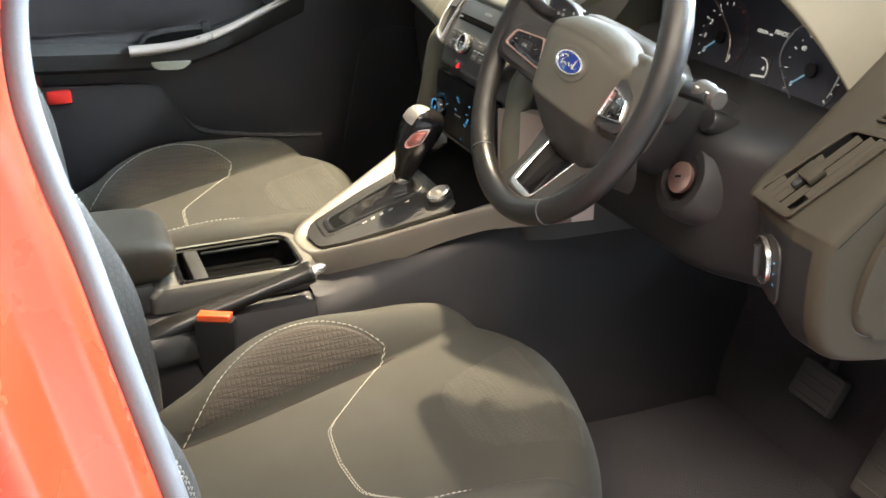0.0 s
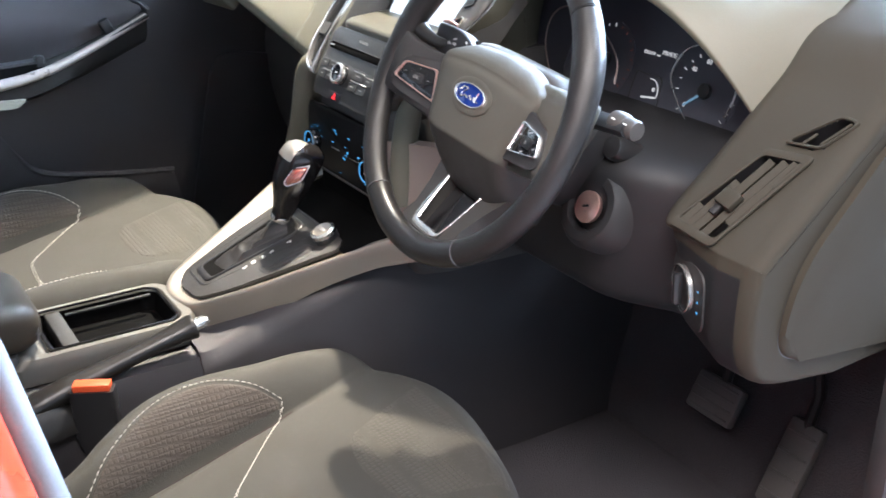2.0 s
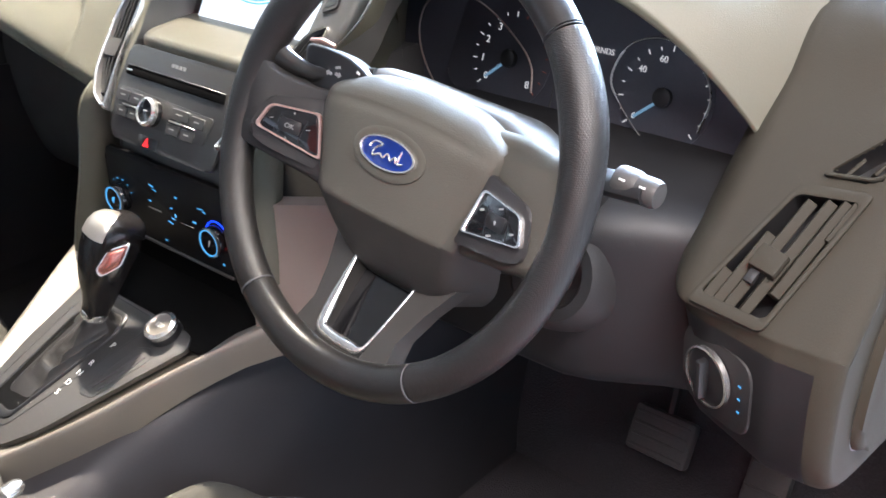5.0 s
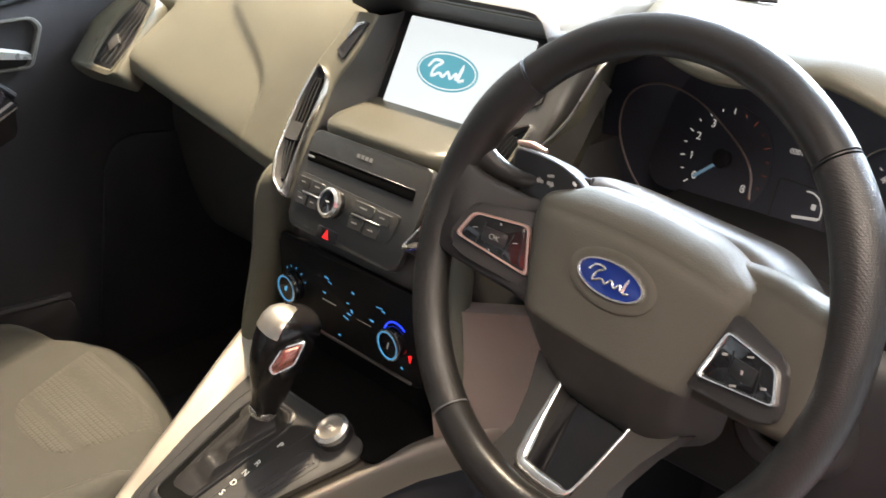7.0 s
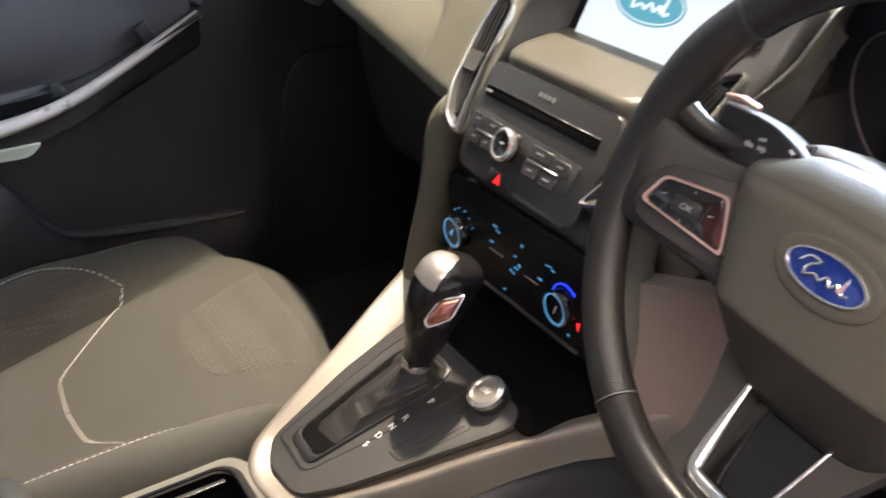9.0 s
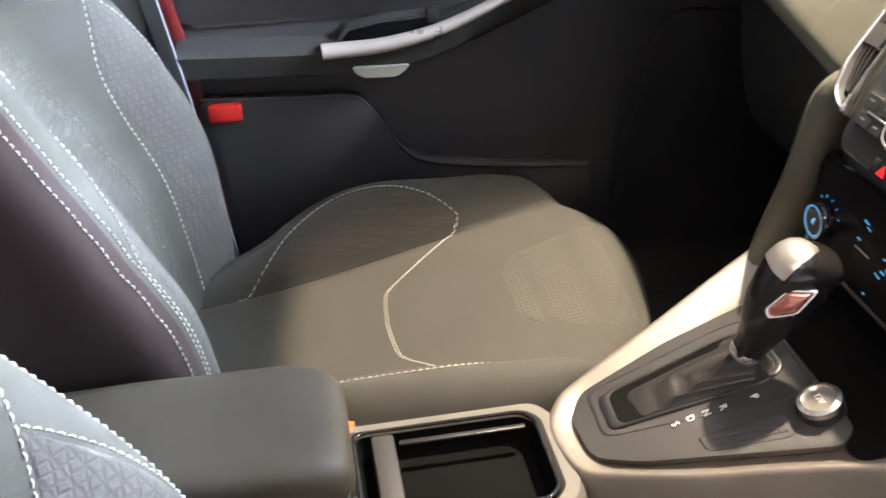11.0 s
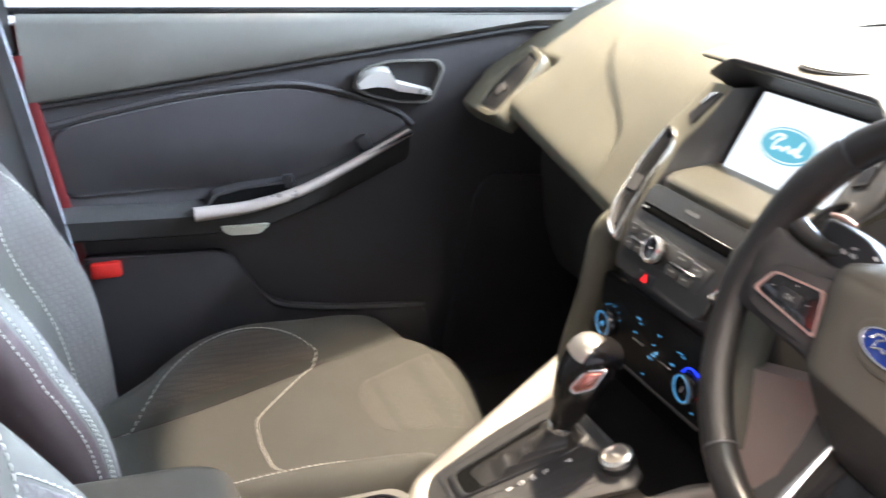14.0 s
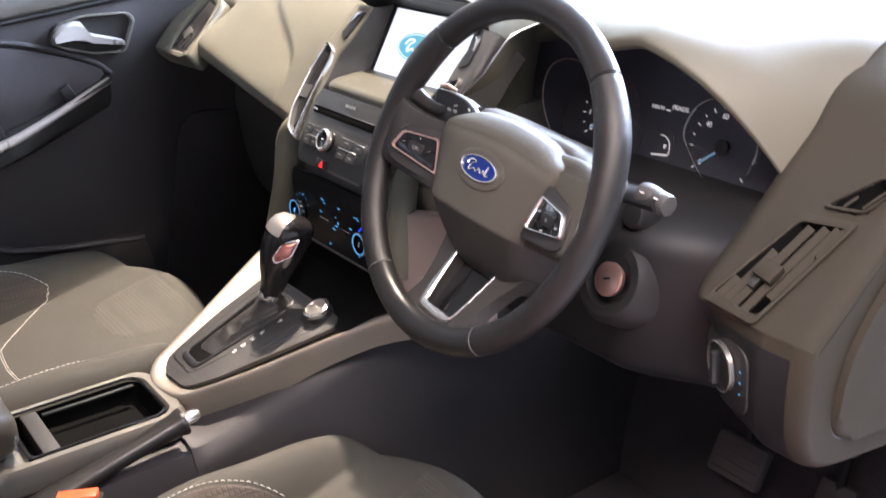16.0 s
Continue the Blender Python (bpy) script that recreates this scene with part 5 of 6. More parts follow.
for x, y in ((-0.028, -0.002), (0.030, -0.004)):
    part("button_bar", rbox(0.023, 0.0016, 0.0012, 0.0004, 1, m=HP @ pose(x, y, 0.0055)), ALU, hp)
# radio face leans back and rolls into the lid under the display
RP = basis((0.015, 0.0500, 0.7680), (1, 0, 0), (0, 0.45, 0.89))
rp = part("radio_panel", plate(round_poly([(-0.094, -0.052), (0.082, -0.052), (0.090, 0.0), (0.094, 0.050), (-0.092, 0.050), (-0.100, 0.0)], 0.010), 0.006, RP, 0.003, 3), PANEL, stack, "dark grey radio panel")
sl = part("disc_slot", rbox(0.166, 0.0098, 0.004, 0.001, m=RP @ pose(-0.006, 0.0215, 0.0052)), VOID, rp, "disc slot")
part("slot_lip", rbox(0.166, 0.0014, 0.003, 0.0006, 1, m=RP @ pose(-0.006, 0.0268, 0.0062)), BLACK, sl)
part("slot_tab", rbox(0.010, 0.0022, 0.002, 0.0006, 1, m=RP @ pose(-0.083, 0.0215, 0.0075)), ALU, sl)
keys = part("button_field", plate(round_poly([(-0.092, 0.004), (0.070, 0.000), (0.062, -0.030), (-0.083, -0.030)], 0.006), 0.0016, RP @ pose(0, 0, 0.0056), 0.0007), PANEL, rp, "raised button field")
KN = RP @ pose(-0.026, -0.014, 0.006)
kn = part("volume_knob", lathe([(0.0150, 0), (0.0145, 0.010), (0.0125, 0.0125), (0.0105, 0.0115), (0.0, 0.0115)], KN), GLOSS, rp, "volume knob")
part("knob_ring", lathe([(0.0125, 0.0085), (0.0156, 0.0070), (0.0154, 0.0110), (0.0128, 0.0135), (0.0112, 0.0125)], KN), CHROME, kn, "bright knob ring")
part("knob_mark", rbox(0.005, 0.0012, 0.0004, 0, m=KN @ pose(0, 0.001, 0.0118)), LETTER, kn)
for x, y, w in ((-0.082, -0.0060, 0.019), (-0.058, -0.0060, 0.022), (-0.080, -0.0225, 0.017), (-0.060, -0.0225, 0.016), (0.018, -0.0075, 0.030), (0.047, -0.0090, 0.022), (0.011, -0.0240, 0.022), (0.036, -0.0245, 0.022)):
    bt = part("radio_button", rbox(w, 0.0115, 0.0022, 0.0007, 1, m=RP @ pose(x, y, 0.0070)), PANEL, rp)
    part("button_mark", rbox(w * 0.36, 0.0014, 0.0004, 0, m=RP @ pose(x - 0.001, y + 0.0005, 0.0082)), DIMMARK, bt)
for x, w in ((-0.064, 0.034), (0.024, 0.044)):
    part("chrome_bar", rbox(w, 0.0018, 0.002, 0.0006, 1, m=RP @ pose(x, -0.0150 - 0.001 * (x > 0), 0.0078)), ALU, rp, "thin bright divider")
for i in range(4):
    part("model_bar", rbox(0.0046, 0.0040, 0.0004, 0, m=RP @ pose(-0.014 + 0.0064 * i, 0.0385, 0.0062, 0, 0, 0)), DIMMARK, rp)
HZ = RP @ pose(-0.026, -0.0455, 0.005)
hz = part("hazard_button", rbox(0.034, 0.013, 0.004, 0.002, m=HZ), BLACK, stack, "hazard button")
part("hazard_triangle", plate([(-0.0050, -0.0045), (0.0050, -0.0045), (0.0, 0.0050)], 0.0006, HZ @ pose(0, 0, 0.0021), 0), REDLIT, hz, "red lit triangle")
# rounded lid under the display
lid = []
for f, z in ((0.965, 0.802), (0.995, 0.809), (1.0, 0.8155), (0.985, 0.8205), (0.945, 0.8235), (0.86, 0.8250)):
    lid.append([(0.017 + (x - 0.017) * f, 0.118 + (y - 0.118) * f, z + 0.05 * (0.118 + (y - 0.118) * f - 0.07)) for x, y in round_poly([(-0.080, 0.070), (0.112, 0.070), (0.124, 0.185), (-0.092, 0.185)], 0.034, 10)])
part("display_ledge", loft(lid), LEDGE, stack, "rounded lid below the display", angle=60)
# display
SC = basis((0.026, 0.163, 0.864), (1, 0, 0), (0, 0.50, 0.866))
part("display_surround", plate(round_poly([(-0.112, -0.066), (0.112, -0.066), (0.112, 0.072), (-0.112, 0.072)], 0.006), 0.006, SC @ pose(0, 0, -0.012), 0.001), BLACK, stack, "black display surround")
scr = part("display_screen", plate(round_poly([(-0.090, -0.052), (0.090, -0.052), (0.090, 0.054), (-0.090, 0.054)], 0.002), 0.0015, SC @ pose(0, 0, -0.0045), 0), SCREENWHITE, stack, "lit white display")
part("display_oval", plate(ellipse(0.0445, 0.0200), 0.0006, SC @ pose(-0.012, 0.006, -0.0030), 0), SCREENBLUE, scr, "teal oval on the display")
part("display_oval_rim", frame_ring(ellipse(0.0425, 0.0182), ellipse(0.0408, 0.0168), 0.0003, SC @ pose(-0.012, 0.006, -0.0023)), SCREENWHITE, scr)
part("display_ribbon", tube([SC @ (Vector((-0.012, 0.006, -0.0022)) + Vector((p.x * 1.45, p.y * 1.5, 0))) for p in smooth_curve([(-0.019, 0.001, 0), (-0.014, 0.006, 0), (-0.006, 0.0055, 0), (-0.012, 0.001, 0), (-0.013, -0.005, 0), (-0.006, -0.002, 0), (-0.002, -0.004, 0), (0.002, 0.0, 0), (0.006, -0.004, 0), (0.010, 0.0, 0), (0.012, -0.004, 0), (0.015, 0.006, 0), (0.014, -0.004, 0), (0.019, -0.003, 0)], 4)], 0.0016, 6), SCREENWHITE, scr)
# thin hood over the display, its corners drawn down
hood = []
for i in range(25):
    x = -0.142 + 0.280 * i / 24
    e = max(0, abs(x + 0.002) - 0.108) / 0.032
    d = 0.020 * e * e
    hood.append([SC @ Vector(q) for q in ((x, 0.058 - d, -0.006), (x, 0.066 - d, 0.016), (x, 0.0665 - d, 0.036), (x, 0.0700 - d, 0.0385), (x, 0.0735 - d, 0.036), (x, 0.0800 - d * 0.8, 0.008), (x, 0.0860 - d * 0.6, -0.034), (x, 0.074 - d, -0.034))])
part("display_hood", loft(hood), HARD, stack, "thin dark display hood", angle=50)
# side bands with tall vents and small pods, cheeks falling back to the display
for s in (-1, 1):
    def side(p, s=s):
        if s < 0:
            return Vector(p)
        return Vector((0.020 + 0.34 * (p[2] - 0.75) - p[0], p[1], p[2]))

    VB, VT = Vector((-0.085, 0.025, 0.749)), Vector((-0.125, 0.115, 0.860))
    V0 = basis(VB, (1, 0.1, 0), VT - VB)

    def on_band(x, y, z=0.0, V0=V0, side=side):
        return side(V0 @ Vector((x, y, z)))
    outer_edge = smooth_curve([(-0.010, 0.006, 0), (-0.035, 0.0200, 0), (-0.0475, 0.0467, 0), (-0.0511, 0.0954, 0), (-0.0446, 0.1504, 0), (-0.0334, 0.183, 0), (-0.0254, 0.2145, 0)], 5)
    inner_edge = smooth_curve([(0.000, 0.002, 0), (0.000, 0.0080, 0), (-0.002, 0.0337, 0), (-0.002, 0.0904, 0), (-0.0045, 0.1306, 0), (0.0060, 0.166, 0), (0.0134, 0.2145, 0)], 5)
    rows = []
    for a, c in zip(outer_edge, inner_edge):
        rows.append([on_band(a.x - 0.004, a.y, -0.060), on_band(a.x - 0.003, a.y, -0.008), on_band(a.x, a.y, -0.003), on_band(a.x + 0.004, a.y, -0.0015), on_band(c.x - 0.003, c.y, -0.0015), on_band(c.x, c.y, -0.004), on_band(c.x + 0.001, c.y, -0.060)])
    part("side_band", loft(rows), DASH if s < 0 else HARD, stack, "charcoal band beside the display", angle=50)
    # cheek
    rows = []
    for k, c in enumerate(inner_edge[12:]):
        t = k / (len(inner_edge) - 13)
        a = on_band(c.x, c.y, -0.004)
        e = SC @ Vector((s * 0.104, -0.066 + 0.132 * t, -0.006))
        rows.append([a, a.lerp(e, 0.35) + Vector((0, 0.010, -0.004)), a.lerp(e, 0.75) + Vector((0, 0.008, -0.003)), e, e + Vector((0, 0.02, 0)), a + Vector((0, 0.05, 0))])
    part("hood_cheek", loft(rows), HARD, stack, "dark grey display cheek", angle=40)
    # tall vent with a bright surround
    o9 = round_poly([(-0.0335, 0.1496), (-0.0133, 0.1380), (-0.0085, 0.123), (-0.0082, 0.0852), (-0.0039, 0.0337), (0.0019, -0.0015), (-0.0240, 0.0131), (-0.0365, 0.0417), (-0.0405, 0.1095)], 0.008, 4)
    i9 = round_poly([(-0.0318, 0.1430), (-0.0190, 0.1340), (-0.0145, 0.1215), (-0.0140, 0.0780), (-0.0105, 0.0328), (-0.0066, 0.0120), (-0.0165, 0.0185), (-0.0300, 0.0445), (-0.0345, 0.1000)], 0.006, 4)

    def vent_rows(table, side=side, V0=V0):
        return [[side(V0 @ Vector((x, y, z))) for x, y in o] for o, z in table]
    mid = [(a[0] * 0.80 + c[0] * 0.20, a[1] * 0.80 + c[1] * 0.20) for a, c in zip(o9, i9)]
    lip = [(a[0] * 0.58 + c[0] * 0.42, a[1] * 0.58 + c[1] * 0.42) for a, c in zip(o9, i9)]
    v = part("vent", loft(vent_rows([(o9, -0.004), (o9, 0.003), (mid, 0.0058), (lip, 0.0045), (lip, 0.000)]), caps=False), CHROME, stack, "tall air vent with bright surround", angle=50)
    part("throat", loft(vent_rows([(lip, 0.0040), (i9, 0.0010), (i9, -0.012)]), caps=False), TRIMBLACK, v, "dark vent throat")
    part("well", loft(vent_rows([(i9, -0.0125), (scaled(i9, 0.98), -0.0005)])), BLACK, v)
    for k in range(3):
        line = []
        for j in range(15):
            y = 0.018 + 0.114 * j / 14
            xs = crossings(i9, y, 1)
            if len(xs) < 2:
                continue
            line.append(on_band(xs[0] + (xs[-1] - xs[0]) * (0.22 + 0.28 * k) + 0.0012 * math.sin(j * 0.9), y, 0.0015))
        part("vane", tube(line, 0.0013, 6, flat=1.6), PANEL, v)
    part("tab", loft(vent_rows([(round_poly([(-0.0345, 0.060), (-0.0145, 0.060), (-0.0150, 0.080), (-0.0350, 0.080)], 0.003), z) for z in (-0.001, 0.0045)])), HARD, v)
    # small pod with a bright lip
    pod = round_poly([(-0.020, 0.168), (-0.006, 0.160), (0.0065, 0.203), (-0.004, 0.200)], 0.003, 4)
    pw = part("pod", loft(vent_rows([(scaled(pod, 1.08), -0.003), (scaled(pod, 1.06), 0.001), (scaled(pod, 0.86), 0.001), (scaled(pod, 0.84), -0.010)])), TRIMBLACK, stack, "small slotted pod")
    part("pod_well", loft(vent_rows([(scaled(pod, 0.85), -0.004), (scaled(pod, 0.85), 0.0013)])), BLACK, pw)
    part("pod_lip", tube([on_band(x, y, 0.002) for x, y in ((-0.0115, 0.184), (-0.004, 0.199), (0.004, 0.2015))], [0.0012, 0.0028, 0.0016], 8), CHROME, pw, "bright pod lip")

# ridged bright thumb tab beside the display
TT = basis((0.171, 0.151, 0.875), (0.70, 0.52, -0.45), (0.25, 0.76, 0.59))
tt = part("vent_tab", rbox(0.019, 0.006, 0.008, 0.0015, m=TT @ pose(0, 0.002, 0)), HANDLE, stack, "ridged bright thumb tab")
for k in range(4):
    part("tooth", rbox(0.0026, 0.014, 0.006, 0.0008, 1, m=TT @ pose(-0.0078 + 0.0052 * k, -0.008, 0)), HANDLE, tt)
part("tab_base", rbox(0.022, 0.016, 0.004, 0.001, 1, m=TT @ pose(0, -0.006, -0.005)), BLACK, tt)

# ---- centre console ----
con = thing("centre_console", (0, -0.25, 0.17), "centre console with silver trim, tray and gear plate", "console")


def con_ring(y, z, hw, drop=0.03):
    return [(-hw - 0.03, y, 0.165), (-hw - 0.022, y, 0.30), (-hw - 0.006, y, z - drop), (-hw + 0.008, y, z - 0.006), (-hw + 0.022, y, z), (hw - 0.022, y, z), (hw - 0.008, y, z - 0.006), (hw + 0.006, y, z - drop), (hw + 0.022, y, 0.30), (hw + 0.03, y, 0.165)]


for nm, secs in (("tunnel_front", ((0.47, 0.55, 0.150), (0.30, 0.55, 0.150), (0.06, 0.530, 0.140), (-0.02, 0.515, 0.125), (-0.10, 0.480, 0.105), (-0.20, 0.438, 0.088), (-0.235, 0.436, 0.086))), ("tunnel_rear", ((-0.235, 0.430, 0.086), (-0.42, 0.430, 0.086), (-0.60, 0.43, 0.09), (-0.95, 0.42, 0.10)))):
    part(nm, loft([[(p[0] - 0.012, p[1], p[2]) for p in con_ring(y, z, hw)] for y, z, hw in secs]), TUNNEL, con, "dark tunnel side", angle=35)
CP = basis((0, -0.13, 0.497), (1, 0, 0), (0, 0.9205, 0.391))
outer = [(-0.205, 0.215), (-0.190, 0.170), (-0.168, 0.100), (-0.142, 0.020), (-0.118, -0.060), (-0.104, -0.090), (-0.074, -0.106), (-0.035, -0.105), (0.000, -0.094), (0.020, -0.070), (0.062, -0.005), (0.104, 0.075), (0.150, 0.150), (0.200, 0.205)]
outer = [(p.x, p.y) for p in smooth_curve([(x, y, 0) for x, y in outer], 3)]
rings = []
for f, z in ((1.05, -0.050), (1.035, -0.020), (1.015, -0.003), (0.995, 0.006), (0.97, 0.0105), (0.945, 0.0110), (0.91, 0.0085), (0.84, 0.003), (0.76, -0.003), (0.70, -0.006)):
    rings.append([CP @ Vector((-0.020 + (x + 0.020) * f, 0.03 + (y - 0.03) * (f if y < 0.145 else 1.0), z + (0.027 * step(0.0, 0.12, x) if z < -0.04 else 0))) for x, y in outer])
part("console_trim", loft(rings), SILVER, con, "satin silver console surround", angle=60)
part("bin_floor", plate(round_poly([(-0.116, 0.110), (-0.118, 0.200), (0.158, 0.200), (0.137, 0.158), (0.110, 0.110)], 0.014), 0.0035, CP @ pose(0, 0, 0.001), 0.001), VOID, con, "black bin floor, shade painted in")
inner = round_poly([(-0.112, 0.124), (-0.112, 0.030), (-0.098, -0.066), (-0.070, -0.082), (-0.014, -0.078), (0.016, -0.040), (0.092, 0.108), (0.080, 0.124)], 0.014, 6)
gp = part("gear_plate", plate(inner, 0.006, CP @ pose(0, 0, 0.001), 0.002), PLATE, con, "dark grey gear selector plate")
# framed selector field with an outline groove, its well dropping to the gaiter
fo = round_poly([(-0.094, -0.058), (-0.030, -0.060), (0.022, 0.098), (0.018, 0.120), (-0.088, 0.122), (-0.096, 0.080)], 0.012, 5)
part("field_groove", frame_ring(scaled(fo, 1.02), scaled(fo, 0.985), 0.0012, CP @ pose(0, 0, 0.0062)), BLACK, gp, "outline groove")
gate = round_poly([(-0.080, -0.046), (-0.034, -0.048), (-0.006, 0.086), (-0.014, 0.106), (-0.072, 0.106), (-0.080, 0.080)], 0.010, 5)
part("gate_opening", plate(gate, 0.0012, CP @ pose(0, 0, 0.0066), 0), VOID, gp, "gate opening painted near-black as shade")
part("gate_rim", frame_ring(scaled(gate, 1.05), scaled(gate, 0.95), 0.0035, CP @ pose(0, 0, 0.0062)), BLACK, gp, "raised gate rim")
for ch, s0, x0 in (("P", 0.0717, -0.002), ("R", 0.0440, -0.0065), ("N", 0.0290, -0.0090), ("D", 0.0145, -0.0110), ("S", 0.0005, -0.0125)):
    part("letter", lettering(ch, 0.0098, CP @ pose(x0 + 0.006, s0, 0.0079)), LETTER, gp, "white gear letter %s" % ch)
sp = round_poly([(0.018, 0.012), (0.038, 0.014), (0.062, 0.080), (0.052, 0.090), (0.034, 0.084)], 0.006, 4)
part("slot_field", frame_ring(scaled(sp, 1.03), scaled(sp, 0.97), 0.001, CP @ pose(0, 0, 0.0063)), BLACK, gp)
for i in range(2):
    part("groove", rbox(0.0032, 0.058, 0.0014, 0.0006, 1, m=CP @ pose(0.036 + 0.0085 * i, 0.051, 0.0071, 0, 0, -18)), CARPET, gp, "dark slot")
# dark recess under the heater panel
part("front_bin", loft([[(CX + x, y, z) for x, y in round_poly([(-w, 0.060), (w, 0.060), (w * 0.97, f), (-w * 0.97, f)], 0.016, 4)] for z, w, f in ((0.540, 0.106, 0.034), (0.575, 0.112, 0.036), (0.602, 0.114, 0.036))]), VOID, con, "black storage recess, shade painted in")
sk = thing("power_socket", (0.048, -0.028, 0.545), "round twelve volt socket with a metal rim", "socket")
SK = CP @ pose(0.050, 0.112, 0.004)
part("socket_body", lathe([(0.0185, 0), (0.0185, 0.010), (0.0165, 0.014), (0.0, 0.014)], SK), BLACK, sk)
part("cap", lathe([(0.0, 0.013), (0.0145, 0.0140), (0.0140, 0.0165), (0.0, 0.0170)], SK), CAP, sk, "socket cap")
part("rim", lathe([(0.0135, 0.013), (0.0184, 0.011), (0.0184, 0.0165), (0.0142, 0.0185)], SK), CHROME, sk, "bright socket rim")
part("marking", lettering("12V", 0.0078, SK @ pose(0, 0, 0.0173)), LETTER, sk)

# gear lever
gl = thing("gear_lever", (-0.035, -0.075, 0.52), "automatic gear lever with leather gaiter and glossy knob", "gear lever")
# leather tent from the gate's outline up to the collar, puckered at its rear end
gaiter_base = [CP @ Vector((x, y, 0.0075)) for x, y in scaled(gate, 0.985)]
collar_at = Vector((-0.024, -0.066, 0.558))
rings = []
for k in range(15):
    t = k / 14
    ring = []
    for j, p in enumerate(gaiter_base):
        a = math.atan2(p.y - collar_at.y, p.x - collar_at.x)
        top = collar_at + Vector((0.0140 * math.cos(a), 0.0150 * math.sin(a), 0.006 * math.sin(a)))
        q = p.lerp(top, t ** 0.80)
        q.z = p.z + (top.z - p.z) * t ** 1.55
        rear = step(0.0, -0.06, p.y - collar_at.y)
        fold = math.sin(math.pi * t) * (0.0022 * math.sin(9 * a + 4 * t) + 0.0030 * rear * math.sin(26 * t + 2.0 * a))
        ring.append(q + Vector((0, 0, fold + 0.010 * rear * math.sin(math.pi * min(1, t * 1.25)))))
    rings.append(ring)
part("gaiter", loft(rings), GAITER, gl, "creased black leather gaiter", angle=80)
AX = Vector((0.20, 0.34, 0.92)).normalized()
zz = AX
xx = Vector((1, 0, 0)) - zz * zz.x
xx.normalize()
yy = zz.cross(xx)
GK = Matrix(((xx.x, yy.x, zz.x, -0.024), (xx.y, yy.y, zz.y, -0.066), (xx.z, yy.z, zz.z, 0.560), (0, 0, 0, 1)))
part("collar", lathe([(0.0135, -0.004), (0.0150, 0.0), (0.0150, 0.004), (0.0130, 0.006)], GK), CHROME, gl, "bright collar")
KNOB_RINGS = ((0.0, 0.0135, 0.0140, 0.0), (0.012, 0.0138, 0.0148, 0.0), (0.026, 0.0158, 0.0185, -0.001), (0.042, 0.0186, 0.0236, -0.003), (0.060, 0.0212, 0.0278, -0.004), (0.080, 0.0230, 0.0306, -0.004), (0.096, 0.0236, 0.0312, -0.003), (0.106, 0.0228, 0.0298, -0.002), (0.113, 0.0204, 0.0262, -0.001), (0.1175, 0.0160, 0.0200, 0.0), (0.1198, 0.0085, 0.0110, 0.0), (0.1204, 0.002, 0.003, 0.0))


def knob_point(a, h, rx, ry, off, lift=0.0):
    return GK @ Vector(((rx + lift) * math.copysign(abs(math.cos(a)) ** 0.75, math.cos(a)), (ry + lift) * math.copysign(abs(math.sin(a)) ** 0.75, math.sin(a)) + off, h + lift * step(0.09, 0.115, h)))


part("knob", loft([[knob_point(2 * math.pi * j / 32, *r) for j in range(32)] for r in KNOB_RINGS]), KNOB, gl, "satin black gear knob")
# metal inlay set into the crown, running down the rear
part("knob_inlay", loft([[knob_point(radians(a), *r, lift) for a in range(206, 315, 6) for lift in (0.0008,)] + [knob_point(radians(a), *r, -0.001) for a in range(314, 205, -6)] for r in KNOB_RINGS[6:12]]), CAP, gl, "satin metal inlay on the knob", angle=60)
BT = GK @ pose(0.0222, -0.0135, 0.080, 0, 80, -30) @ pose(0, 0, 0, 0, 0, -30) @ Matrix.Diagonal((0.92, 0.90, 1.0, 1.0))
lozenge = round_poly([(-0.023, 0.001), (-0.004, -0.0105), (0.019, -0.0045), (0.021, 0.0035), (0.000, 0.0105)], 0.004)
part("release_button", loft([[BT @ Vector((x * f, y * f, z)) for x, y in lozenge] for f, z in ((1.0, 0.0), (1.0, 0.0030), (0.9, 0.0044), (0.6, 0.0056), (0.1, 0.0060))]), ROSE, gl, "rose metal release button", angle=60)
part("button_bezel", frame_ring(scaled(lozenge, 1.20), scaled(lozenge, 0.98), 0.0040, BT), CHROME, gl)
# tray, armrest, handbrake, buckles
TX0, TX1, TY0, TY1 = -0.098, 0.020, -0.412, -0.240
tr = round_poly([(TX0 - 0.016, TY0 - 0.05), (TX1 + 0.018, TY0 - 0.05), (TX1 + 0.018, TY1 + 0.010), (TX1 - 0.01, TY1 + 0.026), (TX0 + 0.01, TY1 + 0.026), (TX0 - 0.016, TY1 + 0.010)], 0.014)
ti = round_poly([(TX0, TY0), (TX1, TY0), (TX1, TY1 - 0.012), (TX1 - 0.012, TY1), (TX0 + 0.012, TY1), (TX0, TY1 - 0.012)], 0.012)
tray = part("tray_rim", frame_ring(tr, ti, 0.034, pose(0, 0, 0.432)), RAIL, con, "tray surround")
part("tray_lip", frame_ring(scaled(ti, 1.03), scaled(ti, 0.98), 0.0025, pose(0, 0, 0.4655)), GLOSS, tray, "thin gloss lip")
part("tray_well", loft([[(x, y, z) for x, y in scaled(ti, f)] for f, z in ((0.93, 0.4335), (0.99, 0.462))], caps=False), VOID, tray, "tray well painted near-black as shade")
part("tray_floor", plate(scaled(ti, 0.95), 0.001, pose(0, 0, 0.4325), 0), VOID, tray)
part("tray_divider", rbox(0.112, 0.022, 0.030, 0.003, m=pose(-0.040, -0.385, 0.449)), PLATE, tray, "grey tray divider")
part("tray_rail", rbox(0.006, 0.12, 0.003, 0.001, m=pose(-0.082, -0.31, 0.462)), BLACK, tray)
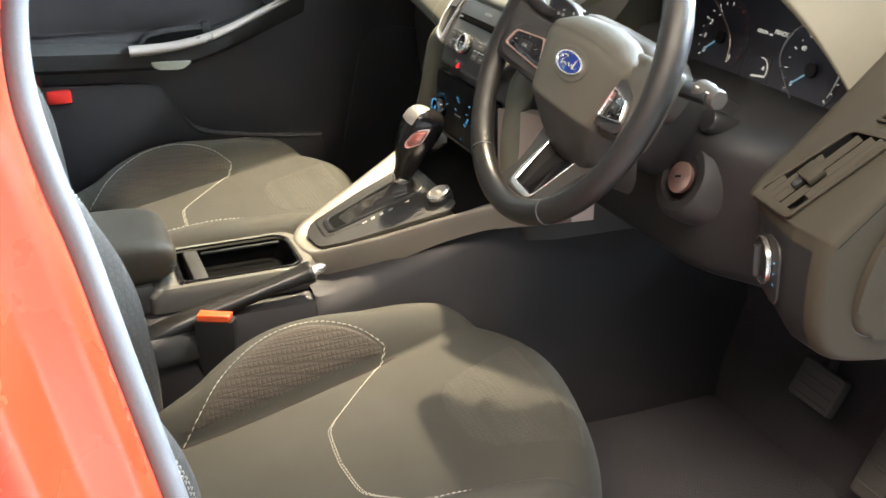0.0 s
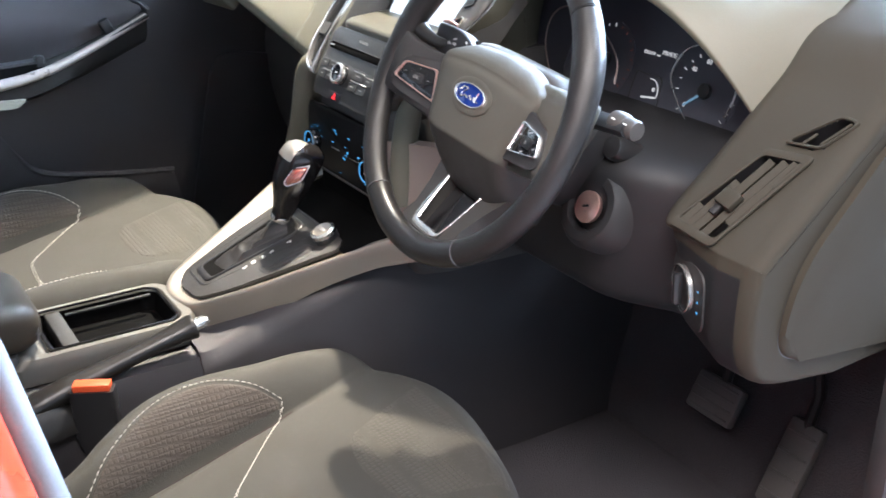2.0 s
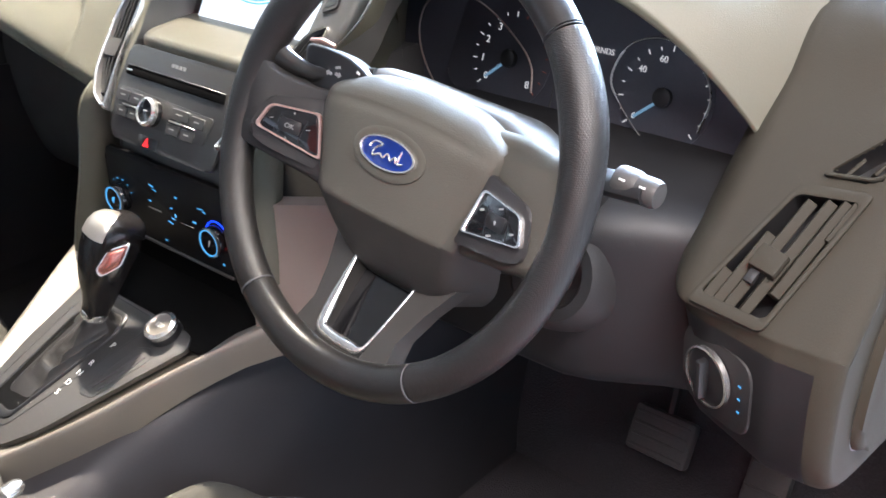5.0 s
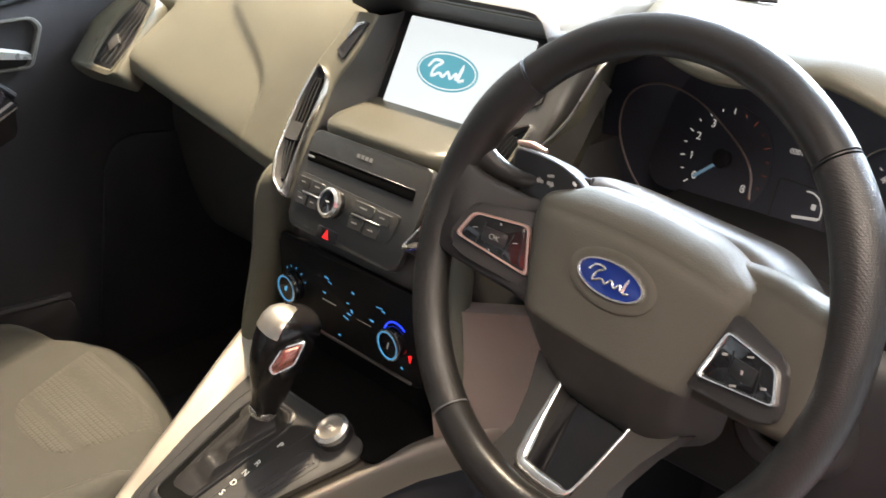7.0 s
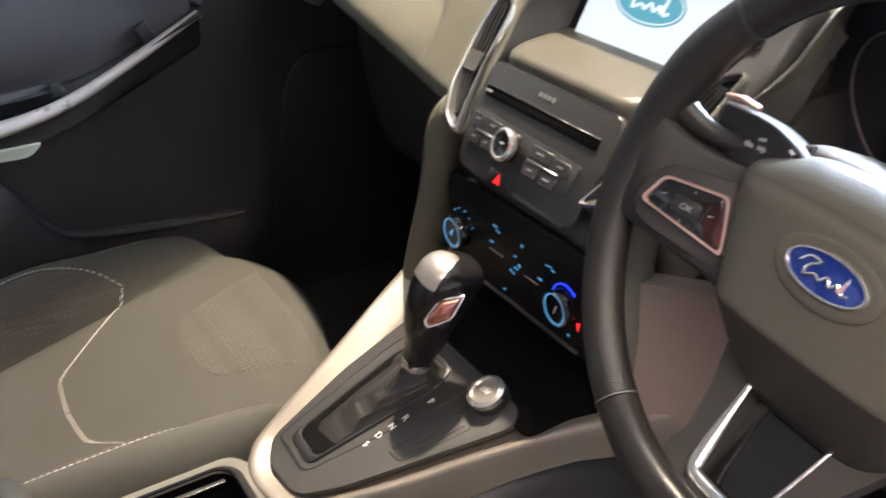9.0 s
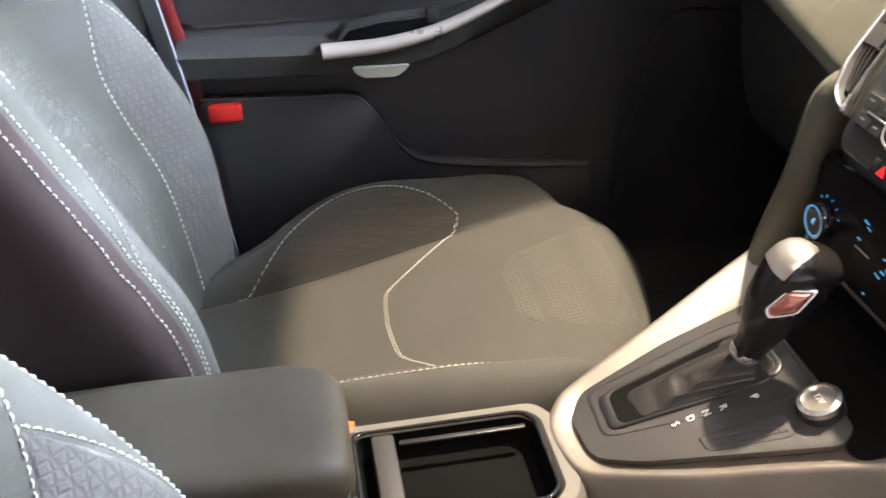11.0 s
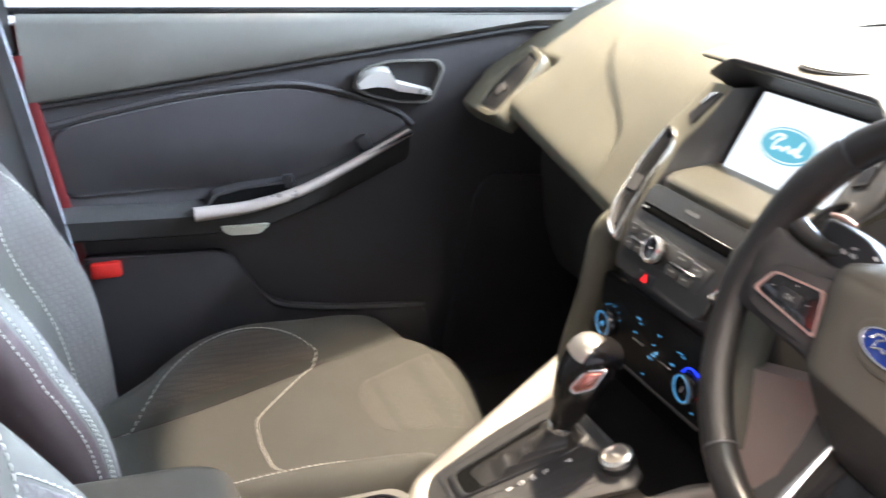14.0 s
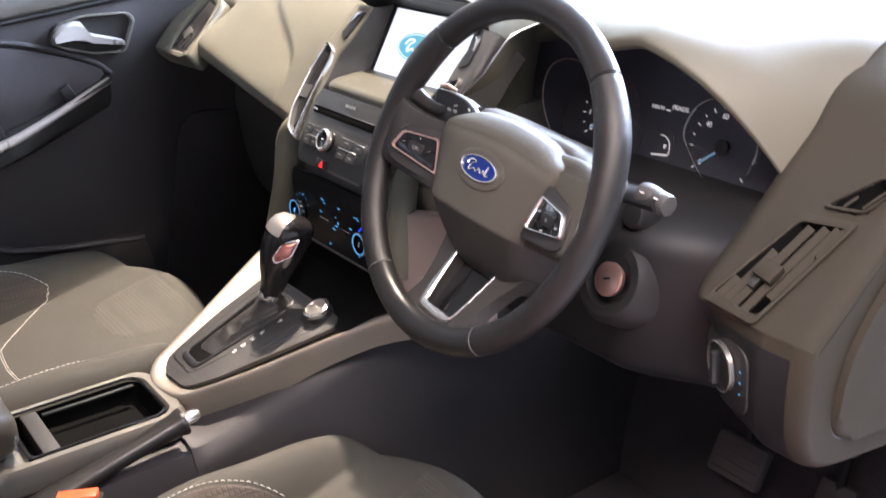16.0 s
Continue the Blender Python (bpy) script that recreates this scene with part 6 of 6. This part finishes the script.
arm = thing("armrest", (-0.05, -0.56, 0.43), "grey padded centre armrest with stitched front", "armrest")
rings = []
for k, (y, f, z0, z1) in enumerate(((-0.415, 0.62, 0.492, 0.508), (-0.417, 0.76, 0.484, 0.516), (-0.423, 0.87, 0.477, 0.524), (-0.433, 0.94, 0.472, 0.530), (-0.447, 0.98, 0.469, 0.534), (-0.47, 1.0, 0.468, 0.537), (-0.60, 1.0, 0.468, 0.540), (-0.76, 0.98, 0.468, 0.538), (-0.78, 0.9, 0.475, 0.53))):
    ring = round_poly([(-0.086 * f, z0), (0.076 * f, z0), (0.076 * f, z1), (-0.086 * f, z1)], 0.024, 5)
    rings.append([(-0.052 + x, y, z) for x, z in ring])
part("pad", loft(rings), ARMPAD, arm, "grey leatherette pad", angle=60)
part("base", rbox(0.15, 0.32, 0.05, 0.01, m=pose(-0.05, -0.61, 0.448)), HARD, arm)
bm = bmesh.new()
for dz in (0.0, 0.006, 0.012):
    tube([(-0.052 + x, -0.4165 - 0.012 * (abs(x) / 0.085) ** 3, 0.487 + dz) for x in [-0.085 + 0.017 * i for i in range(11)]], 0.0008, 5, bm=bm)
part("seam", bm, BLACK, arm, "stitched seam lines")
hb = thing("handbrake", (0.062, -0.33, 0.43), "black handbrake lever with a bright release button", "handbrake")
hp2 = smooth_curve([(0.070, -0.52, 0.395), (0.066, -0.43, 0.425), (0.062, -0.34, 0.446), (0.060, -0.255, 0.466), (0.060, -0.236, 0.470)], 6)
part("grip", tube(hp2, [0.0165 + 0.003 * math.sin(i * 0.35) for i in range(len(hp2))], 14, flat=0.85), LEATHER, hb, "black leather grip")
part("release_button", tube([(0.060, -0.238, 0.4700), (0.060, -0.222, 0.4735), (0.060, -0.216, 0.4745)], [0.0110, 0.0105, 0.006], 14, flat=0.7), CHROME, hb, "bright button end")
part("boot", loft([[(0.070 + 0.035 * f * math.cos(a), -0.46 + 0.085 * f * math.sin(a), z) for a in [2 * math.pi * j / 20 for j in range(20)]] for f, z in ((1.0, 0.385), (0.9, 0.405), (0.55, 0.42))]), LEATHER, hb)
for sx, nm in ((1, "driver"), (-1, "passenger")):
    bx, by = (0.098, -0.385) if sx > 0 else (-0.116, -0.432)
    bk = thing("seat_belt_buckle", (bx, by, 0.40), "black seat belt buckle with an orange-red button", "buckle", "seat belt buckles")
    BM = basis((bx, by, 0.425), (0.45, 0.85, 0.0), (0.05 * sx, 0.10, 0.95)) if sx > 0 else basis((bx, by, 0.442), (0.3, 0.95, 0), (0, 0.1, 1))
    part("housing", loft([[BM @ Vector((x * f, z, y)) for x, y in round_poly([(-0.027, -0.012), (0.027, -0.012), (0.027, 0.012), (-0.027, 0.012)], 0.006)] for f, z in ((0.55, -0.17), (0.6, -0.08), (1.0, -0.050), (1.03, 0.0), (1.0, 0.016))]), BLACK, bk, "black buckle housing")
    part("button", rbox(0.046, 0.010, 0.018, 0.002, m=BM @ pose(0, 0.020, 0.0)), ORANGE, bk, "orange-red release button")

# ---- pedals and mats ----
pd = thing("pedal_box", (0.42, 0.42, 0.30), "dark rubber-faced brake and accelerator pedals", "pedals")
for nm, x, y, z, w, h in (("brake_pedal", 0.40, 0.415, 0.315, 0.085, 0.060), ("accelerator_pedal", 0.53, 0.43, 0.27, 0.055, 0.130)):
    pm = pose(x, y, z, 62, 0, 0)
    pa = part(nm, rbox(w, h, 0.018, 0.006, m=pm), PEDAL, pd, "ribbed rubber pedal pad")
    for i in range(4):
        part("rib", rbox(w * 0.86, 0.004, 0.003, 0.001, 1, m=pm @ pose(0, -h * 0.36 + h * 0.24 * i, 0.010)), PEDAL, pa)
    part("pedal_arm", tube([(x, y + 0.01, z), (x, y + 0.04, z + 0.10), (x, y + 0.01, z + 0.24)], 0.008, 8), BLACK, pa)
tagged(part("footrest", rbox(0.125, 0.160, 0.02, 0.006, m=pose(0.222, 0.468, 0.238, 78, 0, 0)), CARPET), "dark carpeted driver's footrest on the toe board", "footrest")
tagged(part("floor_mat", rbox(0.44, 0.52, 0.012, 0.005, m=pose(0.40, 0.14, 0.177)), CARPET), "black carpet mat in the driver's footwell", "mat")
tagged(part("floor_mat", rbox(0.44, 0.52, 0.012, 0.005, m=pose(-0.40, 0.14, 0.177)), CARPET), "black carpet mat in the passenger's footwell", "mat")

# ---- passenger door ----
door = thing("passenger_door", (-0.72, -0.15, 0.20), "closed dark trimmed passenger door with silver pull", "door")
DX = -0.70


def door_in(y, z):
    """How far the trim stands into the car."""
    x = DX
    x -= 0.012 * step(0.86, 0.94, z)
    x += 0.006 * step(0.60, 0.655, z) * step(0.70, 0.655, z - 0.05 * step(-0.25, 0.0, y) * 1.3) * step(0.0, -0.25, y)
    return x


part("trim_panel", sheet(lambda u, v: (door_in(-0.60 + 1.18 * u, 0.26 + (0.945 - 0.045 * u - 0.26) * v), -0.60 + 1.18 * u, 0.26 + (0.945 - 0.045 * u - 0.26) * v), 50, 50, 0.02), DOORTRIM, door, "dark moulded door trim", angle=60)
def rail_low(y):
    return 0.829 + 0.092 * (y + 0.58)


part("upper_rail", loft([[(DX - 0.03, y, min(z0 - 0.014, rail_low(y)) - 0.004), (DX + 0.004, y, min(z0 - 0.014, rail_low(y)) - 0.001), (DX + 0.010, y, min(z0 - 0.012, rail_low(y)) + 0.006), (DX + 0.006, y, z0 - 0.010), (DX - 0.004, y, z0 - 0.001), (DX - 0.035, y, z0 + 0.002)] for y, z0 in [(-0.60 + 0.044 * i, 0.953 - 0.00225 * i) for i in range(21)]]), RAIL, door, "grey soft upper door rail", angle=50)
part("rail_groove", tube([(DX + 0.003, -0.60 + 0.044 * i, min(0.939 - 0.00225 * i, rail_low(-0.60 + 0.044 * i)) - 0.006) for i in range(21)], 0.0045, 8), BLACK, door, "dark groove under the rail")
part("window_seal", tube([(DX - 0.030, -0.62, 0.958), (DX - 0.030, 0.28, 0.912)], 0.006, 8), GLOSS, door, "black window seal")
gl2 = part("window_pane", sheet(lambda u, v: (-0.745 + 0.13 * v, -0.62 + (0.98 - 0.32 * v) * u, 0.955 - 0.045 * u + (0.43 + 0.02 * u) * v), 6, 6, 0.004), GLASS, door, "clear side window")
gl2.visible_shadow = False
part("outer_skin", rbox(0.03, 1.20, 0.63, 0.01, m=pose(-0.785, -0.02, 0.565)), RED, door, "red outer skin")
# raised field with padded insert, bright pull strip and handle
ins = round_poly([(-0.574, 0.684), (-0.36, 0.682), (-0.20, 0.682), (-0.13, 0.706), (-0.04, 0.742), (-0.03, 0.756), (-0.055, 0.770), (-0.125, 0.800), (-0.215, 0.824), (-0.30, 0.823), (-0.38, 0.817), (-0.50, 0.800), (-0.578, 0.785)], 0.03, 6)
DM = Matrix(((0, 0, 1, DX + 0.001), (1, 0, 0, 0), (0, 1, 0, 0), (0, 0, 0, 1)))
part("insert", plate(ins, 0.006, DM, 0.005, 3), DOORCLOTH, door, "dark padded insert")
part("insert_ridge", tube(smooth_curve([(DX + 0.002, y, z) for y, z in ((-0.576, 0.794), (-0.50, 0.808), (-0.38, 0.825), (-0.222, 0.831), (-0.125, 0.807), (-0.05, 0.774), (-0.020, 0.748))], 6), 0.0055, 8), DOORTRIM, door, "soft ridge round the insert")
part("grab_cup", loft([[(x, y, z) for y, z in round_poly([(-0.366, 0.655), (-0.352, 0.674), (-0.306, 0.682), (-0.226, 0.685), (-0.216, 0.664), (-0.245, 0.655)], 0.006, 4)] for x in (DX, DX + 0.034)]), DOORTRIM, door, "grab cup behind the pull strip", angle=50)
# flat sheet on a solid block; its near-black stands for the cup's shade
part("cup_floor", plate(round_poly([(-0.358, 0.658), (-0.347, 0.671), (-0.306, 0.678), (-0.232, 0.680), (-0.224, 0.664), (-0.245, 0.658)], 0.005, 4), 0.0015, Matrix(((0, 0, 1, DX + 0.034), (1, 0, 0, 0), (0, 1, 0, 0), (0, 0, 0, 1))), 0), VOID, door, "near-black sheet for the grab cup's shade")
arm2 = [(-0.572, 0.659), (-0.38, 0.648), (-0.29, 0.650), (-0.22, 0.664), (-0.13, 0.695), (-0.03, 0.735)]
pth = smooth_curve([(DX + 0.045, y, z) for y, z in arm2], 6)
part("armrest", loft([[(DX - 0.005, p.y, p.z + 0.012), (DX + 0.040, p.y, p.z + 0.010), (DX + 0.052 - 0.03 * step(-0.3, 0.0, p.y), p.y, p.z), (DX + 0.046 - 0.03 * step(-0.3, 0.0, p.y), p.y, p.z - 0.030), (DX - 0.005, p.y, p.z - 0.050)] for p in pth]), PLATE, door, "moulded armrest", angle=50)
strip = smooth_curve([(DX + 0.052, -0.385, 0.651), (DX + 0.054, -0.30, 0.655), (DX + 0.050, -0.22, 0.670), (DX + 0.036, -0.13, 0.701), (DX + 0.022, -0.03, 0.741)], 8)
part("pull_strip", tube(strip, [0.0145 - 0.0070 * (i / (len(strip) - 1)) for i in range(len(strip))], 12, flat=0.75), PULL, door, "satin metal pull strip")
PALE = mat("pale_grip_rubber", (0.42, 0.41, 0.33), 0.5, scale=500, bump=0.1)
part("pull_pocket", plate(round_poly([(-0.350, 0.627), (-0.268, 0.623), (-0.288, 0.608), (-0.338, 0.611)], 0.008), 0.006, Matrix(((0, 0, 1, DX + 0.046), (1, 0, 0, 0), (0, 1, 0, 0), (0, 0, 0, 1))), 0.002), PALE, door, "pale pull insert")
part("switch_tab", rbox(0.012, 0.016, 0.022, 0.003, m=pose(DX + 0.03, -0.235, 0.682)), BLACK, door)
part("window_switch", rbox(0.012, 0.020, 0.030, 0.004, m=pose(DX + 0.016, -0.105, 0.728, 25, 0, 0)), BLACK, door)
pocket = round_poly([(-0.522, 0.30), (-0.556, 0.590), (-0.426, 0.582), (-0.335, 0.574), (-0.307, 0.526), (-0.278, 0.484), (-0.240, 0.465), (-0.141, 0.447), (-0.010, 0.432), (0.02, 0.30)], 0.02, 5)
part("map_pocket", plate(pocket, 0.022, DM, 0.002, 2), DOORTRIM, door, "moulded map pocket")
part("pocket_lip", tube(smooth_curve([(DX + 0.021, -0.552, 0.590), (DX + 0.021, -0.426, 0.580), (DX + 0.021, -0.345, 0.573), (DX + 0.021, -0.307, 0.526), (DX + 0.021, -0.278, 0.484), (DX + 0.021, -0.240, 0.465), (DX + 0.021, -0.141, 0.447), (DX + 0.018, -0.010, 0.432)], 5), [0.0026] * 16 + [0.0026 + 0.0006 * k for k in range(6)] + [0.0062] * 14, 8), DOORTRIM, door, "rounded pocket lip")
HB = Matrix(((0, 0, 1, DX + 0.004), (1, 0, 0, 0), (0, 1, 0, 0), (0, 0, 0, 1)))
ho = round_poly([(-0.118, 0.818), (-0.104, 0.846), (-0.054, 0.856), (0.024, 0.852), (0.034, 0.838), (0.010, 0.784), (-0.046, 0.788), (-0.100, 0.806)], 0.012, 5)
hr = part("handle_recess", plate(scaled(ho, 0.94), 0.001, HB, 0), BLACK, door, "dark handle recess")
part("recess_rim", frame_ring(scaled(ho, 1.04), scaled(ho, 0.93), 0.009, HB), RAIL, hr)
part("inner_handle", loft([[(DX + 0.006 + dx, y, z) for dx, z in ((0.0, zc - h), (0.016, zc - h * 0.8), (0.018, zc + h * 0.6), (0.0, zc + h))] for y, zc, h in ((-0.112, 0.822, 0.007), (-0.100, 0.828, 0.014), (-0.078, 0.833, 0.018), (-0.060, 0.829, 0.017), (-0.048, 0.816, 0.009), (0.0, 0.804, 0.006), (0.008, 0.802, 0.005))]), HANDLE, hr, "bright inner door handle")
part("speaker", plate(round_poly([(0.02, 0.30), (0.30, 0.30), (0.30, 0.62), (0.10, 0.66)], 0.06, 6), 0.006, DM, 0.003), DOORTRIM, door, "dark lower moulding")
part("door_edge", rbox(0.03, 0.010, 0.68, 0.004, m=pose(-0.735, -0.604, 0.60)), DARKRED, door, "red painted rear door edge")
part("painted_edge", loft([[(-0.712, y - 0.009, z), (-0.693, y - 0.009, z), (-0.691, y, z), (-0.693, y + 0.009, z), (-0.712, y + 0.009, z)] for z, y in [(0.30 + 0.06 * i, -0.587 - 0.15 * (0.30 + 0.06 * i - 0.79)) for i in range(11)]]), DARKRED, door, "red painted edge beside the seal, darkened as shaded")
part("red_reflector", rbox(0.02, 0.046, 0.026, 0.005, m=pose(-0.678, -0.522, 0.570, 0, 0, 0)), LATCH, door, "red latch cover")
# passenger belt
sb = thing("seat_belt", (-0.66, -0.66, 0.40), "grey seat belt webbing hanging by the pillar", "seat belt")
part("webbing", loft([[(x - 0.003, y - 0.006, z), (x - 0.001, y - 0.008, z), (x + 0.007, y + 0.013, z), (x + 0.005, y + 0.015, z)] for x, y, z in ((-0.64, -0.535, 0.30), (-0.655, -0.575, 0.60), (-0.655, -0.622, 0.90), (-0.62, -0.668, 1.20))]), WEB, sb, "grey webbing strap")
part("anchor", rbox(0.012, 0.060, 0.050, 0.005, m=pose(-0.640, -0.535, 0.300)), BLACK, sb, "black belt anchor")
part("guide", rbox(0.016, 0.070, 0.040, 0.006, m=pose(-0.622, -0.668, 1.205)), BLACK, sb, "black belt guide")
